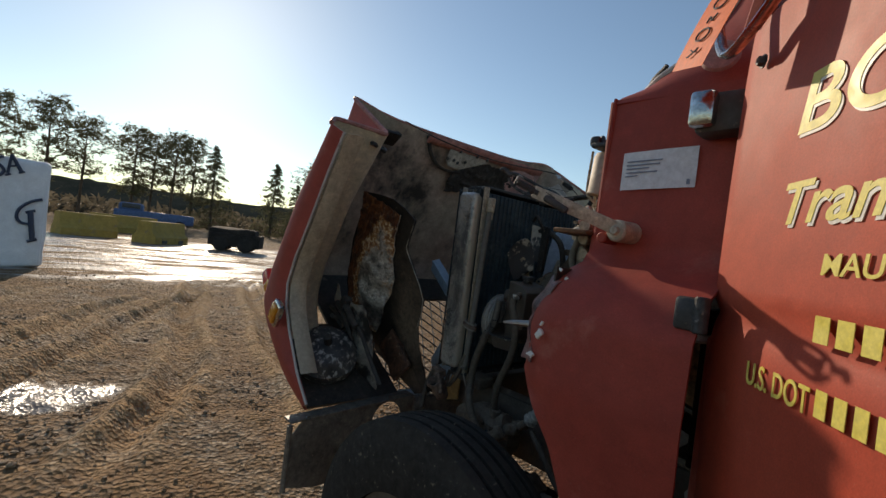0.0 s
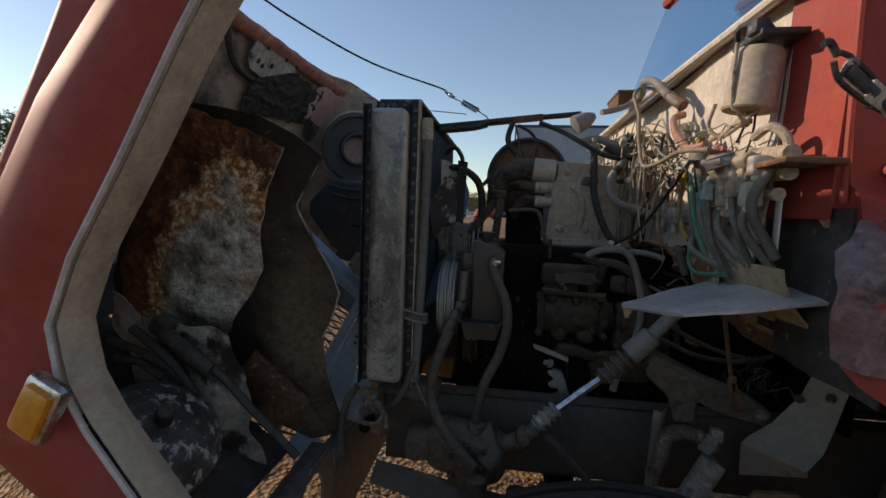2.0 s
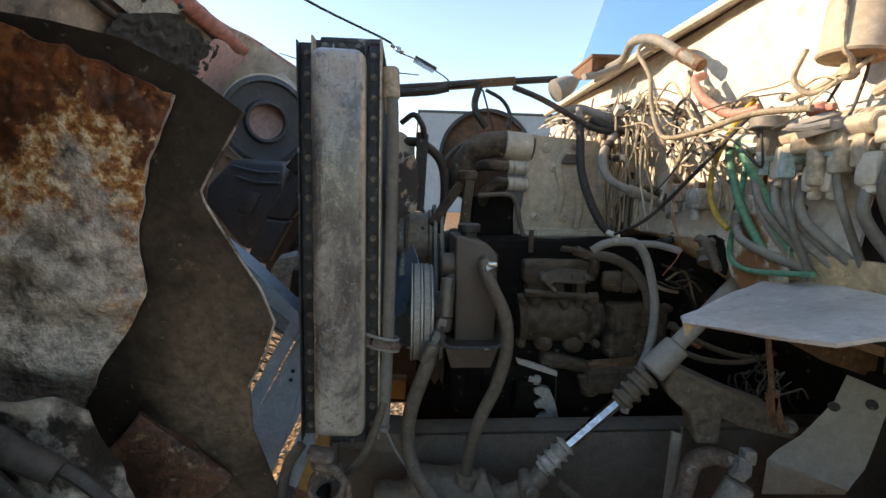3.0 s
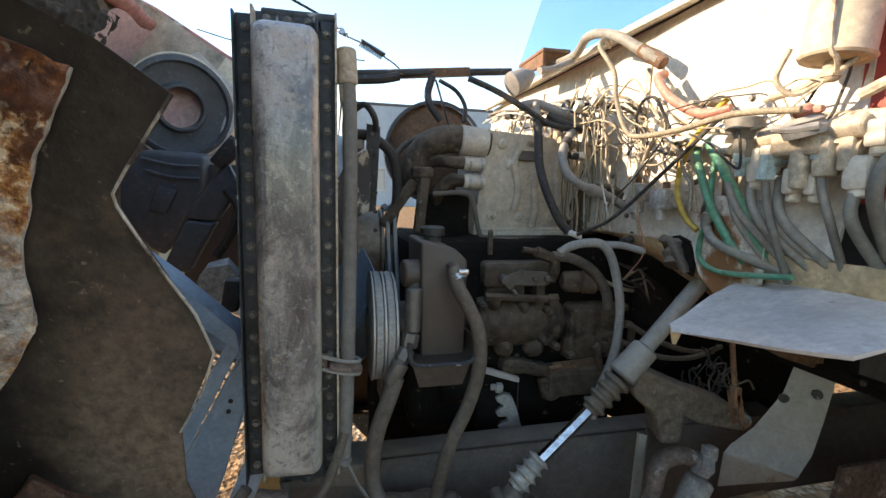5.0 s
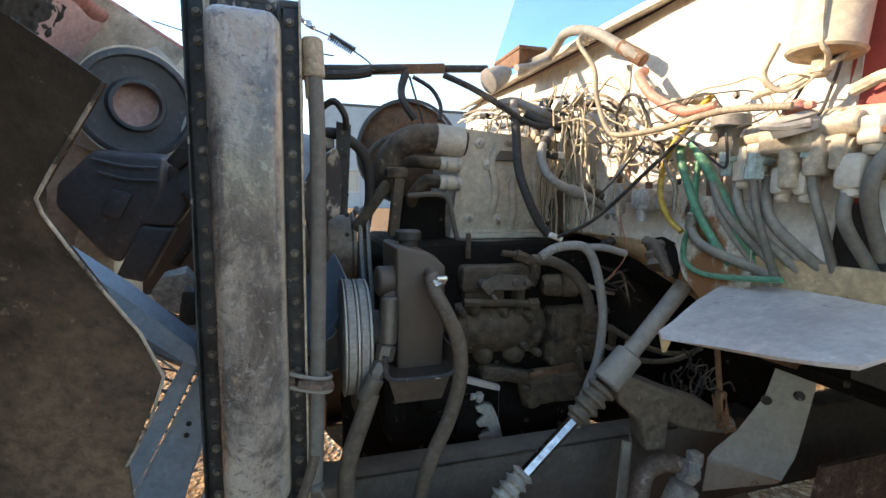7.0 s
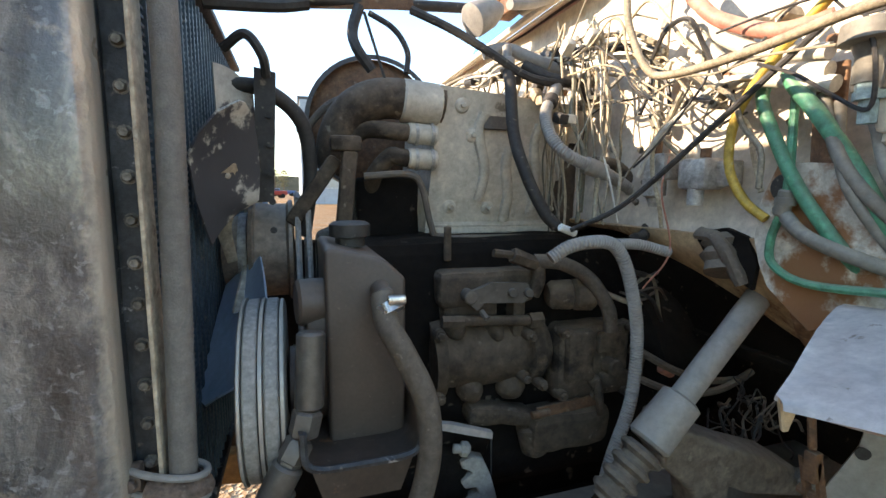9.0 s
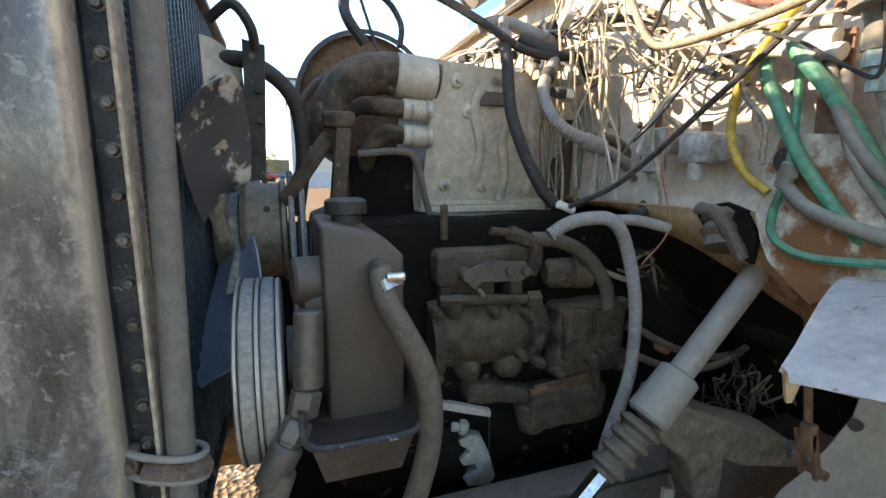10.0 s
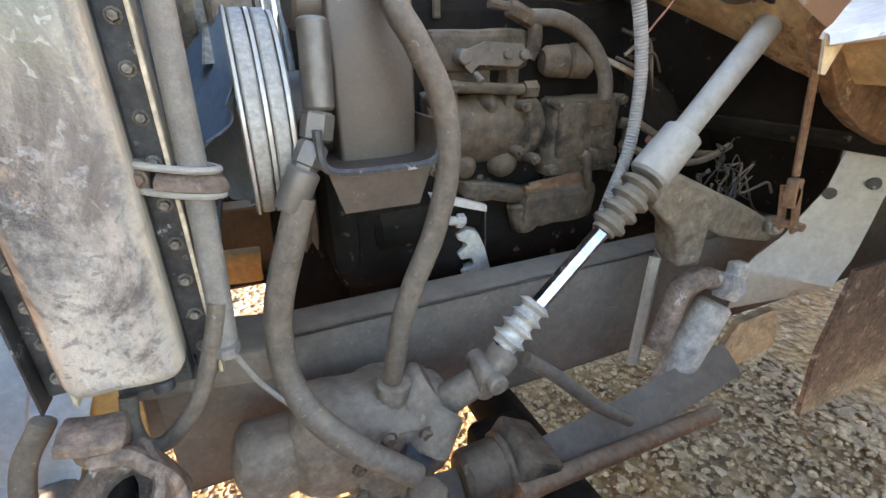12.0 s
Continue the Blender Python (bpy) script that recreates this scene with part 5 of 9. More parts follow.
part("upper_bracket", rough_up(join(box(hw(0.98, 1.92, 0.86), (0.02, 0.18, 0.1), 0.006, turned("Y", 58)), tube([hw(1.05, 1.62, 0.47), hw(0.98, 1.8, 0.62), hw(0.96, 1.86, 0.86), hw(1.0, 2.05, 0.93)], 0.012, 6)), 0.003, 15), LINER, hood, "hinge bracket and rib under the hood")

# grey inner panel round the lamp bowl, pressed and dented
part("lamp_housing", rough_up(sheet(lambda u, v: (-2.62 + 0.36 * u + 0.06 * v, 1.79 - 0.03 * math.sin(3 * u) + 0.05 * v, 1.24 - 0.10 * u - 0.36 * v), 48, 48, 0.004), 0.022, 11), LAMP_PANEL, hood, "dented grey lamp housing panel with grease", angle=60)
for pts in (((-2.60, 1.76, 1.12), (-2.50, 1.75, 1.10), (-2.42, 1.755, 1.06), (-2.36, 1.765, 0.99)), ((-2.52, 1.75, 1.16), (-2.44, 1.745, 1.11), (-2.38, 1.755, 1.04), (-2.335, 1.77, 0.95)), ((-2.58, 1.76, 1.075), (-2.50, 1.755, 1.065), (-2.44, 1.76, 1.03))):
    part("housing_rib", rough_up(tube(pts, 0.011, 8, flat=0.7), 0.004, 20), RUBBER_BLACK, hood, "greasy black rib")
# pressed channel, reinforcement plates and rivets under the hood's rear edge
# The groove's shadow is put into the channel's dark colour.
part("pressed_channel", join(tube([hw(1.03, 2.30, 0.985), hw(0.93, 2.36, 0.965), hw(0.86, 2.47, 0.962), hw(0.845, 2.62, 0.965), hw(0.86, 2.80, 0.965), hw(0.90, 3.0, 0.96)], 0.013, 10, 6, flat=0.5)), SOOT_SHADE, hood, "pressed channel under the hood, its shadow in the colour")
plate = part("hinge_plate", rough_up(slab([hw(1.025, 2.50, 0.972), hw(0.92, 2.49, 0.962), hw(0.885, 2.53, 0.962), hw(0.872, 2.64, 0.963), hw(0.93, 2.75, 0.965), hw(0.965, 2.84, 0.965), hw(1.025, 2.9, 0.972)], Vector(hw(0, 0, -0.005)) - Vector(hw(0, 0, 0))), 0.004, 12), CHALK, hood, "scuffed reinforcement plate with rivets")
for a_, y_ in ((0.93, 2.56), (0.94, 2.66), (1.0, 2.58), (1.0, 2.74), (0.92, 2.60), (1.0, 2.84)):
    part("rivet", lathe(hw(a_, y_, 0.958), Vector(hw(0, 0, -1)) - Vector(hw(0, 0, 0)), [(0, 0.012), (0.004, 0.010), (0.007, 0.004)], 12), FLANGE, plate)
part("edge_strip", rough_up(tube([hw(1.02, 2.30 + 0.135 * k, 0.968) for k in range(11)], 0.034, 10, 3, flat=0.35), 0.006, 14), RED_DULL, hood, "scraped red edge of the hood")


def burnt_fn(u, v):
    """Blistered black coating whose outline wanders."""
    y = 2.60 + 0.60 * v
    lo, hi = 0.705 + 0.05 * v, 0.86 + 0.105 * min(1.0, v * 2.6)
    a = lo + (hi - lo) * u
    a += 0.02 * noise.noise(Vector((a * 18, y * 18, 3)))
    y += 0.03 * noise.noise(Vector((a * 14, y * 14, 8)))
    curl = 0.016 * max(0.0, noise.noise(Vector((a * 26, y * 22, 5)))) + 0.006 * noise.noise(Vector((a * 60, y * 60, 5)))
    return hw(a, y, 0.958 - curl)


part("burnt_coating", sheet(burnt_fn, 30, 60, 0.0015), RUBBER_BLACK, hood, "black blistered coating peeling off", angle=60)
part("pink_patch", rough_up(sheet(lambda u, v: hw(0.79 + (0.20 + 0.03 * v) * u + 0.008 * math.sin(11 * v), 3.14 + 0.50 * v + 0.02 * math.sin(13 * u), 0.957), 14, 14, 0.0015), 0.003, 16), DUCT, hood, "faded pink paint left under the hood")

# grey structural member between hood and radiator
support = part("radiator_support", slab([(-2.30, 2.19, 1.43), (-2.164, 2.19, 1.318), (-2.046, 2.19, 1.203), (-2.040, 2.19, 1.165), (-2.065, 2.19, 1.178), (-2.127, 2.19, 1.230), (-2.30, 2.19, 1.375)], (0, 0.05, 0.012)), BLUESTEEL, truck, "light blue-grey steel support beside the radiator")
part("support_strip", bevelled(slab([(-2.066, 2.196, 1.176), (-2.041, 2.196, 1.163), (-2.150, 2.196, 0.945), (-2.205, 2.196, 0.85), (-2.22, 2.196, 0.90), (-2.160, 2.196, 1.003)], (0, 0.008, 0)), 0.002, 1), BLUESTEEL, support)
part("support_strip", bevelled(slab([(-2.040, 2.202, 1.146), (-2.030, 2.202, 1.05), (-2.080, 2.202, 0.88), (-2.13, 2.202, 0.74), (-2.22, 2.202, 0.74), (-2.20, 2.202, 0.84), (-2.150, 2.202, 0.932)], (0, 0.010, 0)), 0.002, 1), BLUESTEEL, support)
part("support_rib", tube([(-2.042, 2.199, 1.14), (-2.150, 2.199, 0.936), (-2.205, 2.199, 0.842)], 0.005, 8, flat=0.6), BLUESTEEL, support)
# Black discs painted on for the dark insides of two holes.
for x, z in ((-2.063, 1.046), (-2.068, 1.023)):
    part("support_hole_disc", lathe((x, 2.2015, z), (0, -1, 0), [(0, 0.0055), (0.001, 0.0055), (0.0012, 0.001)], 10), RUBBER_BLACK, support)


# ---- bumper, wheels, frame ----
def bumper_shape():
    """Plate with an oval hole near its end, made as a ring of quads round the hole and the rest."""
    x, t = -2.05, 0.008
    cy, cz, ry, rz = 1.812, 0.685, 0.082, 0.085
    y0, y1, z0, z1 = 1.34, 1.96, 0.46, 0.765
    n = 32
    inner, outer = [], []
    for k in range(n):
        w = 2 * math.pi * k / n
        inner.append((cy + ry * math.cos(w), cz + rz * math.sin(w)))
        c, s = math.cos(w), math.sin(w)
        f = min((y1 - cy if c > 0 else cy - y0) / max(abs(c), 1e-6), (z1 + 0.03 * (c > 0) - cz if s > 0 else cz - z0) / max(abs(s), 1e-6))
        outer.append((cy + f * c, cz + f * s))
    vs = [(x, y, z) for y, z in inner] + [(x, y, z) for y, z in outer] + [(x - t, y, z) for y, z in inner] + [(x - t, y, z) for y, z in outer]
    fs = []
    for k in range(n):
        j = (k + 1) % n
        fs += [(k, j, n + j, n + k), (2 * n + k, 3 * n + k, 3 * n + j, 2 * n + j), (k, 2 * n + k, 2 * n + j, j), (n + k, n + j, 3 * n + j, 3 * n + k)]
    lip = box((x - 0.03, (y0 + y1) / 2, z1 + 0.002), (0.07, y1 - y0, 0.01), 0.004, turned("X", 3))
    rest = box((x - 0.02, 2.6, 0.62), (0.05, 1.26, 0.3), 0.015)
    far = box((x - 0.01, 3.55, 0.615), (0.03, 0.6, 0.3), 0.012)
    end = tube([(x, y0, 0.475), (x, y0, 0.74)], 0.012, 8)
    return join((vs, fs), lip, rest, far, end)


part("bumper", bumper_shape(), BUMPER, truck, "dark grey steel bumper with an oval opening")


def wheel(cx, cy, cz, r, w, side):
    prof = [(-w / 2, r * 0.58), (-w / 2 - 0.004, r * 0.75), (-w / 2 + 0.006, r * 0.9), (-w / 2 + 0.02, r * 0.955)]
    ribs = 5
    for k in range(ribs):
        a, b = -w / 2 + 0.024 + (w - 0.048) * k / ribs, -w / 2 + 0.024 + (w - 0.048) * (k + 1) / ribs
        dome = lambda s: r - 0.012 * (2 * s / w) ** 2
        prof += [(a + 0.001, dome(a)), (b - 0.012, dome(b))]
        if k < ribs - 1:
            prof += [(b - 0.009, r - 0.018), (b - 0.001, r - 0.018)]
    prof += [(w / 2 - 0.02, r * 0.955), (w / 2 - 0.006, r * 0.9), (w / 2 + 0.004, r * 0.75), (w / 2, r * 0.58)]
    wh = part("wheel", lathe((cx, cy, cz), (0, 1, 0), [(-w / 2 + 0.02, r * 0.56), (-w / 2 + 0.02, r * 0.58), (-w / 2 + 0.04, r * 0.5), (0, r * 0.45), (0.02, 0.12)], 40), FRAME, truck, "grimy steel truck wheel with ribbed tyre")
    part("tyre", lathe((cx, cy, cz), (0, 1, 0), prof, 72, caps=False), TYRE, wh, "worn ribbed truck tyre")
    part("hub", lathe((cx, cy - w / 2 - 0.0, cz), (0, 1, 0), [(0, 0.07), (0.02, 0.085), (0.1, 0.085), (0.16, 0.1)], 24), FRAME, wh)
    for k in range(10):
        a = 2 * math.pi * k / 10
        o = part("lug_nut", LUG, None, wh)
        o.location = (cx + 0.15 * math.cos(a), cy - 0.06, cz + 0.15 * math.sin(a))


LUG = mesh_of("lug_nut", lathe((0, -0.03, 0), (0, 1, 0), [(0, 0.014), (0.03, 0.016)], 6), BOLT)
wheel(-1.33, 1.48, 0.5, 0.5, 0.25, 1)
wheel(-1.33, 3.70, 0.5, 0.5, 0.25, -1)
wheel(2.6, 1.66, 0.5, 0.5, 0.27, 1)
wheel(2.6, 3.54, 0.5, 0.5, 0.27, -1)

for y, s in ((2.2, 1), (3.0, -1)):
    part("frame_rail", join(box((0.675, y + 0.004 * s, 0.75), (5.25, 0.008, 0.25), 0.003), box((0.675, y + 0.04 * s, 0.871), (5.25, 0.08, 0.008), 0.003), box((0.675, y + 0.04 * s, 0.629), (5.25, 0.08, 0.008), 0.003)), FRAME, truck, "grimy steel frame rail")
part("rear_axle", join(rod((2.6, 1.72, 0.5), (2.6, 3.48, 0.5), 0.07, 14, 0.01), lathe((2.42, 2.6, 0.5), (1, 0, 0), [(0, 0.06), (0.06, 0.17), (0.18, 0.2), (0.3, 0.17), (0.36, 0.06)], 20)), ENGINE_DARK, truck, "rear drive axle")
part("crossmember", box((-1.98, 2.6, 0.80), (0.12, 0.78, 0.14), 0.02), FRAME, truck)
part("front_axle", join(rod((-1.33, 1.60, 0.5), (-1.33, 3.58, 0.5), 0.055, 12, 0.01), box((-1.40, 2.14, 0.54), (0.12, 0.1, 0.10), 0.02), box((-1.33, 3.2, 0.56), (0.12, 0.1, 0.12), 0.02)), ENGINE_DARK, truck, "front axle beam")
part("leaf_spring", join(*[tube([(-1.95 + 0.05 * k, 2.05, 0.66 - 0.012 * k), (-1.42, 2.05, 0.585 - 0.012 * k), (-0.89 - 0.05 * k, 2.05, 0.66 - 0.012 * k)], 0.036, 6, 8, flat=0.15) for k in range(4)]), FRAME, truck, "stack of leaf springs")
part("steering_arm", rough_up(join(rod((-1.62, 1.98, 0.72), (-1.60, 1.96, 0.45), 0.03, 12, 0.006), rod((-1.60, 1.96, 0.47), (-1.42, 1.80, 0.47), 0.02, 10)), 0.004, 14), ENGINE, truck, "drop arm of the steering gear")
part("spring_hanger", rough_up(join(box((-1.96, 2.02, 0.928), (0.058, 0.05, 0.014), 0.004, turned("Y", 10), cuts=3), box((-1.958, 2.03, 0.908), (0.046, 0.04, 0.03), 0.008, cuts=3)), 0.005, 26), RUST_PALE, truck, "crusted pale spring hanger pad")
part("spring_eye", rough_up(join(lathe((-1.937, 1.985, 0.885), (-0.1, -0.5, 0.85), [(-0.045, 0.001), (-0.045, 0.024), (-0.004, 0.03), (0.004, 0.036), (0.0, 0.043), (-0.012, 0.044), (-0.05, 0.036), (-0.09, 0.03)], 30, caps=False), tube([(-1.962, 2.0, 0.905), (-1.925, 1.995, 0.905), (-1.9, 1.985, 0.885), (-1.895, 1.985, 0.84)], 0.009, 8)), 0.009, 30), RUST_PALE, truck, "rust-crusted spring eye and shackle")
part("shackle_pin", rod((-1.955, 1.96, 0.845), (-1.955, 2.06, 0.845), 0.018, 14, 0.004), ENGINE_DARK, truck)
part("blue_strip", slab([(-2.028, 2.15, 0.93), (-1.985, 2.15, 0.92), (-2.07, 2.15, 0.70), (-2.12, 2.15, 0.72)], (0, 0.006, 0)), BLUESTEEL, truck, "blue-grey strip beside the spring hanger")
part("tan_plate", slab([(-2.0, 2.17, 0.905), (-1.955, 2.17, 0.895), (-1.958, 2.17, 0.83), (-1.965, 2.17, 0.76), (-2.03, 2.17, 0.74), (-2.06, 2.17, 0.76)], (0, 0.008, 0)), OCHRE, truck, "ochre plate behind the spring hanger")
part("side_hose", tube([(-2.01, 2.06, 0.93), (-2.04, 2.05, 0.88), (-2.05, 2.03, 0.80), (-2.04, 2.01, 0.72)], 0.012, 10), RUBBER, truck, "black hose beside the hanger")
part("front_crossmember", rough_up(box((-1.855, 2.14, 0.915), (0.20, 0.10, 0.05), 0.008, turned("Y", 6), cuts=3), 0.003, 14), FRAME, truck, "grimy radiator crossmember")

# ---- radiator ----
radiator = part("radiator", rough_up(box((-1.9225, 2.058, 1.372), (0.112, 0.066, 0.832), 0.024, segs=4, cuts=3), 0.0022, 16), TANK, truck, "radiator with scuffed black side tank")
bolt = mesh_of("header_bolt", hexbolt((0, 0, 0), (0, -1, 0), 0.0056, 0.007), BOLT)
for x in (-1.9925, -1.853):
    part("header_flange", join(box((x, 2.085, 1.376), (0.03, 0.008, 0.866), 0.002)), FLANGE, radiator, "header flange edged with bolts")
    part("flange_lip", rough_up(box((x + 0.0165, 2.070, 1.378), (0.004, 0.036, 0.874), 0.001, cuts=2), 0.0012, 30), TAN, radiator, "scraped angle iron edge")
    part("gasket_lip", rough_up(box((x - 0.0160, 2.073, 1.372), (0.003, 0.030, 0.87), 0.001, cuts=2), 0.0012, 30), FLANGE, radiator)
    for k in range(20):
        o = part("header_bolt", bolt, None, radiator)
        o.location = (x, 2.081, 0.965 + 0.0432 * k)
        o.rotation_euler = (0, 0.7 * k, 0)
part("top_strip", join(box((-1.92, 2.085, 1.803), (0.118, 0.008, 0.024), 0.002)), FLANGE, radiator)
for k in range(3):
    o = part("header_bolt", bolt, None, radiator)
    o.location = (-1.955 + 0.035 * k, 2.081, 1.803)
part("bottom_strip", box((-1.92, 2.085, 0.948), (0.118, 0.008, 0.02), 0.002), FLANGE, radiator)
part("drain_boss", rod((-1.895, 2.05, 0.952), (-1.895, 2.05, 0.938), 0.011, 10, 0.002), FLANGE, radiator)
core = part("core", box((-1.905, 2.56, 1.375), (0.10, 0.93, 0.84), 0.003), FINS, radiator, "finned radiator core")
tagged(part("fin_pack", join(*[box((-1.853, 2.56, 0.975 + 0.0095 * k), (0.008, 0.92, 0.0035)) for k in range(85)]), FINS, radiator), kind="stuff")
for k in range(30):
    part("fin_column", box((-1.8505, 2.13 + 0.03 * k, 1.375), (0.009, 0.006, 0.83)), FINS, radiator)
part("side_tank", box((-1.92, 3.06, 1.372), (0.112, 0.066, 0.85), 0.024, segs=3), TANK, radiator)
part("top_bar", box((-1.9, 2.56, 1.815), (0.13, 0.96, 0.014), 0.004), FLANGE, radiator)
part("lower_bar", box((-1.895, 2.56, 0.93), (0.10, 0.96, 0.02), 0.004), FLANGE, radiator)

# fan, shroud, pulleys
fan = part("cooling_fan", lathe((-1.79, 2.58, 1.345), (1, 0, 0), [(-0.05, 0.04), (-0.045, 0.07), (0.0, 0.075), (0.03, 0.06)], 24), PULLEY_BROWN, truck, "cooling fan with chalky worn blades")
for k in range(5):
    ang = radians(42 + 72 * k)

    def blade(u, v, ang=ang):
        tip = math.sqrt(max(0.0, 1 - max(0.0, (u - 0.7) / 0.31) ** 2))
        r, w = 0.07 + 0.30 * u, (v - 0.5) * (0.10 + 0.13 * u) * max(0.05, tip)
        tw = radians(42 - 12 * u)
        dx, dw = w * math.sin(tw), w * math.cos(tw)
        rad = Vector((0, -math.sin(ang), math.cos(ang)))
        tan = Vector((0, math.cos(ang), math.sin(ang)))
        return Vector((-1.80 + dx + 0.02 * math.sin(3 * v) * u, 2.58, 1.345)) + rad * r + tan * dw
    if k:
        part("blade", sheet(blade, 14, 8, 0.0035), BLUESTEEL, fan)


def near_blade(u, v):
    """The blade that stands up beside the core: a broad, cupped leaf with a rounded tip."""
    left = [(-1.824, 2.33, 1.385), (-1.836, 2.295, 1.455), (-1.838, 2.272, 1.520), (-1.822, 2.272, 1.552), (-1.800, 2.283, 1.582), (-1.772, 2.308, 1.604)]
    right = [(-1.790, 2.38, 1.435), (-1.756, 2.385, 1.455), (-1.752, 2.38, 1.500), (-1.753, 2.365, 1.548), (-1.757, 2.345, 1.588), (-1.766, 2.32, 1.604)]
    k = min(4.999, u * 5)
    i = int(k)
    p = Vector(left[i]).lerp(Vector(left[i + 1]), k - i).lerp(Vector(right[i]).lerp(Vector(right[i + 1]), k - i), v)
    p.x -= 0.012 * math.sin(math.pi * v) * math.sin(math.pi * min(1.0, u + 0.1))
    return p


part("blade", sheet(near_blade, 20, 10, 0.0035), BLADE, fan, "rubbed fan blade with flaking cream paint")
part("blade", sheet(lambda u, v: Vector((-1.815 + 0.058 * u - 0.004 * v, 2.42 + 0.04 * u, 1.50 - 0.03 * u + (0.182 - 0.005 * u) * v + 0.01 * math.sin(3.1 * u))), 8, 8, 0.0035), BLADE, fan, "flaking fan blade behind")
for k in range(5):
    ang = radians(42 + 72 * k)
    rad = Vector((0, -math.sin(ang), math.cos(ang)))
    c = Vector((-1.785, 2.58, 1.345))
    if k == 0:
        continue
    arm = part("spider_arm", slab([c + rad * 0.05 + Vector((0.012, 0.03, 0)), c + rad * 0.20 + Vector((0.02, 0.022, 0)), c + rad * 0.20 + Vector((-0.02, -0.022, 0)), c + rad * 0.05 + Vector((-0.012, -0.03, 0))], (0.004, -0.003, 0)), TAN, fan, "riveted fan arm")
    for f in (0.12, 0.15, 0.18):
        part("rivet", lathe(c + rad * f + Vector((0.004, -0.003, 0)), (0.6, -0.5, 0), [(0, 0.006), (0.003, 0.005), (0.004, 0.002)], 8), TAN, fan)
ARM = [(-1.812, 2.332, 1.486), (-1.782, 2.334, 1.512), (-1.780, 2.36, 1.494), (-1.790, 2.40, 1.451), (-1.806, 2.43, 1.403), (-1.800, 2.46, 1.341), (-1.815, 2.462, 1.337), (-1.825, 2.42, 1.401)]
part("spider_arm", slab(ARM, (-0.003, -0.004, 0)), TAN, fan, "riveted tan fan arm")
for f, w in ((0.1, 0.35), (0.1, 0.65), (0.32, 0.35), (0.32, 0.65), (0.5, 0.5), (0.65, 0.5)):
    p = Vector(ARM[0]).lerp(Vector(ARM[1]), w).lerp(Vector(ARM[7]).lerp(Vector(ARM[4]), w), f)
    part("rivet", lathe(p + Vector((-0.001, -0.004, 0)), (0.1, -1, 0.1), [(0, 0.0055), (0.003, 0.0045), (0.004, 0.002)], 8), TAN, fan)
part("clutch_hub", lathe((-1.81, 2.58, 1.345), (1, 0, 0), [(0, 0.05), (0.004, 0.078), (0.02, 0.08), (0.024, 0.06)], 30), ALU, fan, "bright fan clutch hub")
fp = part("fan_pulley", lathe((-1.785, 2.58, 1.345), (1, 0, 0), [(0, 0.075), (0.0, 0.102), (0.008, 0.106), (0.012, 0.098), (0.07, 0.098), (0.075, 0.106), (0.082, 0.106), (0.085, 0.09)], 40), PULLEY_BROWN, truck, "brown fan hub pulley")
for x in (-1.692, -1.672):
    part("drive_belt", join(tube([(x, 2.50, 1.45), (x, 2.47, 1.36), (x, 2.40, 1.2), (x, 2.42, 1.0)], 0.007, 6, 6, flat=0.7), tube([(x, 2.53, 1.45), (x, 2.60, 1.46), (x, 2.68, 1.40), (x, 2.66, 1.1)], 0.007, 6, 6)), BELT, truck, "worn drive belt")
part("crank_pulley", lathe((-1.72, 2.6, 0.98), (1, 0, 0), [(0, 0.12), (0.01, 0.14), (0.02, 0.125), (0.035, 0.14), (0.05, 0.125), (0.06, 0.14), (0.07, 0.1)], 36), FRAME, truck)
steering_pump = part("steering_pump", join(lathe((-1.715, 2.185, 1.207), (1, 0, 0), [(0, 0.03), (0.005, 0.05), (0.06, 0.052), (0.12, 0.045)], 24), rod((-1.70, 2.14, 1.33), (-1.62, 2.15, 1.33), 0.03, 16, 0.004), box((-1.665, 2.15, 1.27), (0.05, 0.06, 0.12), 0.012)), BROWN_TANK, truck, "power steering pump")
pulley = part("pulley", lathe((-1.768, 2.185, 1.207), (1, 0, 0), [(0, 0.05), (0.0, 0.116), (0.002, 0.121), (0.005, 0.121), (0.006, 0.108), (0.024, 0.108), (0.0245, 0.1195), (0.0285, 0.1195), (0.029, 0.108), (0.047, 0.108), (0.048, 0.117), (0.052, 0.117), (0.054, 0.112), (0.054, 0.04)], 56), PULLEY, steering_pump, "bare metal grooved pulley")
for x in (-1.762, -1.7385):
    part("drive_belt", lathe((x, 2.185, 1.207), (1, 0, 0), [(0.0, 0.104), (0.001, 0.117), (0.003, 0.119), (0.0145, 0.119), (0.0165, 0.117), (0.0175, 0.104)], 56, caps=False), BELT, steering_pump, "worn blue-grey drive belt")

# steering fluid reservoir in its tray
res = part("fluid_reservoir", bevelled(slab([(-1.664, 2.105, 1.142), (-1.568, 2.105, 1.142), (-1.5655, 2.105, 1.36), (-1.592, 2.105, 1.386), (-1.655, 2.105, 1.402), (-1.666, 2.105, 1.40)], (0, 0.17, 0)), 0.012, 4, 20), BROWN_TANK, truck, "brown dusty power steering reservoir")
part("cap", join(lathe((-1.626, 2.185, 1.395), (0, 0, 1), [(0, 0.02), (0.012, 0.02), (0.014, 0.028), (0.03, 0.028), (0.034, 0.022)], 20)), RUBBER_BLACK, res, "dark filler cap")
part("outlet", rod((-1.60, 2.12, 1.35), (-1.597, 2.078, 1.343), 0.013, 14, 0.002), BROWN_TANK, res)
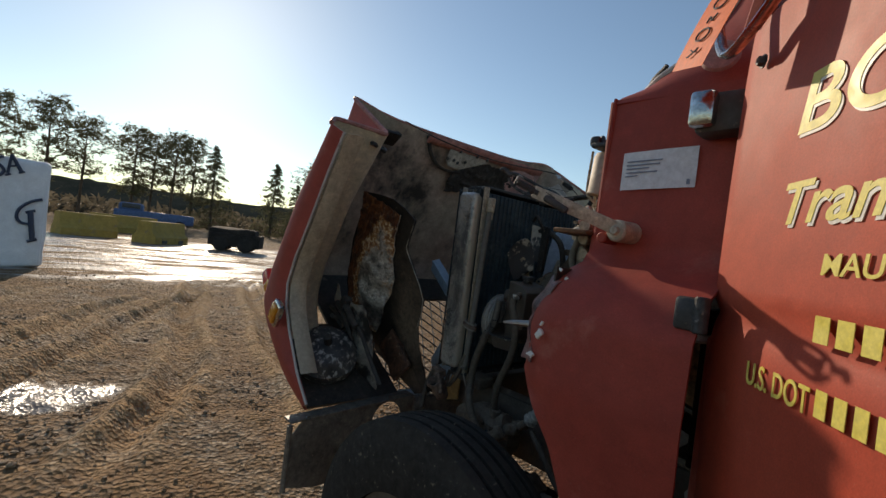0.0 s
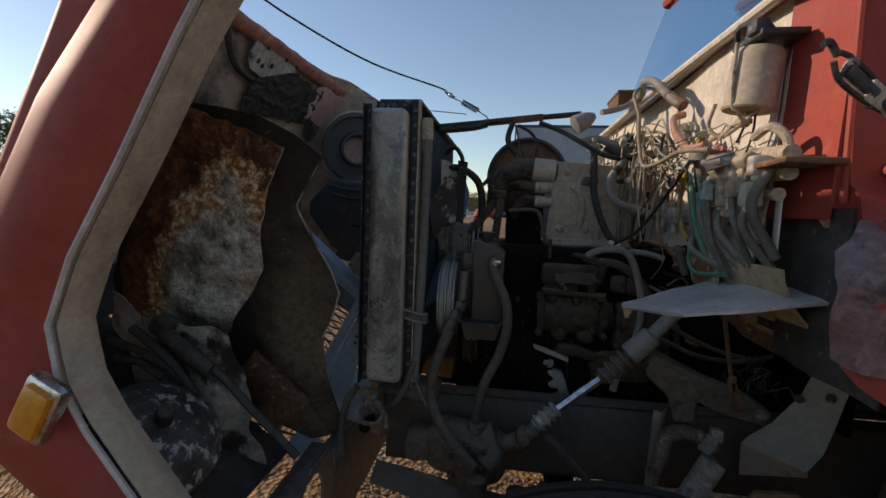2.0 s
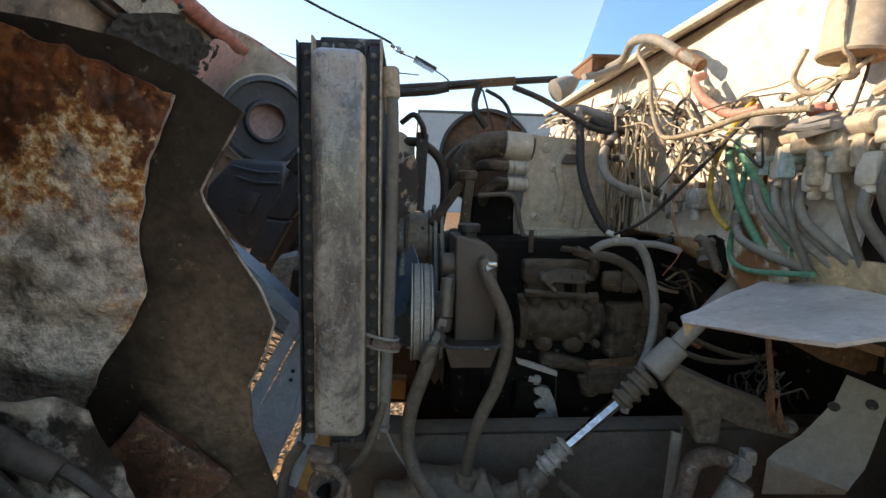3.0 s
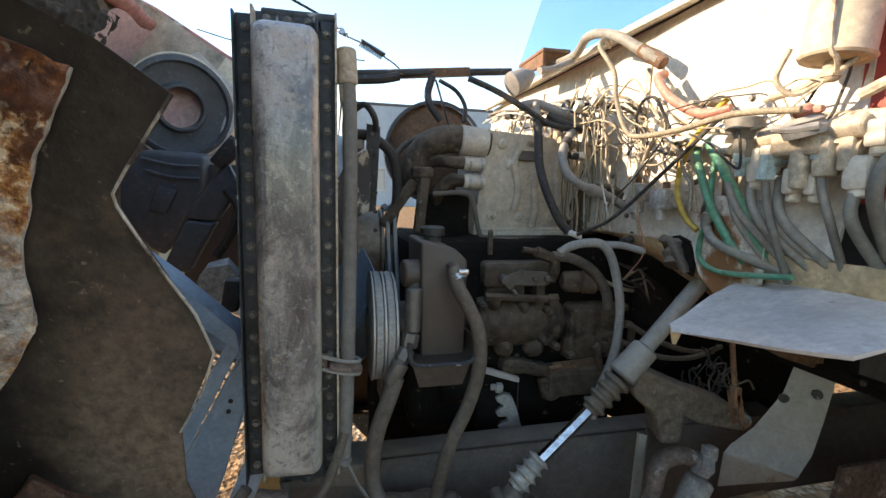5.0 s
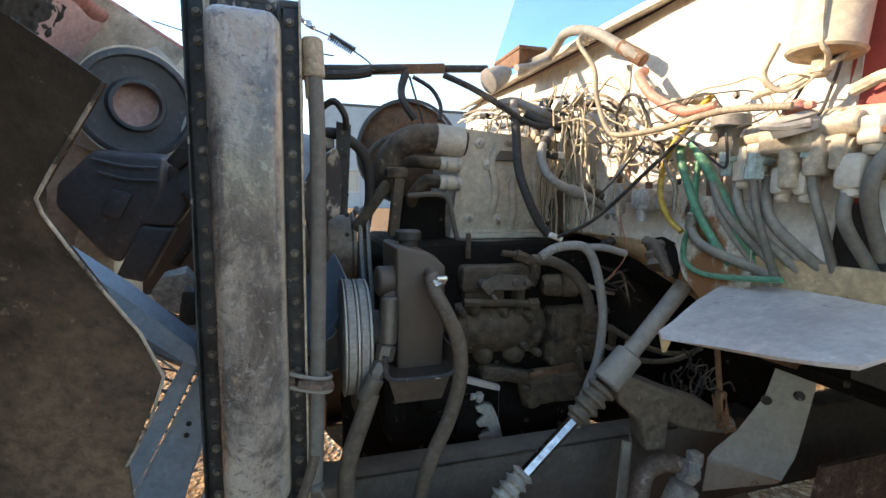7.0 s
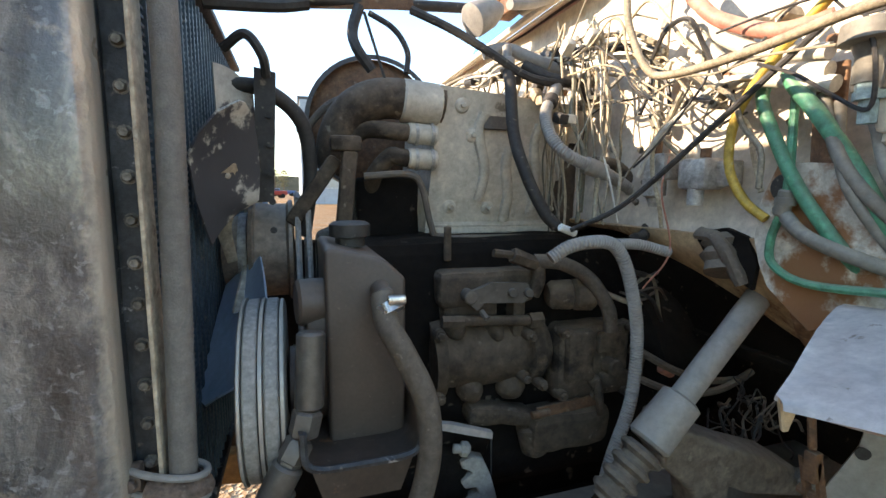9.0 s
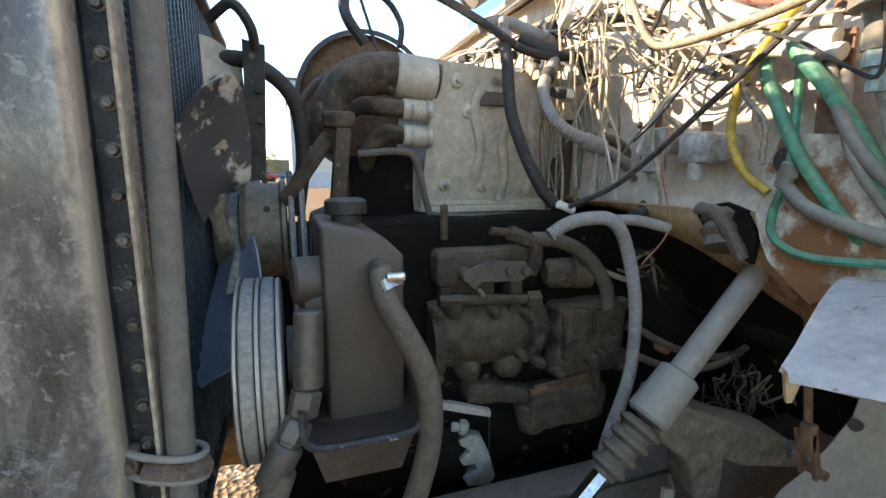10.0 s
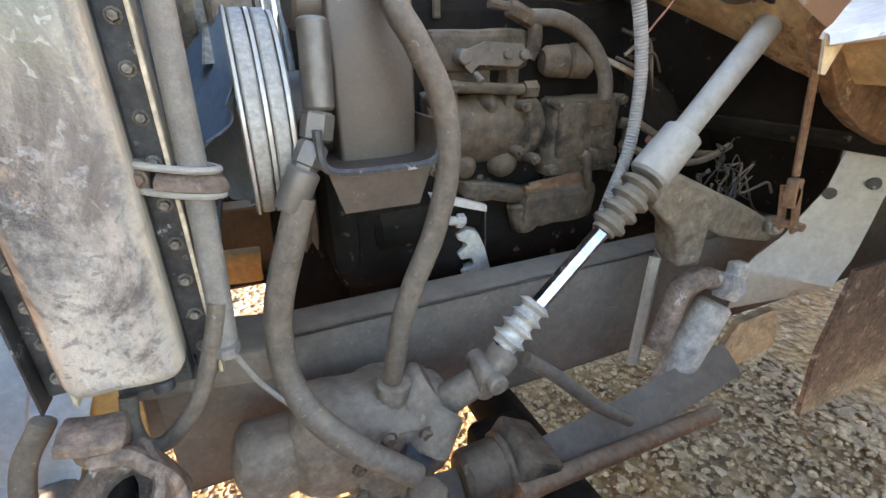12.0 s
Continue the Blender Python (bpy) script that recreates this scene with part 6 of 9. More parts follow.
part("hose_clamp", join(lathe((-1.596, 2.072, 1.338), (0.35, -0.45, -0.8), [(0, 0.0165), (0.013, 0.0165)], 20), box((-1.588, 2.058, 1.345), (0.022, 0.012, 0.011), 0.003)), STEEL_BRIGHT, res, "bright worm-drive hose clamp")
def tray_fn(u, v):
    """U-shaped strap under the reservoir."""
    w = math.pi * (1 - u)
    c, sn = math.cos(w), math.sin(w)
    k = 0.35
    x = -1.629 + 0.068 * math.copysign(abs(c) ** k, c)
    z = 1.205 - 0.048 * abs(sn) ** k
    return (x, 2.045 + 0.2 * v, z)


tray = part("reservoir_tray", sheet(tray_fn, 40, 3, 0.005), TRAY, truck, "brown steel strap under the reservoir")
part("strap_lip", tube([tray_fn(k / 30, 0) for k in range(31)], 0.0045, 6, 2), FLANGE, tray, "worn pale edge of the strap")
part("bracket_web", slab([(-1.69, 2.052, 1.158), (-1.568, 2.052, 1.158), (-1.585, 2.056, 1.108), (-1.675, 2.056, 1.108)], (0, 0.006, 0)), TRAY, tray)

# ---- hoses round the pump ----
part("return_hose", tube([(-1.60, 2.085, 1.345), (-1.598, 2.062, 1.315), (-1.582, 2.05, 1.283), (-1.556, 2.045, 1.222), (-1.552, 2.045, 1.148), (-1.571, 2.048, 1.069), (-1.60, 2.05, 1.003), (-1.619, 2.052, 0.947), (-1.630, 2.06, 0.877), (-1.632, 2.08, 0.83)], 0.0148, 14), RUBBER, truck, "thick dusty return hose")
ph = part("pressure_hose", tube([(-1.722, 2.055, 1.135), (-1.738, 2.05, 1.092), (-1.759, 2.05, 1.031), (-1.769, 2.05, 0.98), (-1.768, 2.045, 0.917), (-1.747, 2.02, 0.868), (-1.701, 1.995, 0.816), (-1.63, 1.985, 0.745)], 0.0165, 14), RUBBER, truck, "thick dusty pressure hose")
HF = Vector((-0.055, -0.01, -0.10)).normalized()
part("hose_fitting", join(rod((-1.684, 2.078, 1.31), (-1.689, 2.068, 1.222), 0.0165, 16, 0.003), lathe((-1.690, 2.068, 1.221), Vector((-0.25, -0.1, -1)), [(0, 0.014), (0.003, 0.0175), (0.028, 0.0175), (0.031, 0.014)], 6), lathe((-1.699, 2.062, 1.190), HF, [(0, 0.013), (0.004, 0.0165), (0.024, 0.0165), (0.026, 0.014), (0.032, 0.014)], 6),
                          lathe((-1.713, 2.058, 1.164), HF, [(0, 0.0145), (0.003, 0.018), (0.045, 0.0175), (0.049, 0.015)], 18)), FITTING, ph, "dark steel swivel fitting")
oh = part("overflow_hose", tube([(-1.815, 2.085, 1.72), (-1.811, 2.072, 1.6), (-1.813, 2.064, 1.4), (-1.818, 2.058, 1.17), (-1.822, 2.055, 1.058), (-1.827, 2.053, 0.965)], 0.0135, 14), WOVEN, truck, "grey woven overflow hose")
part("tee_fitting", join(rod((-1.818, 2.09, 1.765), (-1.815, 2.085, 1.70), 0.019, 14, 0.003), rod((-1.816, 2.087, 1.70), (-1.814, 2.083, 1.665), 0.0155, 14, 0.002), lathe((-1.816, 2.086, 1.702), (0, 0, 1), [(0, 0.019), (0.007, 0.019)], 16)), TAN, oh, "tan moulded end fitting")
LOOP = [(-1.866, 2.060, 1.172), (-1.850, 2.050, 1.170), (-1.826, 2.0435, 1.166), (-1.804, 2.044, 1.163), (-1.795, 2.057, 1.161), (-1.804, 2.073, 1.162), (-1.84, 2.082, 1.17)]
for dz in (0.0125, -0.0125):
    part("hose_band", tube([(x, y, z + dz) for x, y, z in LOOP], 0.0038, 8, 6), LOOM, oh, "grey steel clamp band on the hose")
part("band_bolt", join(box((-1.866, 2.066, 1.172), (0.018, 0.016, 0.034), 0.004), hexbolt((-1.866, 2.057, 1.172), (0, -1, 0), 0.007, 0.008)), RUST_PALE, oh, "rusty clamp bolt")
part("rust_pad", tube([(x, y + 0.001, z) for x, y, z in LOOP[1:6]], 0.0105, 8, 6, flat=0.45), RUST_PALE, oh, "rusty pad between the bands")
part("lower_hose", tube([(-1.824, 2.048, 1.033), (-1.834, 2.045, 0.999), (-1.854, 2.045, 0.943), (-1.874, 2.045, 0.905), (-1.909, 2.05, 0.867), (-1.933, 2.055, 0.866), (-1.941, 2.065, 0.892), (-1.938, 2.075, 0.925)], 0.0098, 10), RUBBER, oh)
part("hose_tie", join(lathe((-1.8275, 2.05, 0.968), (0, 0, 1), [(0, 0.015), (0.004, 0.0165), (0.012, 0.0165)], 14), box((-1.824, 2.036, 0.974), (0.016, 0.012, 0.012), 0.003), tube([(-1.82, 2.036, 0.975), (-1.80, 2.032, 0.93), (-1.772, 2.031, 0.885)], 0.0032, 6)), WOVEN, oh)
part("loop_hose", tube([(-1.80, 2.40, 1.70), (-1.765, 2.38, 1.72), (-1.74, 2.38, 1.69), (-1.735, 2.4, 1.66)], 0.008, 8), RUBBER_BLACK, truck)
part("upper_radiator_hose", tube([(-1.80, 2.45, 1.655), (-1.74, 2.46, 1.65), (-1.68, 2.48, 1.60), (-1.665, 2.50, 1.5), (-1.68, 2.52, 1.38)], 0.014, 12), RUBBER_BLACK, truck, "black coolant hose")

# ---- engine ----
rnd = random.Random(3)
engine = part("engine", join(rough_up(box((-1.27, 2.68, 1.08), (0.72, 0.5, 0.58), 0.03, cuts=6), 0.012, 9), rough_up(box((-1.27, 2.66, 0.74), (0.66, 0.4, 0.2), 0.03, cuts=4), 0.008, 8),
                             rough_up(box((-1.62, 2.6, 1.12), (0.06, 0.46, 0.5), 0.02, cuts=3), 0.006, 9)), ENGINE_DARK, truck, "dusty oil-stained diesel engine, its block near-black with shade")
def cover_shape():
    vs = [(-1.412, 2.565, 1.385), (-1.396, 2.497, 1.692), (-1.03, 2.50, 1.668), (-1.0, 2.57, 1.385)]
    front = slab(vs, (0, 0.3, 0))
    return front


vc = part("valve_cover", cover_shape(), COVER, engine, "grey painted ribbed valve cover with bolts")
bm_pts = [(-1.345, 0.90), (-1.315, 0.70), (-1.357, 0.17), (-1.262, 0.16), (-1.10, 0.16), (-1.11, 0.86), (-1.05, 0.55)]
for x, f in bm_pts:
    y, z = 2.565 - 0.068 * f, 1.385 + 0.3 * f
    part("cover_bolt", join(lathe((x, y + 0.003, z), (0, -1, -0.22), [(0, 0.018), (0.006, 0.015), (0.008, 0.011)], 16), hexbolt((x, y - 0.003, z), (0, -1, -0.22), 0.0065, 0.008 if f > 0.3 else 0.022)), COVER, vc)
for x0, f0, f1, r in ((-1.285, 0.22, 0.86, 0.016), (-1.215, 0.05, 0.62, 0.017), (-1.145, 0.10, 0.80, 0.016), (-1.075, 0.08, 0.75, 0.015)):
    part("cover_rib", tube([(x0 + 0.02 * (f0 + (f1 - f0) * k / 6) * math.sin(k), 2.570 - 0.068 * (f0 + (f1 - f0) * k / 6), 1.385 + 0.3 * (f0 + (f1 - f0) * k / 6)) for k in range(7)], r, 10, 4, flat=0.8), COVER, vc, "pressed rib of the cover")
part("cover_rib", tube([(-1.40, 2.568, 1.392), (-1.2, 2.568, 1.390), (-1.02, 2.568, 1.392)], 0.010, 8), COVER, vc)
part("name_plate", box((-1.262, 2.509, 1.625), (0.062, 0.006, 0.038), 0.012, turned("X", -12), segs=3), FITTING, vc)
part("cover_flange", rough_up(box((-1.205, 2.60, 1.378), (0.42, 0.09, 0.016), 0.004, cuts=2), 0.002, 20), COVER, vc)
part("rear_casting", rough_up(box((-1.03, 2.62, 1.50), (0.13, 0.2, 0.26), 0.03, cuts=4), 0.008, 14), ENGINE, engine)
ip = part("intake_elbow", tube([(-1.385, 2.53, 1.655), (-1.45, 2.53, 1.662), (-1.52, 2.535, 1.662), (-1.575, 2.545, 1.635), (-1.605, 2.56, 1.58), (-1.61, 2.58, 1.52)], 0.042, 18), ENGINE, engine, "brown cast intake elbow")
part("sleeve", rod((-1.39, 2.53, 1.655), (-1.475, 2.53, 1.662), 0.045, 20, 0.004), COVER, ip, "grey sleeve")
for z, xl, yl in ((1.59, -1.585, 2.53), (1.537, -1.53, 2.52)):
    p = part("coolant_pipe", tube([(-1.40, 2.52, z), (-1.48, 2.515, z + 0.004), (xl + 0.03, yl, z + 0.006), (xl, yl + 0.02, z - 0.03), (xl - 0.01, yl + 0.06, z - 0.08)], 0.0185, 14), ENGINE, engine, "brown coolant pipe")
    part("sleeve", rod((-1.40, 2.52, z), (-1.465, 2.516, z + 0.003), 0.0225, 16, 0.003), COVER, p, "grey hose sleeve with clamps")
    for x in (-1.415, -1.45):
        part("hose_clamp", lathe((x, 2.518, z + 0.001), (1, 0, 0), [(0, 0.0245), (0.007, 0.0245)], 18), ALU, p)
part("fuel_line", tube([(-1.56, 2.50, 1.50), (-1.47, 2.49, 1.505), (-1.44, 2.49, 1.48), (-1.42, 2.49, 1.40), (-1.40, 2.49, 1.372), (-1.30, 2.49, 1.368), (-1.12, 2.49, 1.365)], 0.0075, 8), FRAME, engine, "curved steel line under the cover")
part("cylinder_block_face", rough_up(box((-1.50, 2.60, 1.40), (0.14, 0.1, 0.2), 0.01, cuts=2), 0.004, 12), ENGINE_DARK, engine)
part("bracket_arm", join(box((-1.60, 2.46, 1.47), (0.03, 0.03, 0.16), 0.008, turned("Y", 6)), box((-1.60, 2.46, 1.56), (0.06, 0.04, 0.03), 0.008), box((-1.66, 2.5, 1.47), (0.03, 0.03, 0.16), 0.008, turned("Y", 35))), ENGINE, engine, "cast bracket arm")
# injection pump: a cluster of castings
pump = part("injection_pump", rough_up(lathe((-1.44, 2.45, 1.12), (1, 0, 0), [(0, 0.05), (0.0, 0.085), (0.022, 0.088), (0.026, 0.066), (0.05, 0.07), (0.12, 0.073), (0.2, 0.07), (0.215, 0.066), (0.22, 0.08), (0.245, 0.08), (0.25, 0.065), (0.27, 0.06)], 32), 0.004, 20), ENGINE, engine, "dusty injection pump with levers and fittings")
part("governor_housing", rough_up(join(box((-1.07, 2.45, 1.095), (0.19, 0.15, 0.17), 0.018, cuts=4), box((-1.115, 2.372, 1.115), (0.07, 0.03, 0.12), 0.012, cuts=2), box((-1.04, 2.37, 1.14), (0.06, 0.02, 0.05), 0.012), box((-1.02, 2.375, 1.05), (0.08, 0.02, 0.04), 0.01)), 0.004, 24), ENGINE, pump, "square cast governor housing")
part("upper_body", rough_up(join(box((-1.325, 2.46, 1.275), (0.21, 0.15, 0.075), 0.014, cuts=4), box((-1.36, 2.45, 1.225), (0.12, 0.1, 0.05), 0.01), box((-1.25, 2.44, 1.21), (0.03, 0.09, 0.10), 0.008)), 0.004, 22), ENGINE, pump, "cast pump head")
part("stop_lever", rough_up(join(slab([(-1.38, 2.365, 1.272), (-1.33, 2.365, 1.29), (-1.25, 2.365, 1.285), (-1.235, 2.365, 1.26), (-1.26, 2.365, 1.245), (-1.345, 2.365, 1.25), (-1.36, 2.365, 1.235), (-1.372, 2.365, 1.245)], (0, 0.012, 0)), rod((-1.285, 2.38, 1.268), (-1.285, 2.355, 1.268), 0.010, 12, 0.002), rod((-1.25, 2.38, 1.266), (-1.25, 2.355, 1.266), 0.010, 12, 0.002), rod((-1.376, 2.40, 1.265), (-1.376, 2.355, 1.265), 0.014, 12, 0.003), rod((-1.352, 2.365, 1.235), (-1.345, 2.35, 1.222), 0.006, 8)), 0.0015, 40), FRAME, pump, "bolted stop lever")
part("lever_stud", rough_up(join(tube([(-1.235, 2.37, 1.26), (-1.225, 2.365, 1.29), (-1.225, 2.37, 1.32)], 0.014, 10), rod((-1.29, 2.36, 1.345), (-1.235, 2.365, 1.325), 0.016, 6, 0.002), rod((-1.33, 2.36, 1.352), (-1.29, 2.36, 1.345), 0.008, 8)), 0.002, 30), ENGINE, pump)
part("solenoid", rough_up(lathe((-1.19, 2.39, 1.252), (1, -0.25, 0), [(0, 0.022), (0.01, 0.03), (0.05, 0.032), (0.055, 0.026), (0.06, 0.034), (0.095, 0.034), (0.105, 0.024)], 22), 0.002, 30), ENGINE, pump, "round fuel solenoid")
part("fuel_pipe", join(rod((-1.43, 2.38, 1.215), (-1.385, 2.38, 1.212), 0.013, 6), rod((-1.40, 2.385, 1.213), (-1.22, 2.385, 1.20), 0.011, 12), rod((-1.235, 2.385, 1.20), (-1.205, 2.385, 1.20), 0.018, 6)), ENGINE, pump)
part("fuel_hose", tube([(-1.235, 2.37, 1.33), (-1.18, 2.35, 1.325), (-1.12, 2.34, 1.29), (-1.08, 2.33, 1.23), (-1.07, 2.33, 1.18)], 0.015, 12), RUBBER, pump, "dusty fuel hose")
for x, z, s in ((-1.355, 1.055, 1.0), (-1.26, 1.05, 1.1), (-1.30, 1.18, 0.7), (-1.39, 1.19, 0.8)):
    part("cast_lobe", rough_up(lathe((x, 2.42, z), (0, -1, -0.3), [(0, 0.03 * s), (0.02, 0.026 * s), (0.035, 0.014 * s), (0.038, 0.004)], 16), 0.003, 25), ENGINE, pump)
for x, z in ((-1.235, 1.17), (-1.205, 1.06), (-1.245, 1.08), (-1.155, 1.17), (-1.155, 1.03), (-0.985, 1.17), (-0.99, 1.02), (-1.435, 1.19), (-1.435, 1.06), (-1.07, 1.02)):
    part("pump_bolt", join(rod((x, 2.40, z), (x, 2.366, z), 0.012, 12, 0.002), hexbolt((x, 2.366, z), (0, -1, 0), 0.008, 0.009)), ENGINE, pump)
part("boss", rough_up(join(rod((-1.035, 2.38, 1.085), (-1.035, 2.345, 1.085), 0.02, 14, 0.004), rod((-1.075, 2.38, 1.055), (-1.075, 2.355, 1.05), 0.014, 12, 0.003), tube([(-1.075, 2.36, 1.06), (-1.07, 2.355, 1.02), (-1.06, 2.36, 0.98)], 0.009, 8), tube([(-0.985, 2.37, 1.12), (-0.965, 2.36, 1.11), (-0.96, 2.37, 1.05)], 0.012, 10)), 0.002, 30), ENGINE, pump)
part("bare_strap", rough_up(join(slab([(-1.215, 2.37, 1.008), (-1.06, 2.37, 1.02), (-1.055, 2.37, 0.995), (-1.215, 2.37, 0.985)], (0, 0.006, 0)), rod((-1.23, 2.365, 0.997), (-1.19, 2.365, 1.0), 0.008, 8)), 0.002, 20), RUST_PLAIN, pump, "rusty strap under the pump")
part("lower_casting", rough_up(join(box((-1.13, 2.42, 0.945), (0.20, 0.12, 0.09), 0.02, cuts=4), box((-1.29, 2.44, 0.99), (0.16, 0.12, 0.04), 0.012, turned("Y", 12), cuts=3), rod((-1.22, 2.40, 0.96), (-1.20, 2.40, 0.89), 0.03, 16, 0.006)), 0.006, 18), ENGINE, pump, "dust-coated lower casting")
for k in range(7):
    a = Vector((rnd.uniform(-1.10, -0.98), 2.35, rnd.uniform(1.18, 1.32)))
    part("harness_wire", tube([a, a + Vector((0.05, -0.01, rnd.uniform(-0.05, 0.03))), a + Vector((0.11, 0.02, rnd.uniform(-0.09, 0.0)))], rnd.choice((0.003, 0.004, 0.006)), 6), rnd.choice((WIRE_TAN, RUBBER, RED_HOSE, WIRE_BLACK)), pump)
part("dip_tube", rod((-1.405, 2.42, 1.33), (-1.405, 2.42, 1.40), 0.008, 8, 0.002), ENGINE, engine)
part("starter", join(rough_up(rod((-1.55, 2.47, 0.93), (-1.30, 2.47, 0.93), 0.06, 22, 0.012), 0.004, 14)), ENGINE_DARK, engine, "starter motor")
part("white_clip", rough_up(join(bevelled(slab([(-1.369, 2.36, 0.930), (-1.343, 2.36, 0.920), (-1.326, 2.36, 0.881), (-1.310, 2.36, 0.822), (-1.324, 2.36, 0.805), (-1.374, 2.36, 0.814), (-1.384, 2.36, 0.834), (-1.352, 2.36, 0.844), (-1.356, 2.36, 0.860), (-1.384, 2.36, 0.861), (-1.392, 2.36, 0.878), (-1.367, 2.36, 0.894), (-1.390, 2.36, 0.908), (-1.395, 2.36, 0.924)], (0.004, 0.03, 0)), 0.004, 2),
                                  rod((-1.41, 2.365, 0.955), (-1.375, 2.355, 0.952), 0.010, 10, 0.002), rod((-1.395, 2.36, 0.954), (-1.380, 2.356, 0.952), 0.016, 8, 0.002)), 0.0015, 30), PALE_CLIP, engine, "pale metal clamp bracket")
# Added near-black plate that closes the shaded gap below the engine's front.
part("low_front_backing", rough_up(box((-1.60, 2.53, 0.78), (0.29, 0.05, 0.46), 0.02, cuts=4), 0.006, 10), ENGINE_DARK, engine, "near-black plate added low on the engine's front")
part("far_cross_strut", rough_up(box((-1.90, 2.75, 0.775), (0.24, 0.04, 0.085), 0.006, turned("Y", 4), cuts=3), 0.004, 12), OCHRE, truck, "ochre-brown cross strut below the radiator")
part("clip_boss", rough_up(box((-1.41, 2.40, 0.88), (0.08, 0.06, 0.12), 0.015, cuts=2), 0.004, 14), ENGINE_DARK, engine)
part("white_strip", rough_up(slab([(-1.452, 2.36, 1.018), (-1.407, 2.36, 1.006), (-1.324, 2.36, 0.976), (-1.324, 2.36, 0.962), (-1.376, 2.36, 0.979), (-1.445, 2.36, 1.003)], (0, 0.012, 0.002)), 0.001, 30), SHEET, engine, "pale metal strip")
part("strip_stay", join(rod((-1.326, 2.362, 0.97), (-1.324, 2.362, 0.84), 0.0015, 5)), FLANGE, engine)
part("exhaust_manifold", rough_up(rod((-1.45, 2.95, 1.45), (-0.98, 2.95, 1.45), 0.07, 16, 0.01), 0.01, 10), RUST_PLAIN, engine)
ac = part("air_canister", join(lathe((-1.49, 2.82, 1.65), (0.1, 1, 0), [(0, 0.03), (0.0, 0.12), (0.012, 0.15), (0.02, 0.172), (0.035, 0.178), (0.05, 0.172), (0.055, 0.16), (0.3, 0.16)], 44)), RUST_PLAIN, truck, "round brown air canister behind the engine")
part("rim_band", lathe((-1.487, 2.815, 1.65), (0.1, 1, 0), [(0.0, 0.168), (0.0, 0.18), (0.03, 0.184), (0.03, 0.176)], 44, caps=False), DARKMETAL, ac, "dark rim band")

# loom, wires and joints over the engine
lm = part("wiring_loom", tube([(-1.312, 2.18, 1.365), (-1.285, 2.175, 1.382), (-1.25, 2.17, 1.39), (-1.205, 2.17, 1.386), (-1.175, 2.17, 1.35), (-1.15, 2.17, 1.27), (-1.142, 2.17, 1.2), (-1.158, 2.16, 1.11), (-1.2, 2.15, 1.02), (-1.215, 2.15, 0.95)], 0.0115, 10, 6, ring=0.0016, pitch=0.0046), LOOM, truck, "grey corrugated wiring loom")
part("loom_branch", tube([(-1.19, 2.175, 1.385), (-1.14, 2.18, 1.382), (-1.085, 2.17, 1.368)], 0.0095, 10, 6, ring=0.0014, pitch=0.0046), LOOM, lm)
part("coolant_loop", tube([(-1.262, 2.46, 1.745), (-1.262, 2.44, 1.68), (-1.262, 2.42, 1.586), (-1.245, 2.39, 1.50), (-1.215, 2.37, 1.43), (-1.19, 2.36, 1.40)], 0.0125, 10), RUBBER_BLACK, truck, "black hose over the valve cover")
part("hose_cap", join(rod((-1.262, 2.46, 1.742), (-1.262, 2.462, 1.775), 0.010, 10, 0.003), rod((-1.262, 2.458, 1.72), (-1.262, 2.46, 1.748), 0.0165, 12, 0.003)), LOOM, truck, "pale plug in the hose end")
hh = part("heater_hose", tube([(-1.126, 2.47, 1.725), (-1.17, 2.42, 1.68), (-1.215, 2.377, 1.625), (-1.225, 2.335, 1.575), (-1.205, 2.31, 1.54), (-1.143, 2.31, 1.516), (-1.08, 2.325, 1.495), (-1.03, 2.33, 1.465), (-1.005, 2.32, 1.40)], 0.0125, 10, 6, ring=0.0016, pitch=0.005), LOOM, truck, "grey corrugated heater hose with taped joints")
part("tape_joint", rod((-1.165, 2.312, 1.523), (-1.115, 2.315, 1.508), 0.0165, 12, 0.003), LOOM, hh)
part("tape_joint", rod((-1.185, 2.405, 1.662), (-1.20, 2.392, 1.645), 0.0155, 12, 0.003), RUBBER_BLACK, hh)
part("loom_branch", tube([(-1.13, 2.33, 1.53), (-1.075, 2.335, 1.525), (-1.035, 2.335, 1.49), (-1.02, 2.325, 1.42)], 0.011, 10), RUBBER, hh, "brown branch of the loom")
part("loom_tail", tube([(-1.03, 2.33, 1.47), (-1.03, 2.29, 1.42), (-1.06, 2.26, 1.39), (-1.10, 2.24, 1.385)], 0.011, 10, 6, ring=0.0014, pitch=0.005), RUBBER_BLACK, hh)
part("trunk_loom", tube([(-1.30, 2.50, 1.765), (-1.25, 2.49, 1.775), (-1.20, 2.47, 1.755), (-1.15, 2.46, 1.735), (-1.11, 2.47, 1.72), (-1.07, 2.50, 1.715)], 0.014, 10), LOOM, truck, "taped grey wiring trunk behind the cover")
part("trunk_loom", tube([(-1.22, 2.47, 1.74), (-1.17, 2.44, 1.71), (-1.12, 2.42, 1.70), (-1.08, 2.42, 1.67)], 0.012, 10), RUBBER_BLACK, truck, "black taped wiring trunk")

POST = [(-1.756, 2.42, 1.68), (-1.721, 2.42, 1.673), (-1.732, 2.42, 1.45), (-1.76, 2.42, 1.45)]
part("shroud_post", join(slab(POST, (0.0, 0.02, 0.0)), *[rod((POST[0][0] + 0.022, 2.42, 1.40 + 0.05 * k), (POST[0][0] + 0.022, 2.412, 1.40 + 0.05 * k), 0.006, 8) for k in range(5)]), RUBBER_BLACK, truck, "black fan shroud post")

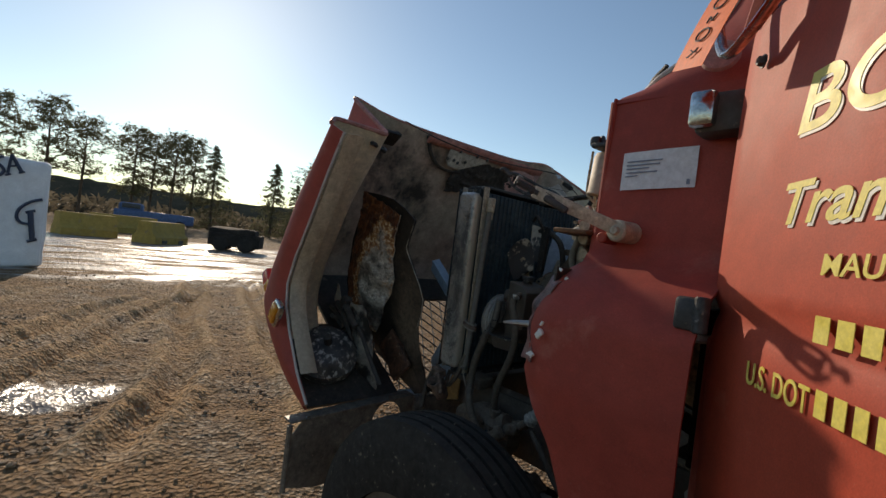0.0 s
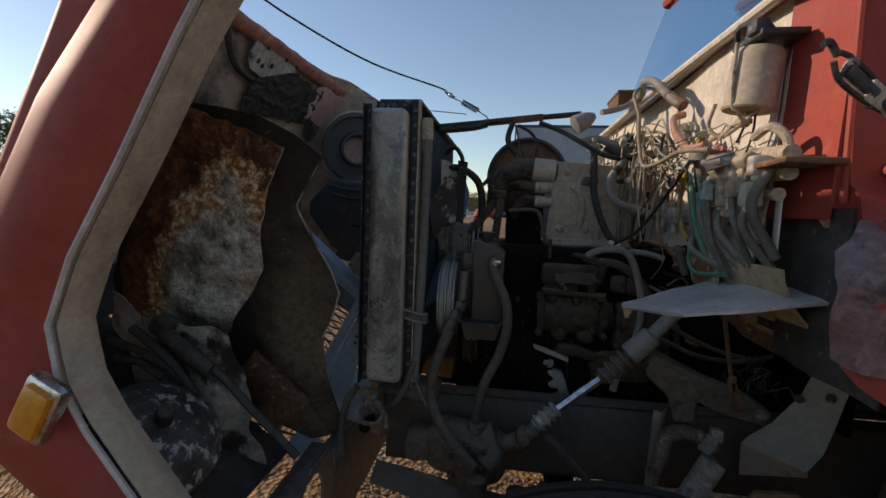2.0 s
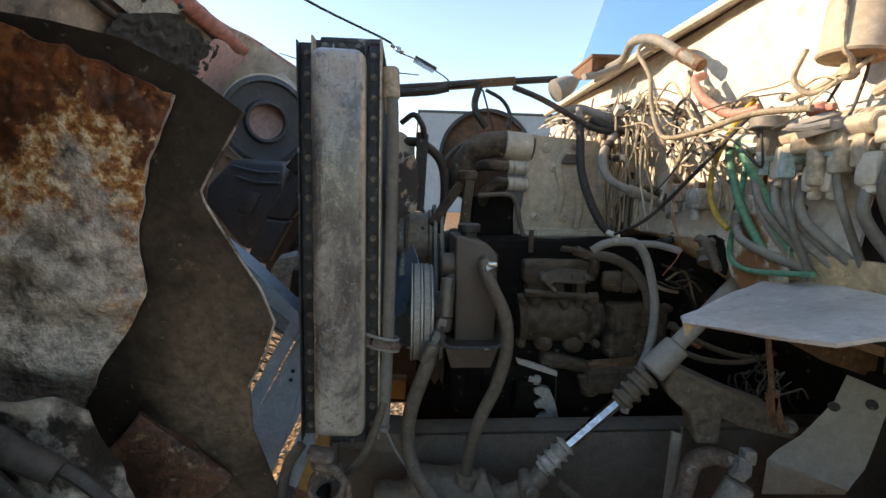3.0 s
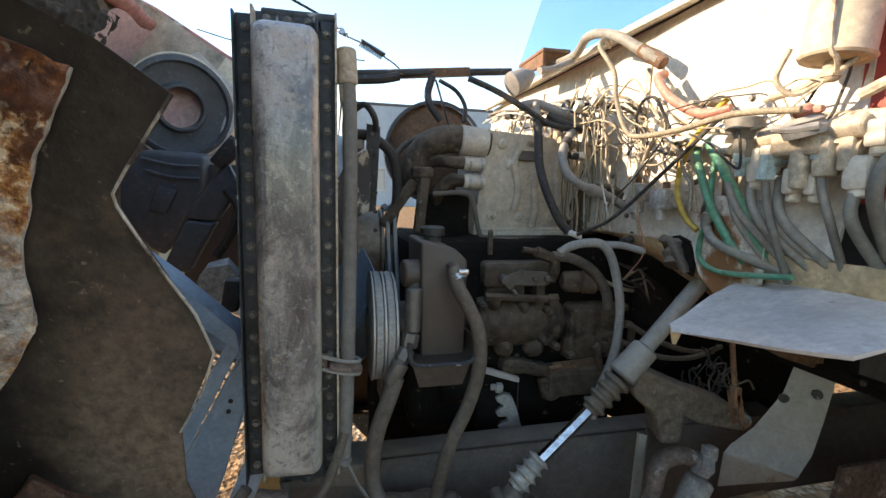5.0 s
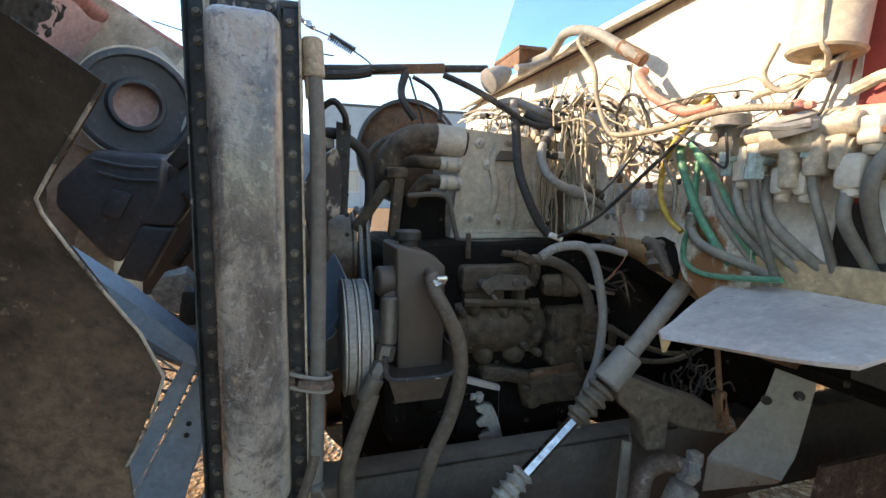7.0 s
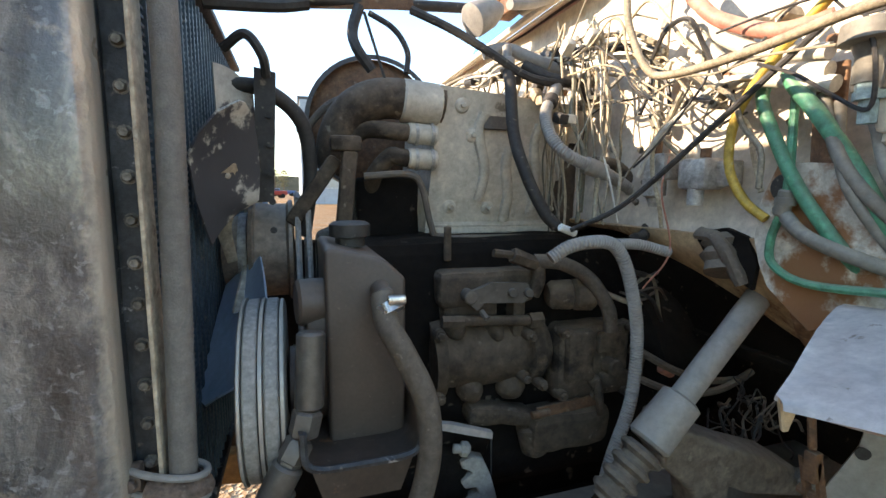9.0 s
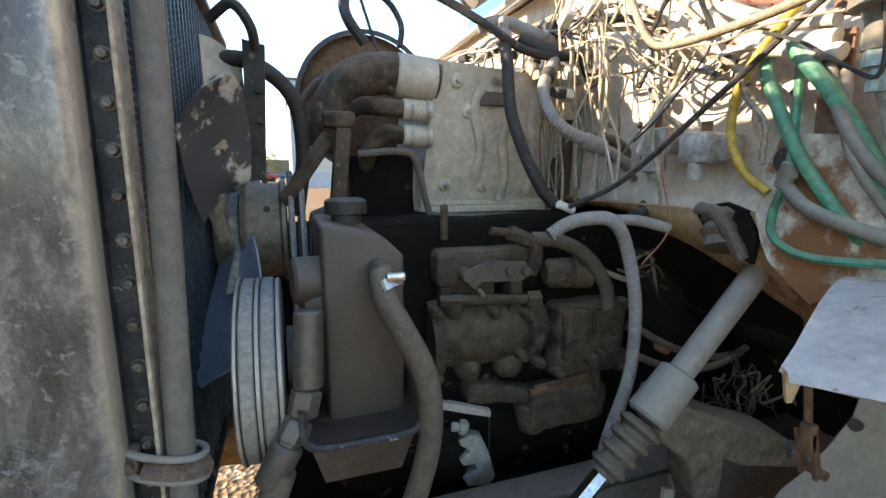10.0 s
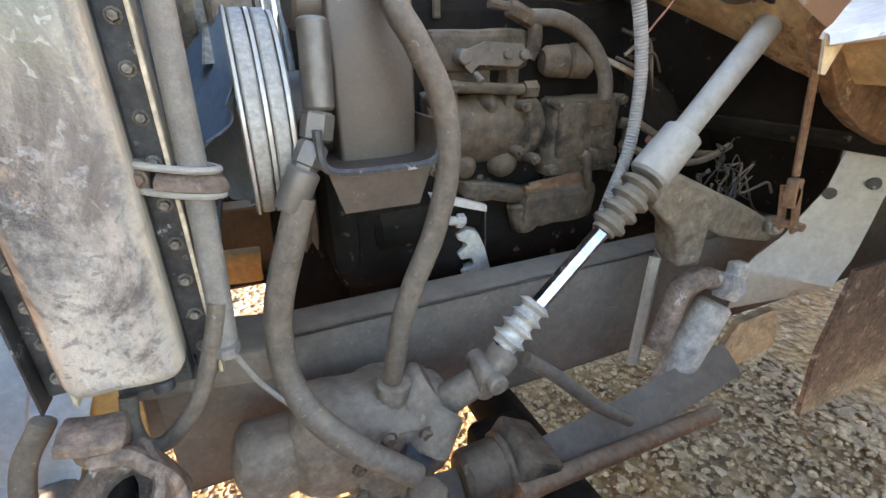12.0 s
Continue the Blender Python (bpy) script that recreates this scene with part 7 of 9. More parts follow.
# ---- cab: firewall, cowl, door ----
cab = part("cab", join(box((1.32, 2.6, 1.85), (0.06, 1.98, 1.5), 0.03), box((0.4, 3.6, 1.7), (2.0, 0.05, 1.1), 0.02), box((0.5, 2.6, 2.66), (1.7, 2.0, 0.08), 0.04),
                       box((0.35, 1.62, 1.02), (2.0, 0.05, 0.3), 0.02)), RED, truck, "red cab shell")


def wall_fn(u, v):
    """Firewall, from the far side to the near one, slightly crowned and pressed."""
    y, z = 3.62 - 1.87 * u, 1.40 + 0.56 * v
    press = 0.012 * math.sin(9 * u) * math.sin(5 * v) + 0.004 * noise.noise(Vector((y * 8, z * 8, 0)))
    return (-1.02 + 0.03 * v - 0.03 * (1 - v) + press, y, z)


fw = part("firewall", sheet(wall_fn, 40, 14, 0.006), WHITE_DIRTY, cab, "dirty white firewall crowded with hoses and wires")
part("toe_board", sheet(lambda u, v: (-1.055 + 0.02 * v + 0.12 * v * v, 3.62 - 2.0 * u, 1.405 - (0.02 + 0.16 * max(0, min(1, (u - 0.6) / 0.2))) * v + 0.006 * noise.noise(Vector((u * 20, v * 6, 2)))), 30, 8, 0.006), TOE, cab, "rust-streaked toe board")
part("cowl_lip", join(sheet(lambda u, v: (-1.03 + 0.13 * v, 3.62 - 1.93 * u, 1.955 + 0.05 * math.sin(v * 1.5) + 0.004 * noise.noise(Vector((u * 30, v, 1)))), 30, 4, 0.005), tube([(-1.035, 3.6, 1.962), (-1.04, 2.6, 1.965), (-1.035, 1.70, 1.955)], 0.012, 8)), WHITE_DIRTY, cab, "pale cowl lip above the firewall")
def screen_edge(u):
    """Near edge of the windscreen opening, from its foot to the roof."""
    return Vector((interp(u, ((0, -0.955), (0.3, -0.90), (0.5, -0.83), (0.7, -0.77), (1, -0.52))), interp(u, ((0, 1.70), (0.3, 1.665), (1, 1.72))), interp(u, ((0, 1.99), (0.3, 2.01), (0.5, 2.06), (0.7, 2.15), (1, 2.62)))))


def pillar_fn(u, v):
    e = screen_edge(u)
    low = Vector((-0.985 + 0.50 * u, 1.600, 1.935 + 0.55 * max(0, u - 0.7)))
    p = low.lerp(e, v)
    p.y -= 0.02 * math.sin(math.pi * v)
    return p


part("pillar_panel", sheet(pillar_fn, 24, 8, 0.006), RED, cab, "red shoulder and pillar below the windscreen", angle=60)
part("roof_header", tube([(-0.52, 1.72, 2.62), (-0.62, 2.6, 2.66), (-0.735, 3.5, 2.68)], 0.03, 8), RED, cab)
part("rear_pillar", box((-0.1, 1.62, 2.3), (0.08, 0.06, 0.7), 0.02), RED, cab)
edge = [screen_edge(k / 10) for k in range(11)]
ws = part("windscreen", sheet(lambda u, v: screen_edge(u).lerp(Vector((-0.955 + 0.22 * u, 3.5, 1.99 + 0.68 * u)), v) - Vector((0.05 * math.sin(math.pi * v), 0, 0)), 16, 16, 0.005), GLASS, cab, "blue-tinted windscreen")
ws.visible_shadow = False
part("windscreen_seal", tube(edge, 0.010, 8, 3), SHEET, ws, "pale perished windscreen seal")
part("lower_seal", tube([edge[0], (-0.965, 2.6, 1.99), (-0.955, 3.5, 1.99)], 0.012, 8), RUBBER_BLACK, ws)
part("wiper", join(tube([(-0.97, 1.80, 2.0), (-0.95, 1.72, 2.02), (-0.90, 1.69, 2.05)], 0.006, 6), tube([(-0.94, 1.80, 2.0), (-0.87, 1.72, 2.04), (-0.79, 1.70, 2.14)], 0.006, 6), box((-0.97, 1.76, 1.995), (0.05, 0.05, 0.03), 0.008)), RUBBER_BLACK, cab, "black wiper arm")
part("mirror_plate", rough_up(lathe((-0.74, 1.585, 2.0), (0.1, -1, 0.3), [(0, 0.04), (0.006, 0.035), (0.01, 0.01)], 18), 0.004, 20), RED_DULL, cab, "blistered red patch on the pillar")


def skirt(u, v):
    """Side of the cowl: upright above, swelling out to the wheel arch below."""
    z = 1.945 - 1.3 * v
    y = interp(z, ((0.6, 1.40), (1.25, 1.375), (1.40, 1.385), (1.47, 1.43), (1.52, 1.53), (1.56, 1.578), (1.945, 1.60)))
    front = interp(z, ((0.64, -0.83), (0.9, -0.84), (1.02, -0.868), (1.12, -0.91), (1.2, -0.97), (1.26, -1.045), (1.36, -1.055), (1.45, -1.035), (1.52, -0.985), (1.945, -0.985)))
    back = -0.655
    curl = 0.10 * max(0.0, 1 - 4.5 * u) ** 2 * max(0.0, min(1.0, (z - 1.2) * 12)) * max(0.0, min(1.0, (1.53 - z) * 12))
    return (front + (back - front) * u, y + 0.012 * (1 - u) * (1 if z > 1.5 else 0) + curl, z)


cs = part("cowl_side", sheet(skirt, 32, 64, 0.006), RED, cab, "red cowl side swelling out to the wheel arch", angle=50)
def flap_fn(u, v):
    p = Vector(skirt((0.135 + 0.04 * math.sin(8 * v)) * u, 0.345 + 0.165 * v))
    p.x -= 0.012 * (1 - u)
    p.y += -0.006 + 0.004 * math.sin(9 * v + 4 * u)
    return p


part("torn_flap", rough_up(sheet(flap_fn, 20, 28, 0.004), 0.014, 17), FLAP, cab, "crumpled grey-pink torn panel edge", angle=60)
for x, z, w, h in ((-0.975, 1.496, 0.014, 0.010), (-0.957, 1.478, 0.010, 0.012), (-0.955, 1.375, 0.009, 0.016), (-0.960, 1.352, 0.015, 0.020), (-0.976, 1.302, 0.018, 0.013)):
    part("torn_chip", rough_up(box((x, 1.362 if z < 1.44 else 1.44, z), (w, 0.008, h), 0.003, turned("Y", 30), cuts=3), 0.006, 70), WHITE_LETTER, cab, "white torn fibreglass chip")
part("cowl_front_edge", join(sheet(lambda u, v: (-1.0 + 0.02 * v - 0.02 * u * u, 1.60 + 0.165 * u, 1.50 + 0.45 * v), 6, 10, 0.005), tube([(-0.985, 1.595, 1.53), (-0.985, 1.603, 1.94)], 0.008, 8)), RED, cab, "faded red front edge of the cowl")
part("door_jamb", join(box((-0.665, 1.70, 1.45), (0.04, 0.22, 1.1), 0.012), box((-0.60, 1.60, 1.05), (0.2, 0.03, 0.7), 0.01)), RED, cab, "red door jamb")
part("step_skirt", join(box((0.2, 1.43, 0.72), (1.6, 0.06, 0.5), 0.02)), RED, cab)

# door, standing open
HINGE = Vector((-0.70, 1.53, 0))
ALONG = Vector((0.643, -0.766, 0))
OUT = Vector((-0.766, -0.643, 0))


def on_door(s, z, off=0.0):
    return tuple(HINGE + ALONG * s + OUT * off + Vector((0, 0, z)))


def door_fn(u, v):
    s, z = 0.03 + 0.95 * u, 1.02 + 0.98 * v
    swell = 0.014 * math.sin(math.pi * v) ** 0.6 - 0.02 * max(0, 1 - u / 0.03) - 0.012 * math.exp(-(((z - 1.47 + 0.02 * u) / 0.03) ** 2)) * (z < 1.47)
    return on_door(s, z, swell - 0.014)


door = part("door", sheet(door_fn, 30, 40, 0.01), RED_SUNLIT, truck, "red cab door standing open, with yellow lettering", angle=50)
part("inner_panel", slab([on_door(0.03, 1.02, -0.06), on_door(0.98, 1.02, -0.06), on_door(0.98, 2.0, -0.06), on_door(0.03, 2.0, -0.06)], -OUT * 0.012), SOOT_SHADE, door)
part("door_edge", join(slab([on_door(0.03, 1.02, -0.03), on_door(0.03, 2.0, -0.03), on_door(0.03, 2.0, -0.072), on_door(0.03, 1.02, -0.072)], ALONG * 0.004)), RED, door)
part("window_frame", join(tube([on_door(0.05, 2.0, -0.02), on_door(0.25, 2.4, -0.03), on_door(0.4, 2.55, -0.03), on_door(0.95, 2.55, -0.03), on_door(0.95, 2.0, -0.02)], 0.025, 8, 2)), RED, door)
win = part("window", slab([on_door(0.08, 2.0, -0.03), on_door(0.94, 2.0, -0.03), on_door(0.94, 2.53, -0.035), on_door(0.4, 2.53, -0.035), on_door(0.27, 2.4, -0.03)], -OUT * 0.005), GLASS, door, "side window glass")
win.visible_shadow = False


def words(text, s0, z0, width, height, material, off, slant=0.0, name="lettering", label=""):
    cu = bpy.data.curves.new("text", "FONT")
    cu.body, cu.extrude, cu.shear = text, 0.0006, slant
    cu.offset = 0.012
    tmp = new("text", cu)
    me = bpy.data.meshes.new_from_object(tmp.evaluated_get(bpy.context.evaluated_depsgraph_get()))
    bpy.data.objects.remove(tmp)
    xs, ys = [v.co.x for v in me.vertices], [v.co.y for v in me.vertices]
    kx, ky = width / (max(xs) - min(xs)), height / (max(ys) - min(ys))
    for v in me.vertices:
        s, z = s0 + (v.co.x - min(xs)) * kx, z0 + (v.co.y - min(ys)) * ky
        v.co = Vector(on_door(s, z, off + v.co.z)) + OUT * (0.014 * math.sin(math.pi * max(0, min(1, (z - 1.02) / 0.98))) ** 0.6 - 0.014)
    me.materials.append(material)
    return tagged(part(name, me, material, door), label)


for dx, dz, m_, off in ((0.004, -0.005, WHITE_LETTER, 0.0012), (0, 0, YELLOW_LETTER, 0.002)):
    words("BC", 0.256 + dx, 1.742 + dz, 0.20, 0.088, m_, off, 0.15, label="yellow painted letters with pale shadow")
    words("Tran", 0.248 + dx, 1.61 + dz, 0.19, 0.062, m_, off, 0.25, label="yellow painted script letters")
words("MAU", 0.348, 1.54, 0.10, 0.028, YELLOW_LETTER, 0.003, 0.1, label="small yellow capitals")
words("U.S. DOT", 0.205, 1.362, 0.15, 0.036, YELLOW_LETTER, 0.003, 0.0, label="small yellow capitals")
for k in range(4):
    part("number_bar", slab([on_door(0.35 + 0.04 * k, 1.455, 0.003), on_door(0.377 + 0.04 * k, 1.455, 0.003), on_door(0.377 + 0.04 * k, 1.489, 0.003), on_door(0.35 + 0.04 * k, 1.489, 0.003)], OUT * 0.001), YELLOW_LETTER, door)
    part("number_bar", slab([on_door(0.368 + 0.032 * k, 1.366, 0.003), on_door(0.388 + 0.032 * k, 1.366, 0.003), on_door(0.388 + 0.032 * k, 1.40, 0.003), on_door(0.368 + 0.032 * k, 1.40, 0.003)], OUT * 0.001), YELLOW_LETTER, door)
mb = part("mirror_bracket", join(tube([on_door(0.02, 2.10, 0.05), on_door(0.055, 1.99, 0.05), on_door(0.09, 1.93, 0.045), on_door(0.16, 1.95, 0.035), on_door(0.26, 1.99, 0.03), on_door(0.4, 2.03, 0.03)], 0.011, 10, 8, flat=0.7)), CHROME, door, "chrome mirror bracket")
part("bracket_foot", join(rod(on_door(0.245, 1.985, 0.0), on_door(0.245, 1.985, 0.05), 0.012, 10, 0.002), hexbolt(on_door(0.245, 1.985, 0.05), OUT, 0.01, 0.01)), STEEL_BRIGHT, mb)
part("screw", hexbolt(on_door(0.13, 1.905, 0.0), OUT, 0.009, 0.01), DARKMETAL, door)
part("mirror_arm", tube([on_door(0.42, 2.75, 0.25), on_door(0.36, 2.5, 0.22), on_door(0.25, 2.2, 0.12), on_door(0.02, 2.10, 0.05)], 0.011, 8), CHROME, mb)
part("mirror_head", box(on_door(0.18, 2.30, 0.22), (0.03, 0.17, 0.34), 0.02, turned("Z", 40)), CHROME, mb, "chrome mirror head")
mk = part("cowl_marker_lamp", rough_up(box((-0.705, 1.555, 1.858), (0.10, 0.07, 0.085), 0.012), 0.002, 30), DARKMETAL, cab, "side marker lamp with clear lens")
part("lens", box((-0.735, 1.515, 1.862), (0.05, 0.035, 0.075), 0.01), CHROME, mk, "milky clear lens")
part("door_hinge", join(rod((-0.652, 1.392, 1.42), (-0.652, 1.392, 1.485), 0.013, 14, 0.003), box((-0.672, 1.40, 1.452), (0.05, 0.03, 0.06), 0.008)), FLANGE, cab, "dark steel door hinge")

# hood latch bar on the cowl
la = part("hood_latch", join(box((-0.985, 1.475, 1.645), (0.215, 0.006, 0.032), 0.003, turned("Y", 22) @ turned("Z", 24)), rod((-0.893, 1.515, 1.603), (-0.885, 1.585, 1.603), 0.026, 16, 0.004), hexbolt((-0.89, 1.512, 1.602), (0, -1, 0), 0.011, 0.012)), BEIGE, truck, "beige hood latch bar with spring hook")
part("latch_boss", rod((-0.93, 1.52, 1.585), (-0.93, 1.59, 1.585), 0.013, 12, 0.003), RED, la)
HA, HD = Vector((-1.055, 1.443, 1.672)), Vector((-0.80, -0.36, 0.40)).normalized()
HU = Vector((0.42, 0.0, 0.9)).normalized()
part("latch_spring", lathe(HA + HD * 0.012, HD, [(0.003 * k, 0.007 if k % 2 else 0.0095) for k in range(22)], 12), DARKMETAL, la, "coiled latch spring")
for s_ in (-1, 1):
    part("hook_bar", join(tube([HA - HD * 0.03 + HU * (0.008 * s_), HA + HD * 0.02 + HU * (0.015 * s_), HA + HD * 0.075 + HU * (0.016 * s_), HA + HD * 0.10 + HU * (0.007 * s_ + 0.004)], 0.004, 8)), FLANGE, la, "steel hook bar")
part("hook_end", rod(HA + HD * 0.078 + HU * 0.018, HA + HD * 0.078 - HU * 0.018, 0.004, 8), FLANGE, la)
part("hook_end", rod(HA + HD * 0.005 + HU * 0.018, HA + HD * 0.005 - HU * 0.018, 0.004, 8), FLANGE, la)
part("hook_tip", join(tube([HA + HD * 0.10 + HU * 0.006, HA + HD * 0.122 + HU * 0.012, HA + HD * 0.13 + HU * 0.004], 0.005, 8)), FLANGE, la)
part("cam_lever", join(rod(HA - HD * 0.075 + Vector((0, -0.006, 0)) - HU * 0.004, HA - HD * 0.01 + Vector((0, -0.008, 0)), 0.009, 12, 0.004)), DARKMETAL, la, "dark cam lever")

# paper notice and orange tag
nt_ = thing("paper_notice", (-0.84, 1.575, 1.71), "white printed paper notice taped to the red cowl", "paper")
part("sheet", rough_up(sheet(lambda u, v: (-0.93 + 0.172 * u, 1.5835 - 0.002 * math.sin(3 * u) - 0.001, 1.708 + 0.092 * v + 0.006 * u), 10, 6, 0.0004), 0.0006, 20), PAPER, nt_)
for k in range(5):
    w = (0.085, 0.08, 0.055, 0.075, 0.03)[k]
    part("text_line", slab([(-0.918, 1.579, 1.775 - 0.009 * k), (-0.918 + w, 1.579, 1.778 - 0.009 * k), (-0.918 + w, 1.579, 1.781 - 0.009 * k), (-0.918, 1.579, 1.778 - 0.009 * k)], (0, -0.0005, 0)), INK, nt_)
part("text_line", slab([(-0.775, 1.578, 1.72), (-0.768, 1.578, 1.72), (-0.768, 1.578, 1.732), (-0.775, 1.578, 1.732)], (0, -0.0005, 0)), INK, nt_)
tg = thing("orange_tag", (-0.71, 1.45, 2.0), "bright orange card tag hanging from the mirror bracket, marked in black", "tag")
TA, TB, TC = Vector((-0.684, 1.4, 2.062)), Vector((-0.771, 1.429, 1.917)), Vector((-0.685, 1.345, 1.882))
part("card", sheet(lambda u, v: TA + (TB - TA) * u + (TC - TB) * v + Vector((0, -0.006 * math.sin(3.1 * u), 0)), 8, 4, 0.0008), ORANGE, tg)
part("tie", tube([TA, TA + Vector((0.03, 0.01, 0.02)), TA + Vector((0.05, 0.02, 0.05))], 0.0015, 5), WIRE_BLACK, tg)
UA, UB = (TB - TA).normalized(), (TC - TB).normalized()


def stroke(along, pts):
    """Marker stroke on the card, in millimetres along and across it."""
    o = TA + (TB - TA) * along + (TC - TB) * 0.5 + Vector((-0.001, -0.008, 0))
    part("ink_mark", tube([o + UA * (a * 0.001) + UB * (b * 0.001) for a, b in pts], 0.0016, 5, 5), PEN, tg)


OVAL = [(11 * math.cos(k * 0.7), 22 * math.sin(k * 0.7)) for k in range(10)]
stroke(0.16, [(-4, 10), (-6, -12), (4, -10), (5, 6)])
stroke(0.34, OVAL)
stroke(0.50, [(6, -12), (-4, -8), (4, 4), (-6, 14)])
stroke(0.66, OVAL)
stroke(0.84, [(-5, -12), (0, 6), (-6, 14), (6, -6), (8, -13)])

# ---- steering shaft and gear ----
sc = part("steering_column", rod((-0.90, 2.06, 1.43), (-1.165, 2.078, 1.117), 0.0195, 18, 0.003), LOOM, truck, "grey steering column with rubber boots")
part("collar", lathe((-1.132, 2.076, 1.153), Vector((-0.70, 0.02, -0.74)), [(0, 0.024), (0.004, 0.031), (0.085, 0.033), (0.09, 0.028)], 22), LOOM, sc, "grey rubber collar")
d1 = Vector((-1.268, 2.080, 1.008)) - Vector((-1.198, 2.078, 1.080))
part("upper_boot", lathe((-1.198, 2.078, 1.080), d1, [(d1.length * k / 16, (0.034 if k % 4 in (1, 2) else 0.024) * (1 - 0.012 * k)) for k in range(17)], 24), RUBBER, sc, "ribbed rubber boot")
part("shaft", join(rod((-1.255, 2.08, 1.022), (-1.405, 2.068, 0.896), 0.0135, 6), rod((-1.40, 2.068, 0.905), (-1.455, 2.066, 0.85), 0.015, 10)), CHROME, sc, "bright slip shaft")
d2 = Vector((-1.452, 2.065, 0.853)) - Vector((-1.392, 2.068, 0.914))
part("lower_boot", lathe((-1.392, 2.068, 0.914), d2, [(d2.length * k / 12, (0.027 if k % 3 == 1 else 0.0175) * (1 + 0.012 * k)) for k in range(13)], 22), CHALK, sc, "ribbed boot on the slip shaft")
uj = part("universal_joint", rough_up(join(box((-1.468, 2.055, 0.835), (0.05, 0.05, 0.03), 0.01, turned("Y", -42)), box((-1.495, 2.055, 0.815), (0.03, 0.055, 0.06), 0.012, turned("Y", 10)), rod((-1.485, 2.015, 0.822), (-1.485, 2.10, 0.822), 0.016, 14, 0.003), rod((-1.50, 2.055, 0.81), (-1.56, 2.07, 0.775), 0.024, 14, 0.004)), 0.004, 30), DUSTY_CAST, sc, "grimy universal joint")
gear = part("steering_gear", rough_up(join(box((-1.66, 2.10, 0.74), (0.26, 0.14, 0.16), 0.05, turned("Y", 12), segs=3, cuts=5), rod((-1.64, 2.03, 0.72), (-1.64, 2.19, 0.72), 0.085, 24, 0.02), rod((-1.56, 2.09, 0.79), (-1.66, 2.10, 0.73), 0.055, 20, 0.01), rod((-1.63, 2.075, 0.84), (-1.635, 2.08, 0.78), 0.026, 14, 0.004),
                                          rod((-1.60, 2.02, 0.735), (-1.56, 2.05, 0.78), 0.03, 14, 0.006), box((-1.80, 2.10, 0.75), (0.12, 0.10, 0.10), 0.03, cuts=3)), 0.008, 14), DUSTY_CAST, truck, "greasy dust-caked steering gear box")
for k in range(7):
    a = 2 * math.pi * k / 7
    part("cover_bolt", hexbolt((-1.64 + 0.066 * math.cos(a), 2.026, 0.72 + 0.066 * math.sin(a)), (0, -1, 0), 0.009, 0.01), ENGINE, gear)
part("hose_elbow", join(rod((-1.63, 2.03, 0.74), (-1.60, 2.025, 0.72), 0.02, 12, 0.003), lathe((-1.625, 2.03, 0.735), (-0.8, 0, 0.6), [(0, 0.021), (0.02, 0.021)], 6)), FLANGE, gear)
part("bump_block", rough_up(join(box((-1.405, 2.06, 0.605), (0.085, 0.12, 0.075), 0.012, turned("Y", 30), cuts=2), rod((-1.53, 2.06, 0.60), (-1.43, 2.06, 0.60), 0.05, 18, 0.01), rod((-1.455, 2.06, 0.60), (-1.44, 2.06, 0.60), 0.058, 18, 0.004)), 0.003, 18), ENGINE, truck, "rubber bump stop block on the axle")
part("bent_pipe", rough_up(tube([(-1.10, 2.075, 0.74), (-1.09, 2.07, 0.79), (-1.074, 2.07, 0.858), (-1.03, 2.068, 0.876), (-0.99, 2.07, 0.866), (-0.937, 2.075, 0.838)], 0.022, 12), 0.003, 22), RUST_PALE, truck, "crusted bent pipe under the mount")
part("pipe_nut", rough_up(join(lathe((-0.985, 2.05, 0.862), (0.8, -0.3, -0.4), [(0, 0.028), (0.03, 0.028)], 6), box((-0.95, 2.05, 0.885), (0.03, 0.03, 0.035), 0.006)), 0.003, 24), ALU, truck, "scuffed bright pipe nut")
part("axle_stay", tube([(-1.42, 2.05, 0.83), (-1.36, 2.04, 0.78), (-1.28, 2.03, 0.70), (-1.2, 2.02, 0.64)], 0.012, 10), RUBBER, truck, "hose along the frame")

# ---- pale plate and the mounts behind it ----
def plate_fn(u, v):
    """Bent plate: its tip points at the radiator, near and far edges run back under the cowl."""
    near = Vector((interp(u, ((0, -1.287), (0.16, -1.254), (0.4, -1.08), (1, -0.66))), interp(u, ((0, 1.822), (0.16, 1.577), (0.4, 1.577), (1, 1.60))), interp(u, ((0, 1.287), (0.16, 1.323), (0.4, 1.352), (1, 1.40)))))
    far = Vector((interp(u, ((0, -1.284), (0.16, -1.085), (0.4, -0.99), (1, -0.62))), interp(u, ((0, 1.832), (0.16, 1.915), (0.4, 1.90), (1, 1.865))), interp(u, ((0, 1.290), (0.16, 1.332), (0.4, 1.362), (1, 1.41)))))
    p = near.lerp(far, v)
    return p + Vector((0, 0, 0.005 * noise.noise(p * 9) + 0.003 * noise.noise(p * 30) - 0.008 * (1 - v) ** 8))


pl = part("inner_fender_plate", sheet(plate_fn, 28, 12, 0.006), SHEET, cab, "pale scuffed inner fender plate", angle=50)
part("plate_flap", rough_up(sheet(lambda u, v: (-0.98 + 0.28 * u, 1.78 - 0.05 * u + 0.02 * v, 1.366 + 0.03 * u + 0.010 * v), 10, 2, 0.004), 0.006, 14), LOOM, pl, "bent strip along the plate")
part("plate_tab", rough_up(slab([(-1.285, 1.828, 1.286), (-1.250, 1.828, 1.286), (-1.262, 1.828, 1.268), (-1.270, 1.828, 1.252), (-1.277, 1.828, 1.253)], (0.002, 0.004, 0)), 0.002, 30), TOE, cab, "rust-spotted folded tab of the plate")
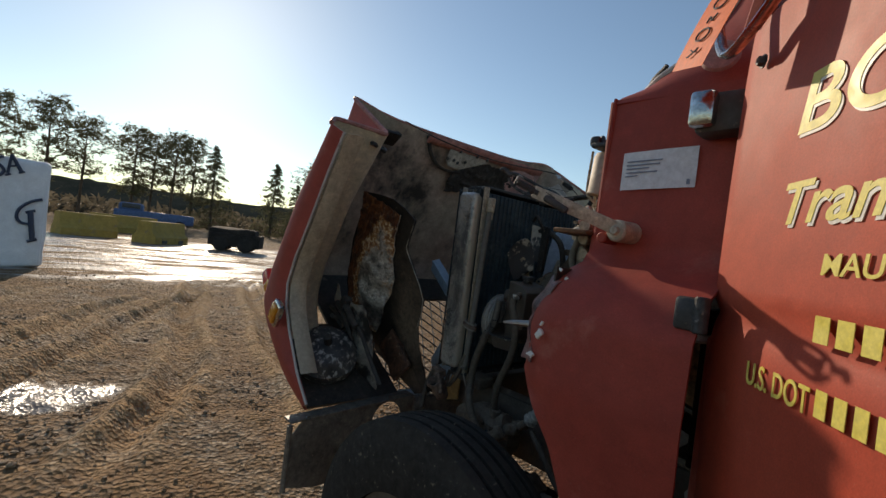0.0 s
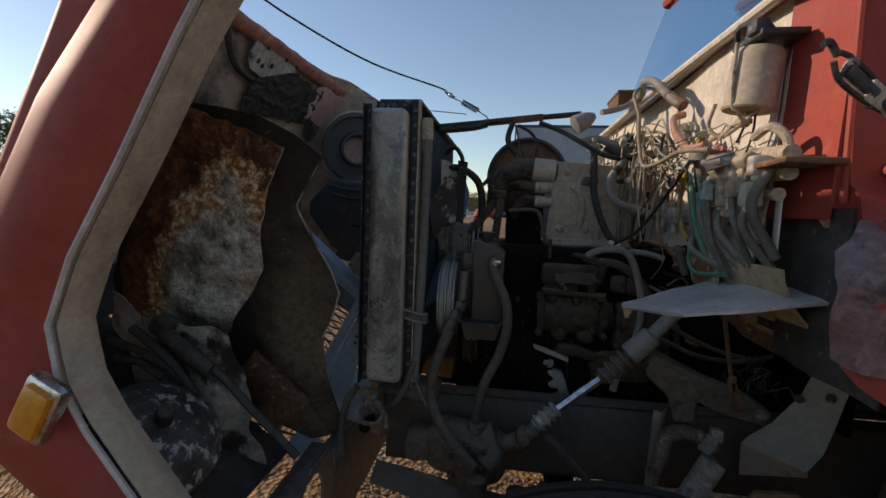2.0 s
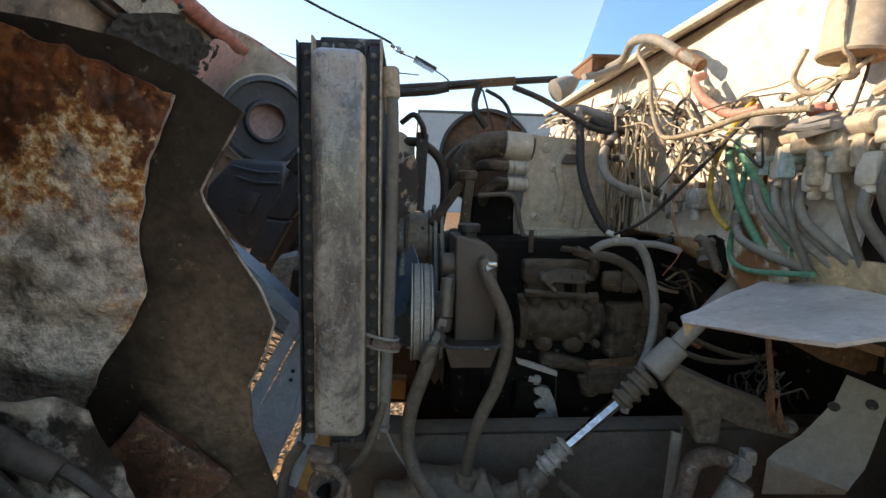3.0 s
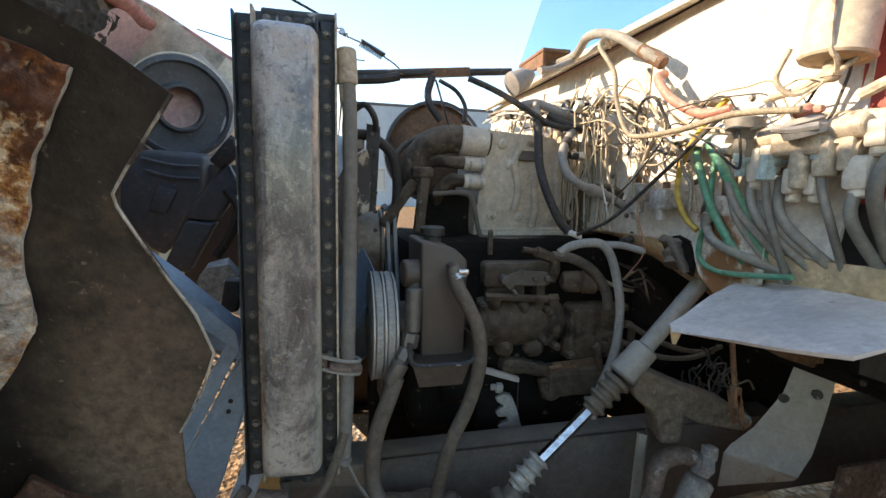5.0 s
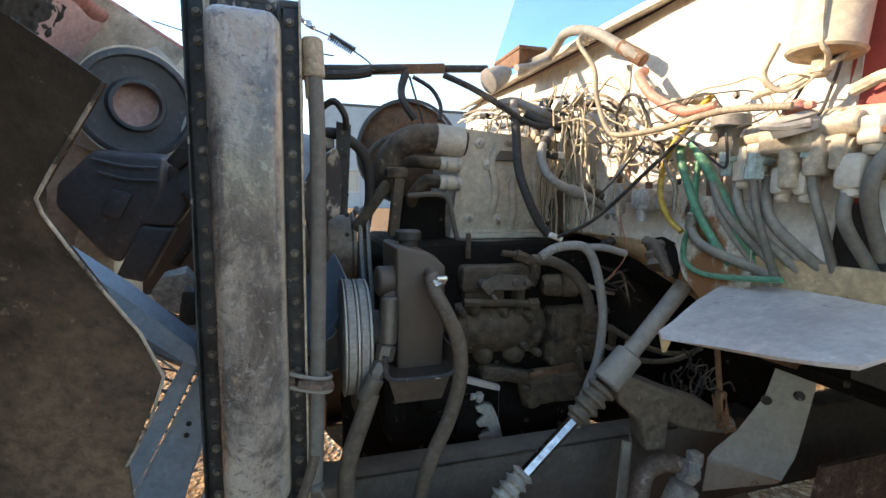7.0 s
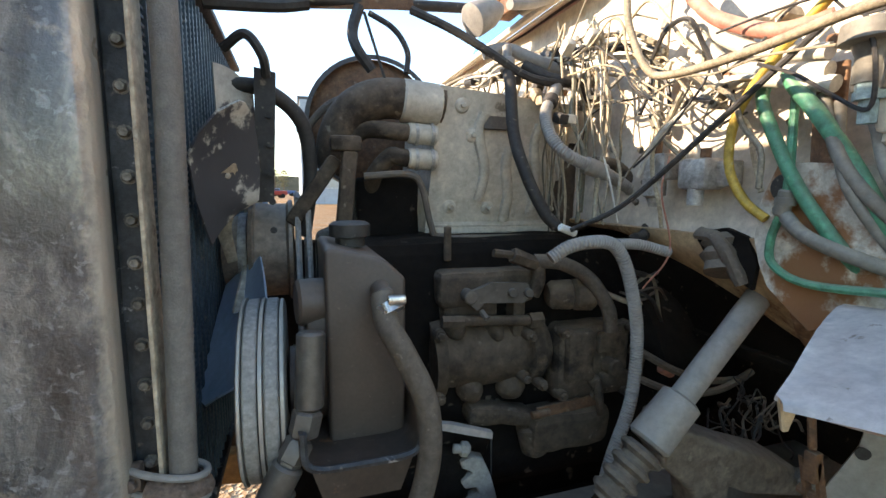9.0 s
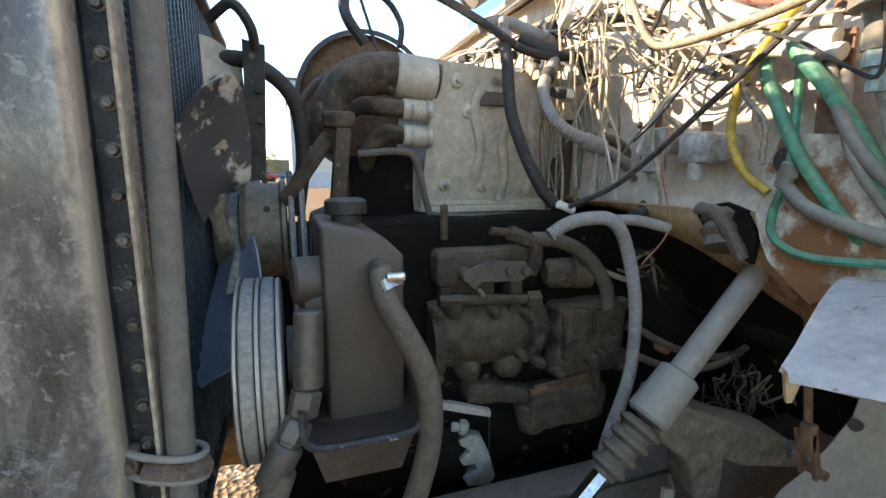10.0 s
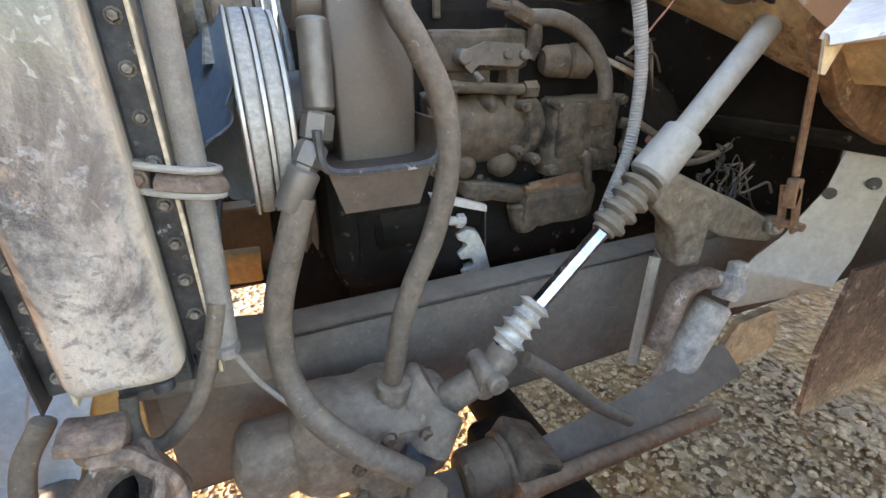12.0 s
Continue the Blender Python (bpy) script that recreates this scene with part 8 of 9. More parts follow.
BRACKET = [(-1.03, 1.975, 1.30), (-1.005, 1.975, 1.262), (-0.935, 1.975, 1.188), (-0.855, 1.975, 1.147), (-0.745, 1.975, 1.113), (-0.60, 1.975, 1.10), (-0.60, 1.975, 1.39), (-1.0, 1.975, 1.352)]
part("plate_bracket", rough_up(bevelled(slab(BRACKET, (0.0, 0.03, 0.0)), 0.006, 2), 0.009, 22), RUST_BLOCK, cab, "crusted brown rusty bracket under the plate")
part("link_rod", join(rod((-0.99, 2.0, 1.30), (-0.950, 2.0, 1.08), 0.006, 8), box((-0.945, 2.0, 1.05), (0.018, 0.02, 0.05), 0.004), slab([(-0.952, 1.99, 1.06), (-0.938, 1.99, 1.058), (-0.915, 1.99, 0.98), (-0.928, 1.99, 0.976)], (0, 0.006, 0)), slab([(-0.952, 2.012, 1.06), (-0.938, 2.012, 1.058), (-0.915, 2.012, 0.98), (-0.928, 2.012, 0.976)], (0, 0.006, 0)), rod((-0.922, 1.98, 0.99), (-0.922, 2.03, 0.99), 0.008, 8)), RUST_PLAIN, cab, "thin rusty link rod with clevis")
def mount_fn(u, v):
    """Pale bracket: an upright tongue that bends into a foot."""
    rows = (((-0.850, 2.11, 0.742), (-0.728, 2.01, 0.805)), ((-0.862, 2.093, 0.848), (-0.750, 1.984, 0.832)), ((-0.845, 2.090, 0.872), (-0.715, 1.984, 0.885)), ((-0.80, 2.07, 0.925), (-0.695, 1.985, 0.957)), ((-0.742, 2.052, 1.02), (-0.672, 1.985, 1.047)), ((-0.70, 2.055, 1.12), (-0.660, 1.985, 1.14)))
    k = min(4.999, v * 5)
    i = int(k)
    a = Vector(rows[i][0]).lerp(Vector(rows[i + 1][0]), k - i)
    b = Vector(rows[i][1]).lerp(Vector(rows[i + 1][1]), k - i)
    p = a.lerp(b, u)
    return p


part("mount_panel", rough_up(sheet(mount_fn, 16, 40, 0.006), 0.002, 6), CHALK_PLAIN, cab, "pale grey bent steel cab bracket", angle=50)
# Black discs stand in for the dark of the bracket's holes.
for c in ((-0.752, 2.042, 1.012), (-0.70, 2.0, 1.034)):
    part("bracket_hole_disc", rough_up(lathe(c, (-0.6, -0.75, 0.1), [(0, 0.012), (0.004, 0.012), (0.0045, 0.001)], 14), 0.003, 40), RUBBER_BLACK, cab)
part("orange_bracket", rough_up(slab([(-0.86, 2.1, 0.618), (-0.811, 2.1, 0.697), (-0.697, 2.1, 0.703), (-0.653, 2.1, 0.669), (-0.651, 2.1, 0.587), (-0.807, 2.1, 0.569)], (0.01, 0.02, 0)), 0.005, 16), TOE, cab, "orange-brown rusted bracket")
part("engine_mount", rough_up(bevelled(join(slab([(-1.125, 2.10, 1.09), (-0.953, 2.10, 1.012), (-0.852, 2.10, 0.971), (-0.775, 2.10, 0.928), (-0.782, 2.10, 0.885), (-0.937, 2.10, 0.928), (-0.985, 2.10, 0.955), (-0.980, 2.10, 0.872), (-1.045, 2.10, 0.885), (-1.068, 2.10, 0.962), (-1.135, 2.10, 1.02)], (0.01, 0.08, 0.01))), 0.012, 3, 20), 0.007, 18), DUSTY_CAST, truck, "dusty cast engine mount arm", angle=60)
part("mount_bolt", join(rod((-0.80, 2.11, 0.935), (-0.825, 2.075, 0.943), 0.017, 14, 0.003), hexbolt((-0.826, 2.074, 0.943), (-0.5, -0.8, 0.1), 0.011, 0.012)), BOLT, truck, "rusty mount bolt")
part("cab_strut", rough_up(join(slab([(-1.098, 2.12, 0.912), (-1.072, 2.12, 0.902), (-1.082, 2.12, 0.655), (-1.109, 2.12, 0.665)], (0, 0.008, 0)), slab([(-1.072, 2.12, 0.902), (-1.048, 2.16, 0.905), (-1.058, 2.16, 0.66), (-1.082, 2.12, 0.655)], (-0.006, -0.003, 0))), 0.002, 20), CHALK_PLAIN, truck, "rust-spotted pale upright angle iron")
part("cab_strut", rough_up(rod((-0.93, 2.09, 0.79), (-1.08, 2.09, 0.48), 0.036, 16, 0.006), 0.002, 20), CHALK, truck, "pale tubular strut")
part("tie_tube", rod((-1.45, 2.0, 0.60), (-0.95, 2.02, 0.56), 0.018, 10), RUST_PLAIN, truck, "rusty cross tube under the cab")
part("rusty_panel", rough_up(slab([(-0.511, 2.05, 0.79), (-0.553, 2.05, 0.574), (-0.525, 2.05, 0.36), (0.25, 2.05, 0.36), (0.25, 2.05, 0.79)], (0, 0.012, 0.0)), 0.008, 6), RUST_PALE, cab, "dusty rusted inner step panel")

# rear of the drivetrain and the floor pan, with near-black sheets added for the bay's shade
part("gearbox", join(rough_up(lathe((-0.93, 2.62, 0.98), (1, 0, 0), [(0, 0.20), (0.05, 0.27), (0.12, 0.27), (0.35, 0.18), (0.9, 0.16)], 28), 0.008, 8)), ENGINE_DARK, truck, "near-black bell housing and gearbox")
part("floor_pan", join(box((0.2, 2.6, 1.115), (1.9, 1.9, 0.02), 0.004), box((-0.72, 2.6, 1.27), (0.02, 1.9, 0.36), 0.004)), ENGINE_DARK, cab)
# Added backing sheets: they stand in for the darkness behind the engine.
part("tail_backing_sheet", box((-0.55, 2.61, 0.74), (0.03, 0.74, 0.26), 0.004), ENGINE_DARK, truck)
part("rear_backing_sheet", box((-0.55, 2.82, 1.17), (0.02, 1.36, 0.6), 0.004), ENGINE_DARK, cab)
part("far_backing_sheet", box((-1.5, 3.3, 0.98), (1.1, 0.02, 0.62), 0.005), ENGINE_DARK, truck)
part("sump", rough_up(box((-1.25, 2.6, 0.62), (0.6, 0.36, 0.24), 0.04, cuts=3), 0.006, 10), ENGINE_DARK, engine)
rw = random.Random(8)
for k in range(24):
    a = Vector((-0.78 + rw.gauss(0, 0.03), 2.24 + rw.gauss(0, 0.02), 1.0 + rw.gauss(0, 0.025)))
    pts = [a]
    for q in range(4):
        pts.append(pts[-1] + Vector((rw.gauss(0.004, 0.022), rw.gauss(0, 0.012), rw.gauss(-0.008, 0.022))))
    part("loose_wire", tube(pts, rw.choice((0.0015, 0.002, 0.003)), 6), rw.choice((WIRE_BLACK, WIRE_BLACK, RUBBER)), truck)
for pts in (((-1.02, 2.30, 1.14), (-0.93, 2.29, 1.09), (-0.82, 2.30, 1.05), (-0.70, 2.32, 1.03)), ((-1.04, 2.30, 1.09), (-0.93, 2.28, 1.045), (-0.80, 2.29, 1.03), (-0.68, 2.31, 1.05))):
    part("brake_hose", tube(pts, 0.008, 8), RUBBER, truck, "dusty hose behind the steering column")
part("red_boot", rod((-0.95, 2.31, 1.09), (-0.91, 2.32, 1.07), 0.011, 10, 0.004), RED_HOSE, truck, "red rubber terminal boot")

# ---- stay bar, hood cable, spring ----
bar = part("radiator_stay", join(rod((-1.86, 2.50, 1.815), (-1.30, 2.58, 1.885), 0.011, 10), tube([(-1.46, 2.50, 1.835), (-1.38, 2.48, 1.80), (-1.30, 2.45, 1.75), (-1.24, 2.44, 1.715), (-1.19, 2.43, 1.70), (-1.13, 2.43, 1.70)], 0.009, 8)), RUBBER_BLACK, truck, "dark radiator stay rod with taped hose")
part("stay_plate", join(box((-1.56, 2.535, 1.85), (0.23, 0.004, 0.028), 0.002, turned("Y", -6))), RUST_PLAIN, bar, "rust-brown drilled plate")
part("stay_hose", tube([(-1.84, 2.49, 1.80), (-1.72, 2.51, 1.815), (-1.66, 2.52, 1.83)], 0.013, 8), RUBBER_BLACK, bar)
hc = part("hood_cable", join(tube([(-2.42, 1.98, 2.17), (-2.28, 2.133, 2.09), (-2.082, 2.357, 2.017), (-1.86, 2.58, 1.985), (-1.835, 2.605, 1.972)], 0.0035, 6), tube([(-2.3, 3.0, 2.05), (-2.1, 2.8, 1.96), (-1.75, 2.6, 1.885)], 0.002, 5)), WIRE_BLACK, truck, "black hood stop cable with spring")
part("swivel_link", join(tube([(-1.84, 2.60, 1.976), (-1.825, 2.605, 1.966), (-1.81, 2.60, 1.955), (-1.80, 2.595, 1.95)], 0.006, 8), lathe((-1.818, 2.60, 1.96), (0.3, -1, 0.2), [(0, 0.009), (0.004, 0.011), (0.008, 0.009)], 12)), STEEL_BRIGHT, hc)
p0, p1 = Vector((-1.765, 2.565, 1.925)), Vector((-1.70, 2.55, 1.888))
coil = [p0.lerp(p1, k / 96) + (Vector((0.5, 0, 0.86)) * math.cos(k * 0.8) + Vector((0, 1, 0)) * math.sin(k * 0.8)) * 0.0105 for k in range(97)]
part("coil_spring", join(tube(coil, 0.0022, 5, 1), tube([(-1.80, 2.59, 1.945), p0, p0 + Vector((0.01, 0, -0.01))], 0.0022, 5), tube([p1, (-1.672, 2.545, 1.87), (-1.655, 2.54, 1.855)], 0.0022, 5)), WIRE_BLACK, hc, "dark coil spring")
part("drop_hose", tube([(-1.56, 2.53, 1.84), (-1.575, 2.52, 1.79), (-1.57, 2.50, 1.75), (-1.54, 2.50, 1.71)], 0.011, 8), RUBBER_BLACK, truck, "short black hose under the stay")
part("drop_hose", tube([(-1.55, 2.53, 1.83), (-1.53, 2.52, 1.76), (-1.51, 2.52, 1.70)], 0.003, 6), WIRE_BLACK, truck, "thin black wire under the stay")
part("drop_hose", tube([(-1.54, 2.53, 1.83), (-1.49, 2.52, 1.80), (-1.465, 2.51, 1.755), (-1.47, 2.5, 1.71)], 0.006, 8), RUBBER_BLACK, truck, "thin curved black hose")
part("teal_hose", tube([(-1.67, 2.6, 1.60), (-1.62, 2.6, 1.655), (-1.55, 2.62, 1.69), (-1.5, 2.66, 1.70)], 0.008, 8), RUBBER, truck, "grey hose over the elbow")

# ---- firewall fittings ----
def fwpt(y, z, x=-1.08):
    return (x, y, z)


flt = part("air_filter_canister", lathe((-1.075, 1.765, 1.722), (0.10, -0.02, 1), [(0, 0.042), (0.0, 0.048), (0.004, 0.051), (0.010, 0.048), (0.112, 0.048), (0.124, 0.042), (0.13, 0.025)], 34, caps=True), FILTER_TAN, cab, "dusty tan canister filter")
part("bowl_recess", lathe((-1.075, 1.765, 1.7215), (-0.10, 0.02, -1), [(0, 0.041), (0.001, 0.03), (0.002, 0.01)], 24, caps=False), TOE, flt, "rust-brown hollow foot")
part("drain", join(rod((-1.078, 1.765, 1.73), (-1.082, 1.765, 1.69), 0.012, 12, 0.003), lathe((-1.081, 1.765, 1.706), (0, 0, -1), [(0, 0.016), (0.01, 0.016)], 6), tube([(-1.082, 1.765, 1.71), (-1.10, 1.79, 1.685), (-1.11, 1.85, 1.675)], 0.006, 8)), TAN, flt)
part("strap", join(tube([(-1.115, 1.745, 1.855), (-1.118, 1.742, 1.74), (-1.105, 1.74, 1.715), (-1.09, 1.75, 1.70)], 0.004, 6), tube([(-1.125, 1.80, 1.745), (-1.13, 1.815, 1.70), (-1.11, 1.80, 1.675), (-1.09, 1.77, 1.69), (-1.07, 1.735, 1.72)], 0.0045, 8)), TAN, flt)
part("bracket", rough_up(join(box((-1.05, 1.755, 1.862), (0.09, 0.12, 0.014), 0.004), rod((-1.07, 1.775, 1.85), (-1.068, 1.775, 1.885), 0.018, 14, 0.003), tube([(-1.09, 1.80, 1.87), (-1.10, 1.77, 1.895), (-1.08, 1.73, 1.89), (-1.06, 1.71, 1.86)], 0.007, 8), box((-1.09, 1.72, 1.875), (0.03, 0.04, 0.03), 0.008)), 0.003, 24), FLANGE, flt, "dark strap bracket over the filter")
va = part("relay_valve", join(lathe((-1.108, 1.888, 1.652), (0, 0, -1), [(0, 0.022), (0.003, 0.031), (0.022, 0.032), (0.025, 0.021), (0.036, 0.016), (0.065, 0.016)], 24), box((-1.10, 1.888, 1.595), (0.034, 0.034, 0.034), 0.005)), GREYHOSE, cab, "dusty air brake relay valve")
part("fitting", join(rod((-1.108, 1.888, 1.605), (-1.108, 1.888, 1.57), 0.0155, 6), rod((-1.108, 1.888, 1.573), (-1.108, 1.888, 1.545), 0.009, 8)), TEAL, va, "pale teal brass fitting")
va = part("air_valve_block", rough_up(join(box((-1.095, 1.785, 1.592), (0.045, 0.085, 0.035), 0.007, cuts=2), box((-1.10, 1.778, 1.558), (0.034, 0.026, 0.075), 0.006)), 0.002, 30), TAN, cab, "pale cast air valve block")
part("valve_port", rough_up(box((-1.095, 1.745, 1.572), (0.034, 0.026, 0.065), 0.006), 0.002, 30), TAN, va)
part("valve_port", rough_up(box((-1.09, 1.715, 1.575), (0.03, 0.022, 0.055), 0.006), 0.002, 30), TAN, va)
for y, z, w, h in ((1.872, 1.565, 0.028, 0.06), (1.845, 1.585, 0.03, 0.05), (1.80, 1.535, 0.024, 0.045), (1.765, 1.53, 0.022, 0.035), (1.70, 1.545, 0.035, 0.05), (1.68, 1.60, 0.03, 0.04), (1.73, 1.615, 0.045, 0.03)):
    part("valve_casting", rough_up(join(box((-1.085, y, z), (0.036, w, h), 0.007, cuts=2), lathe((-1.085, y, z - h / 2 + 0.003), (0, 0, -1), [(0, w * 0.42), (0.012, w * 0.42), (0.016, w * 0.28)], 12)), 0.002, 40), COVER, va)
part("manifold_pipe", rod((-1.095, 1.86, 1.612), (-1.095, 1.69, 1.612), 0.017, 16, 0.003), TAN, va)
part("manifold_pipe", rod((-1.085, 1.83, 1.585), (-1.085, 1.70, 1.58), 0.014, 14), TAN, va)
part("dome", join(lathe((-1.115, 1.765, 1.605), (-0.3, 0.1, 1), [(0, 0.03), (0.012, 0.032), (0.018, 0.026), (0.022, 0.03), (0.03, 0.022)], 20), tube([(-1.14, 1.80, 1.618), (-1.145, 1.765, 1.612), (-1.13, 1.735, 1.615)], 0.007, 8)), LOOM, va)
part("knob", rough_up(join(lathe((-1.125, 1.762, 1.632), (-0.2, 0.1, 1), [(0, 0.012), (0.007, 0.017), (0.016, 0.014), (0.02, 0.007)], 14), box((-1.125, 1.75, 1.64), (0.012, 0.03, 0.01), 0.003)), 0.003, 60), RED_HOSE, va, "dull pink knob")
for x, y, z, drop in ((-1.112, 1.832, 1.558, 0.0), (-1.10, 1.752, 1.588, 0.01)):
    part("fitting", join(lathe((x, y, z + 0.022), (0, 0, -1), [(0, 0.0125), (0.022, 0.0125)], 6), lathe((x, y, z), (0, 0, -1), [(0, 0.0155), (0.02, 0.0155), (0.023, 0.009)], 6), rod((x, y, z + 0.012), (x + 0.03, y - 0.005, z + 0.015), 0.011, 10)), TEAL, va, "pale teal fitting")
    part("air_hose", tube([(x, y, z - 0.015), (x + 0.002, y - 0.008, z - 0.07), (x + 0.01, y - 0.02, z - 0.12), (x + 0.05, y - 0.02, z - 0.2)], 0.0065, 10), GREYHOSE, va)
pipes = part("valve_pipework", join(rod((-1.055, 1.86, 1.56), (-1.055, 1.66, 1.545), 0.013, 12), rod((-1.05, 1.84, 1.635), (-1.05, 1.64, 1.62), 0.017, 12), rod((-1.05, 1.80, 1.59), (-1.05, 1.64, 1.585), 0.015, 12), tube([(-1.08, 1.72, 1.66), (-1.07, 1.68, 1.675), (-1.05, 1.66, 1.65), (-1.045, 1.66, 1.6)], 0.009, 8)), TAN, cab, "dust-covered pipework behind the valves")
part("green_air_hose", tube([fwpt(2.0, 1.63), fwpt(1.985, 1.607, -1.085), fwpt(1.946, 1.561, -1.09), fwpt(1.911, 1.501), fwpt(1.885, 1.455), fwpt(1.86, 1.38, -1.05)], 0.0095, 12), GREEN, cab, "thick green air hose")
part("green_air_hose", tube([fwpt(2.04, 1.62, -1.065), fwpt(2.033, 1.593, -1.075), fwpt(2.0, 1.528, -1.08), fwpt(1.967, 1.471), fwpt(1.923, 1.406, -1.07), fwpt(1.89, 1.36, -1.05)], 0.0085, 12), GREEN, cab, "thick green air hose")
part("green_air_line", tube([fwpt(2.0, 1.60, -1.06), fwpt(1.985, 1.47), fwpt(2.0, 1.41), fwpt(1.995, 1.375), fwpt(1.95, 1.356), fwpt(1.862, 1.362), fwpt(1.79, 1.372)], 0.0055, 8), GREEN, cab, "thin bright green air line")
part("line_coupling", join(rod(fwpt(1.984, 1.475), fwpt(1.99, 1.44), 0.010, 12, 0.002), rod(fwpt(1.985, 1.465), fwpt(1.986, 1.455), 0.0125, 12)), GREYHOSE, cab)
part("yellow_air_hose", tube([fwpt(1.95, 1.70, -1.09), fwpt(2.006, 1.652, -1.09), fwpt(2.053, 1.593, -1.09), fwpt(2.066, 1.549, -1.09), fwpt(2.063, 1.502, -1.09), fwpt(2.04, 1.459, -1.085), fwpt(2.01, 1.435)], 0.0065, 10), YELLOW_HOSE, cab, "yellow air hose")
for k, (y0, z0, y1, z1, r) in enumerate(((1.96, 1.59, 1.80, 1.36, 0.0075), (1.94, 1.58, 1.84, 1.35, 0.006), (2.0, 1.45, 1.82, 1.365, 0.009), (1.90, 1.55, 1.77, 1.37, 0.008), (1.84, 1.54, 1.74, 1.38, 0.009), (1.70, 1.55, 1.69, 1.40, 0.009), (1.66, 1.60, 1.68, 1.42, 0.01))):
    part("air_hose", tube([fwpt(y0, z0, -1.07), fwpt(y0 * 0.6 + y1 * 0.4 + 0.006, z0 * 0.55 + z1 * 0.45, -1.095), fwpt(y1, z1, -1.04)], r, 10), GREYHOSE, cab, "grey air hose")
part("red_air_hose", tube([(-1.06, 2.175, 1.80), (-1.09, 2.16, 1.786), (-1.10, 2.128, 1.754), (-1.10, 2.089, 1.719), (-1.10, 2.006, 1.678), (-1.08, 1.95, 1.68)], 0.0105, 12), RED_HOSE, cab, "pinkish red air hose")
for pts in (((2.20, 1.735), (2.144, 1.712), (2.095, 1.663), (2.026, 1.635), (1.948, 1.618)), ((2.22, 1.69), (2.172, 1.672), (2.102, 1.637), (2.02, 1.622), (1.94, 1.60)), ((2.19, 1.765), (2.15, 1.75), (2.10, 1.70), (2.03, 1.66), (1.95, 1.64))):
    part("pale_air_hose", tube([fwpt(y, z, -1.05 if k == 0 else -1.08) for k, (y, z) in enumerate(pts)], 0.0105, 12), PALE_HOSE, cab, "whitish air hose")
    y, z = pts[0]
    part("bulkhead_nut", join(lathe(fwpt(y + 0.005, z, -1.03), (-1, -0.3, 0), [(0, 0.018), (0.016, 0.018), (0.016, 0.014), (0.032, 0.014)], 6)), PALE_HOSE, cab, "tan bulkhead nut")
part("column_strip", join(box((-1.05, 2.253, 1.69), (0.006, 0.022, 0.29), 0.002, turned("X", 3))), TAN, cab, "tan vertical strip")
part("tan_cable", tube([(-1.06, 2.42, 1.935), (-1.15, 2.30, 1.91), (-1.18, 2.272, 1.879), (-1.18, 2.203, 1.802), (-1.18, 2.187, 1.735), (-1.18, 2.143, 1.658), (-1.18, 2.091, 1.637), (-1.18, 1.973, 1.636), (-1.175, 1.847, 1.647), (-1.15, 1.75, 1.64)], 0.0058, 10), WIRE_TAN, cab, "tan control cable")
part("black_rod", tube([fwpt(1.95, 1.665, -1.10), (-1.12, 2.07, 1.565), (-1.16, 2.2, 1.45), (-1.21, 2.28, 1.40)], 0.0048, 8), WIRE_BLACK, cab, "black control cable")
part("wiper_hose", tube([fwpt(2.75, 1.965), fwpt(2.585, 1.955), fwpt(2.472, 1.975, -1.10), fwpt(2.344, 1.94, -1.10), fwpt(2.232, 1.87, -1.09), fwpt(2.19, 1.835, -1.07)], 0.0135, 12), GREYHOSE, cab, "grey hose arching over the firewall")
part("copper_end", rod(fwpt(2.235, 1.872, -1.09), fwpt(2.18, 1.825, -1.06), 0.017, 12, 0.003), RUST_PLAIN, cab, "copper-brown hose end")
part("rubber_boot", join(lathe((-1.335, 2.485, 1.822), (0.86, 0.2, 0.46), [(0, 0.024), (0.003, 0.034), (0.012, 0.035), (0.05, 0.03), (0.07, 0.022), (0.085, 0.013)], 24), tube([(-1.235, 2.51, 1.876), (-1.17, 2.54, 1.895), (-1.08, 2.6, 1.94)], 0.011, 10)), LOOM, cab, "grey rubber boot on a cable")
part("cowl_bracket", rough_up(join(box((-1.09, 2.80, 2.0), (0.10, 0.22, 0.012), 0.003), box((-1.13, 2.80, 1.975), (0.012, 0.2, 0.05), 0.003)), 0.004, 20), RUST_PLAIN, cab, "rusty cowl bracket")
regs = part("pressure_regulator", join(box((-1.075, 2.205, 1.515), (0.05, 0.05, 0.045), 0.006), lathe((-1.085, 2.215, 1.495), (0, 0, -1), [(0, 0.02), (0.03, 0.02), (0.034, 0.012), (0.05, 0.008)], 16), box((-1.07, 2.13, 1.50), (0.05, 0.055, 0.05), 0.008), lathe((-1.08, 2.13, 1.48), (0, 0, -1), [(0, 0.013), (0.03, 0.013)], 10), box((-1.055, 2.095, 1.50), (0.03, 0.03, 0.04), 0.004)), ALU, cab, "small grey pressure switches on the firewall")
part("terminal", rod((-1.075, 2.225, 1.54), (-1.075, 2.225, 1.565), 0.009, 8), RUST_PLAIN, regs)
part("terminal", rod((-1.075, 2.12, 1.525), (-1.075, 2.12, 1.54), 0.008, 8), RUST_PLAIN, regs)
part("column_plate", rough_up(slab([(-1.068, y, z) for y, z in ((2.03, 1.454), (2.034, 1.405), (2.024, 1.37), (2.007, 1.341), (1.97, 1.308), (1.949, 1.292), (1.907, 1.325), (1.86, 1.34), (1.86, 1.50), (2.007, 1.515))], (0.006, 0, 0)), 0.003, 20), WHITE_RUSTY, cab, "rust-spotted white plate beside the steering column")
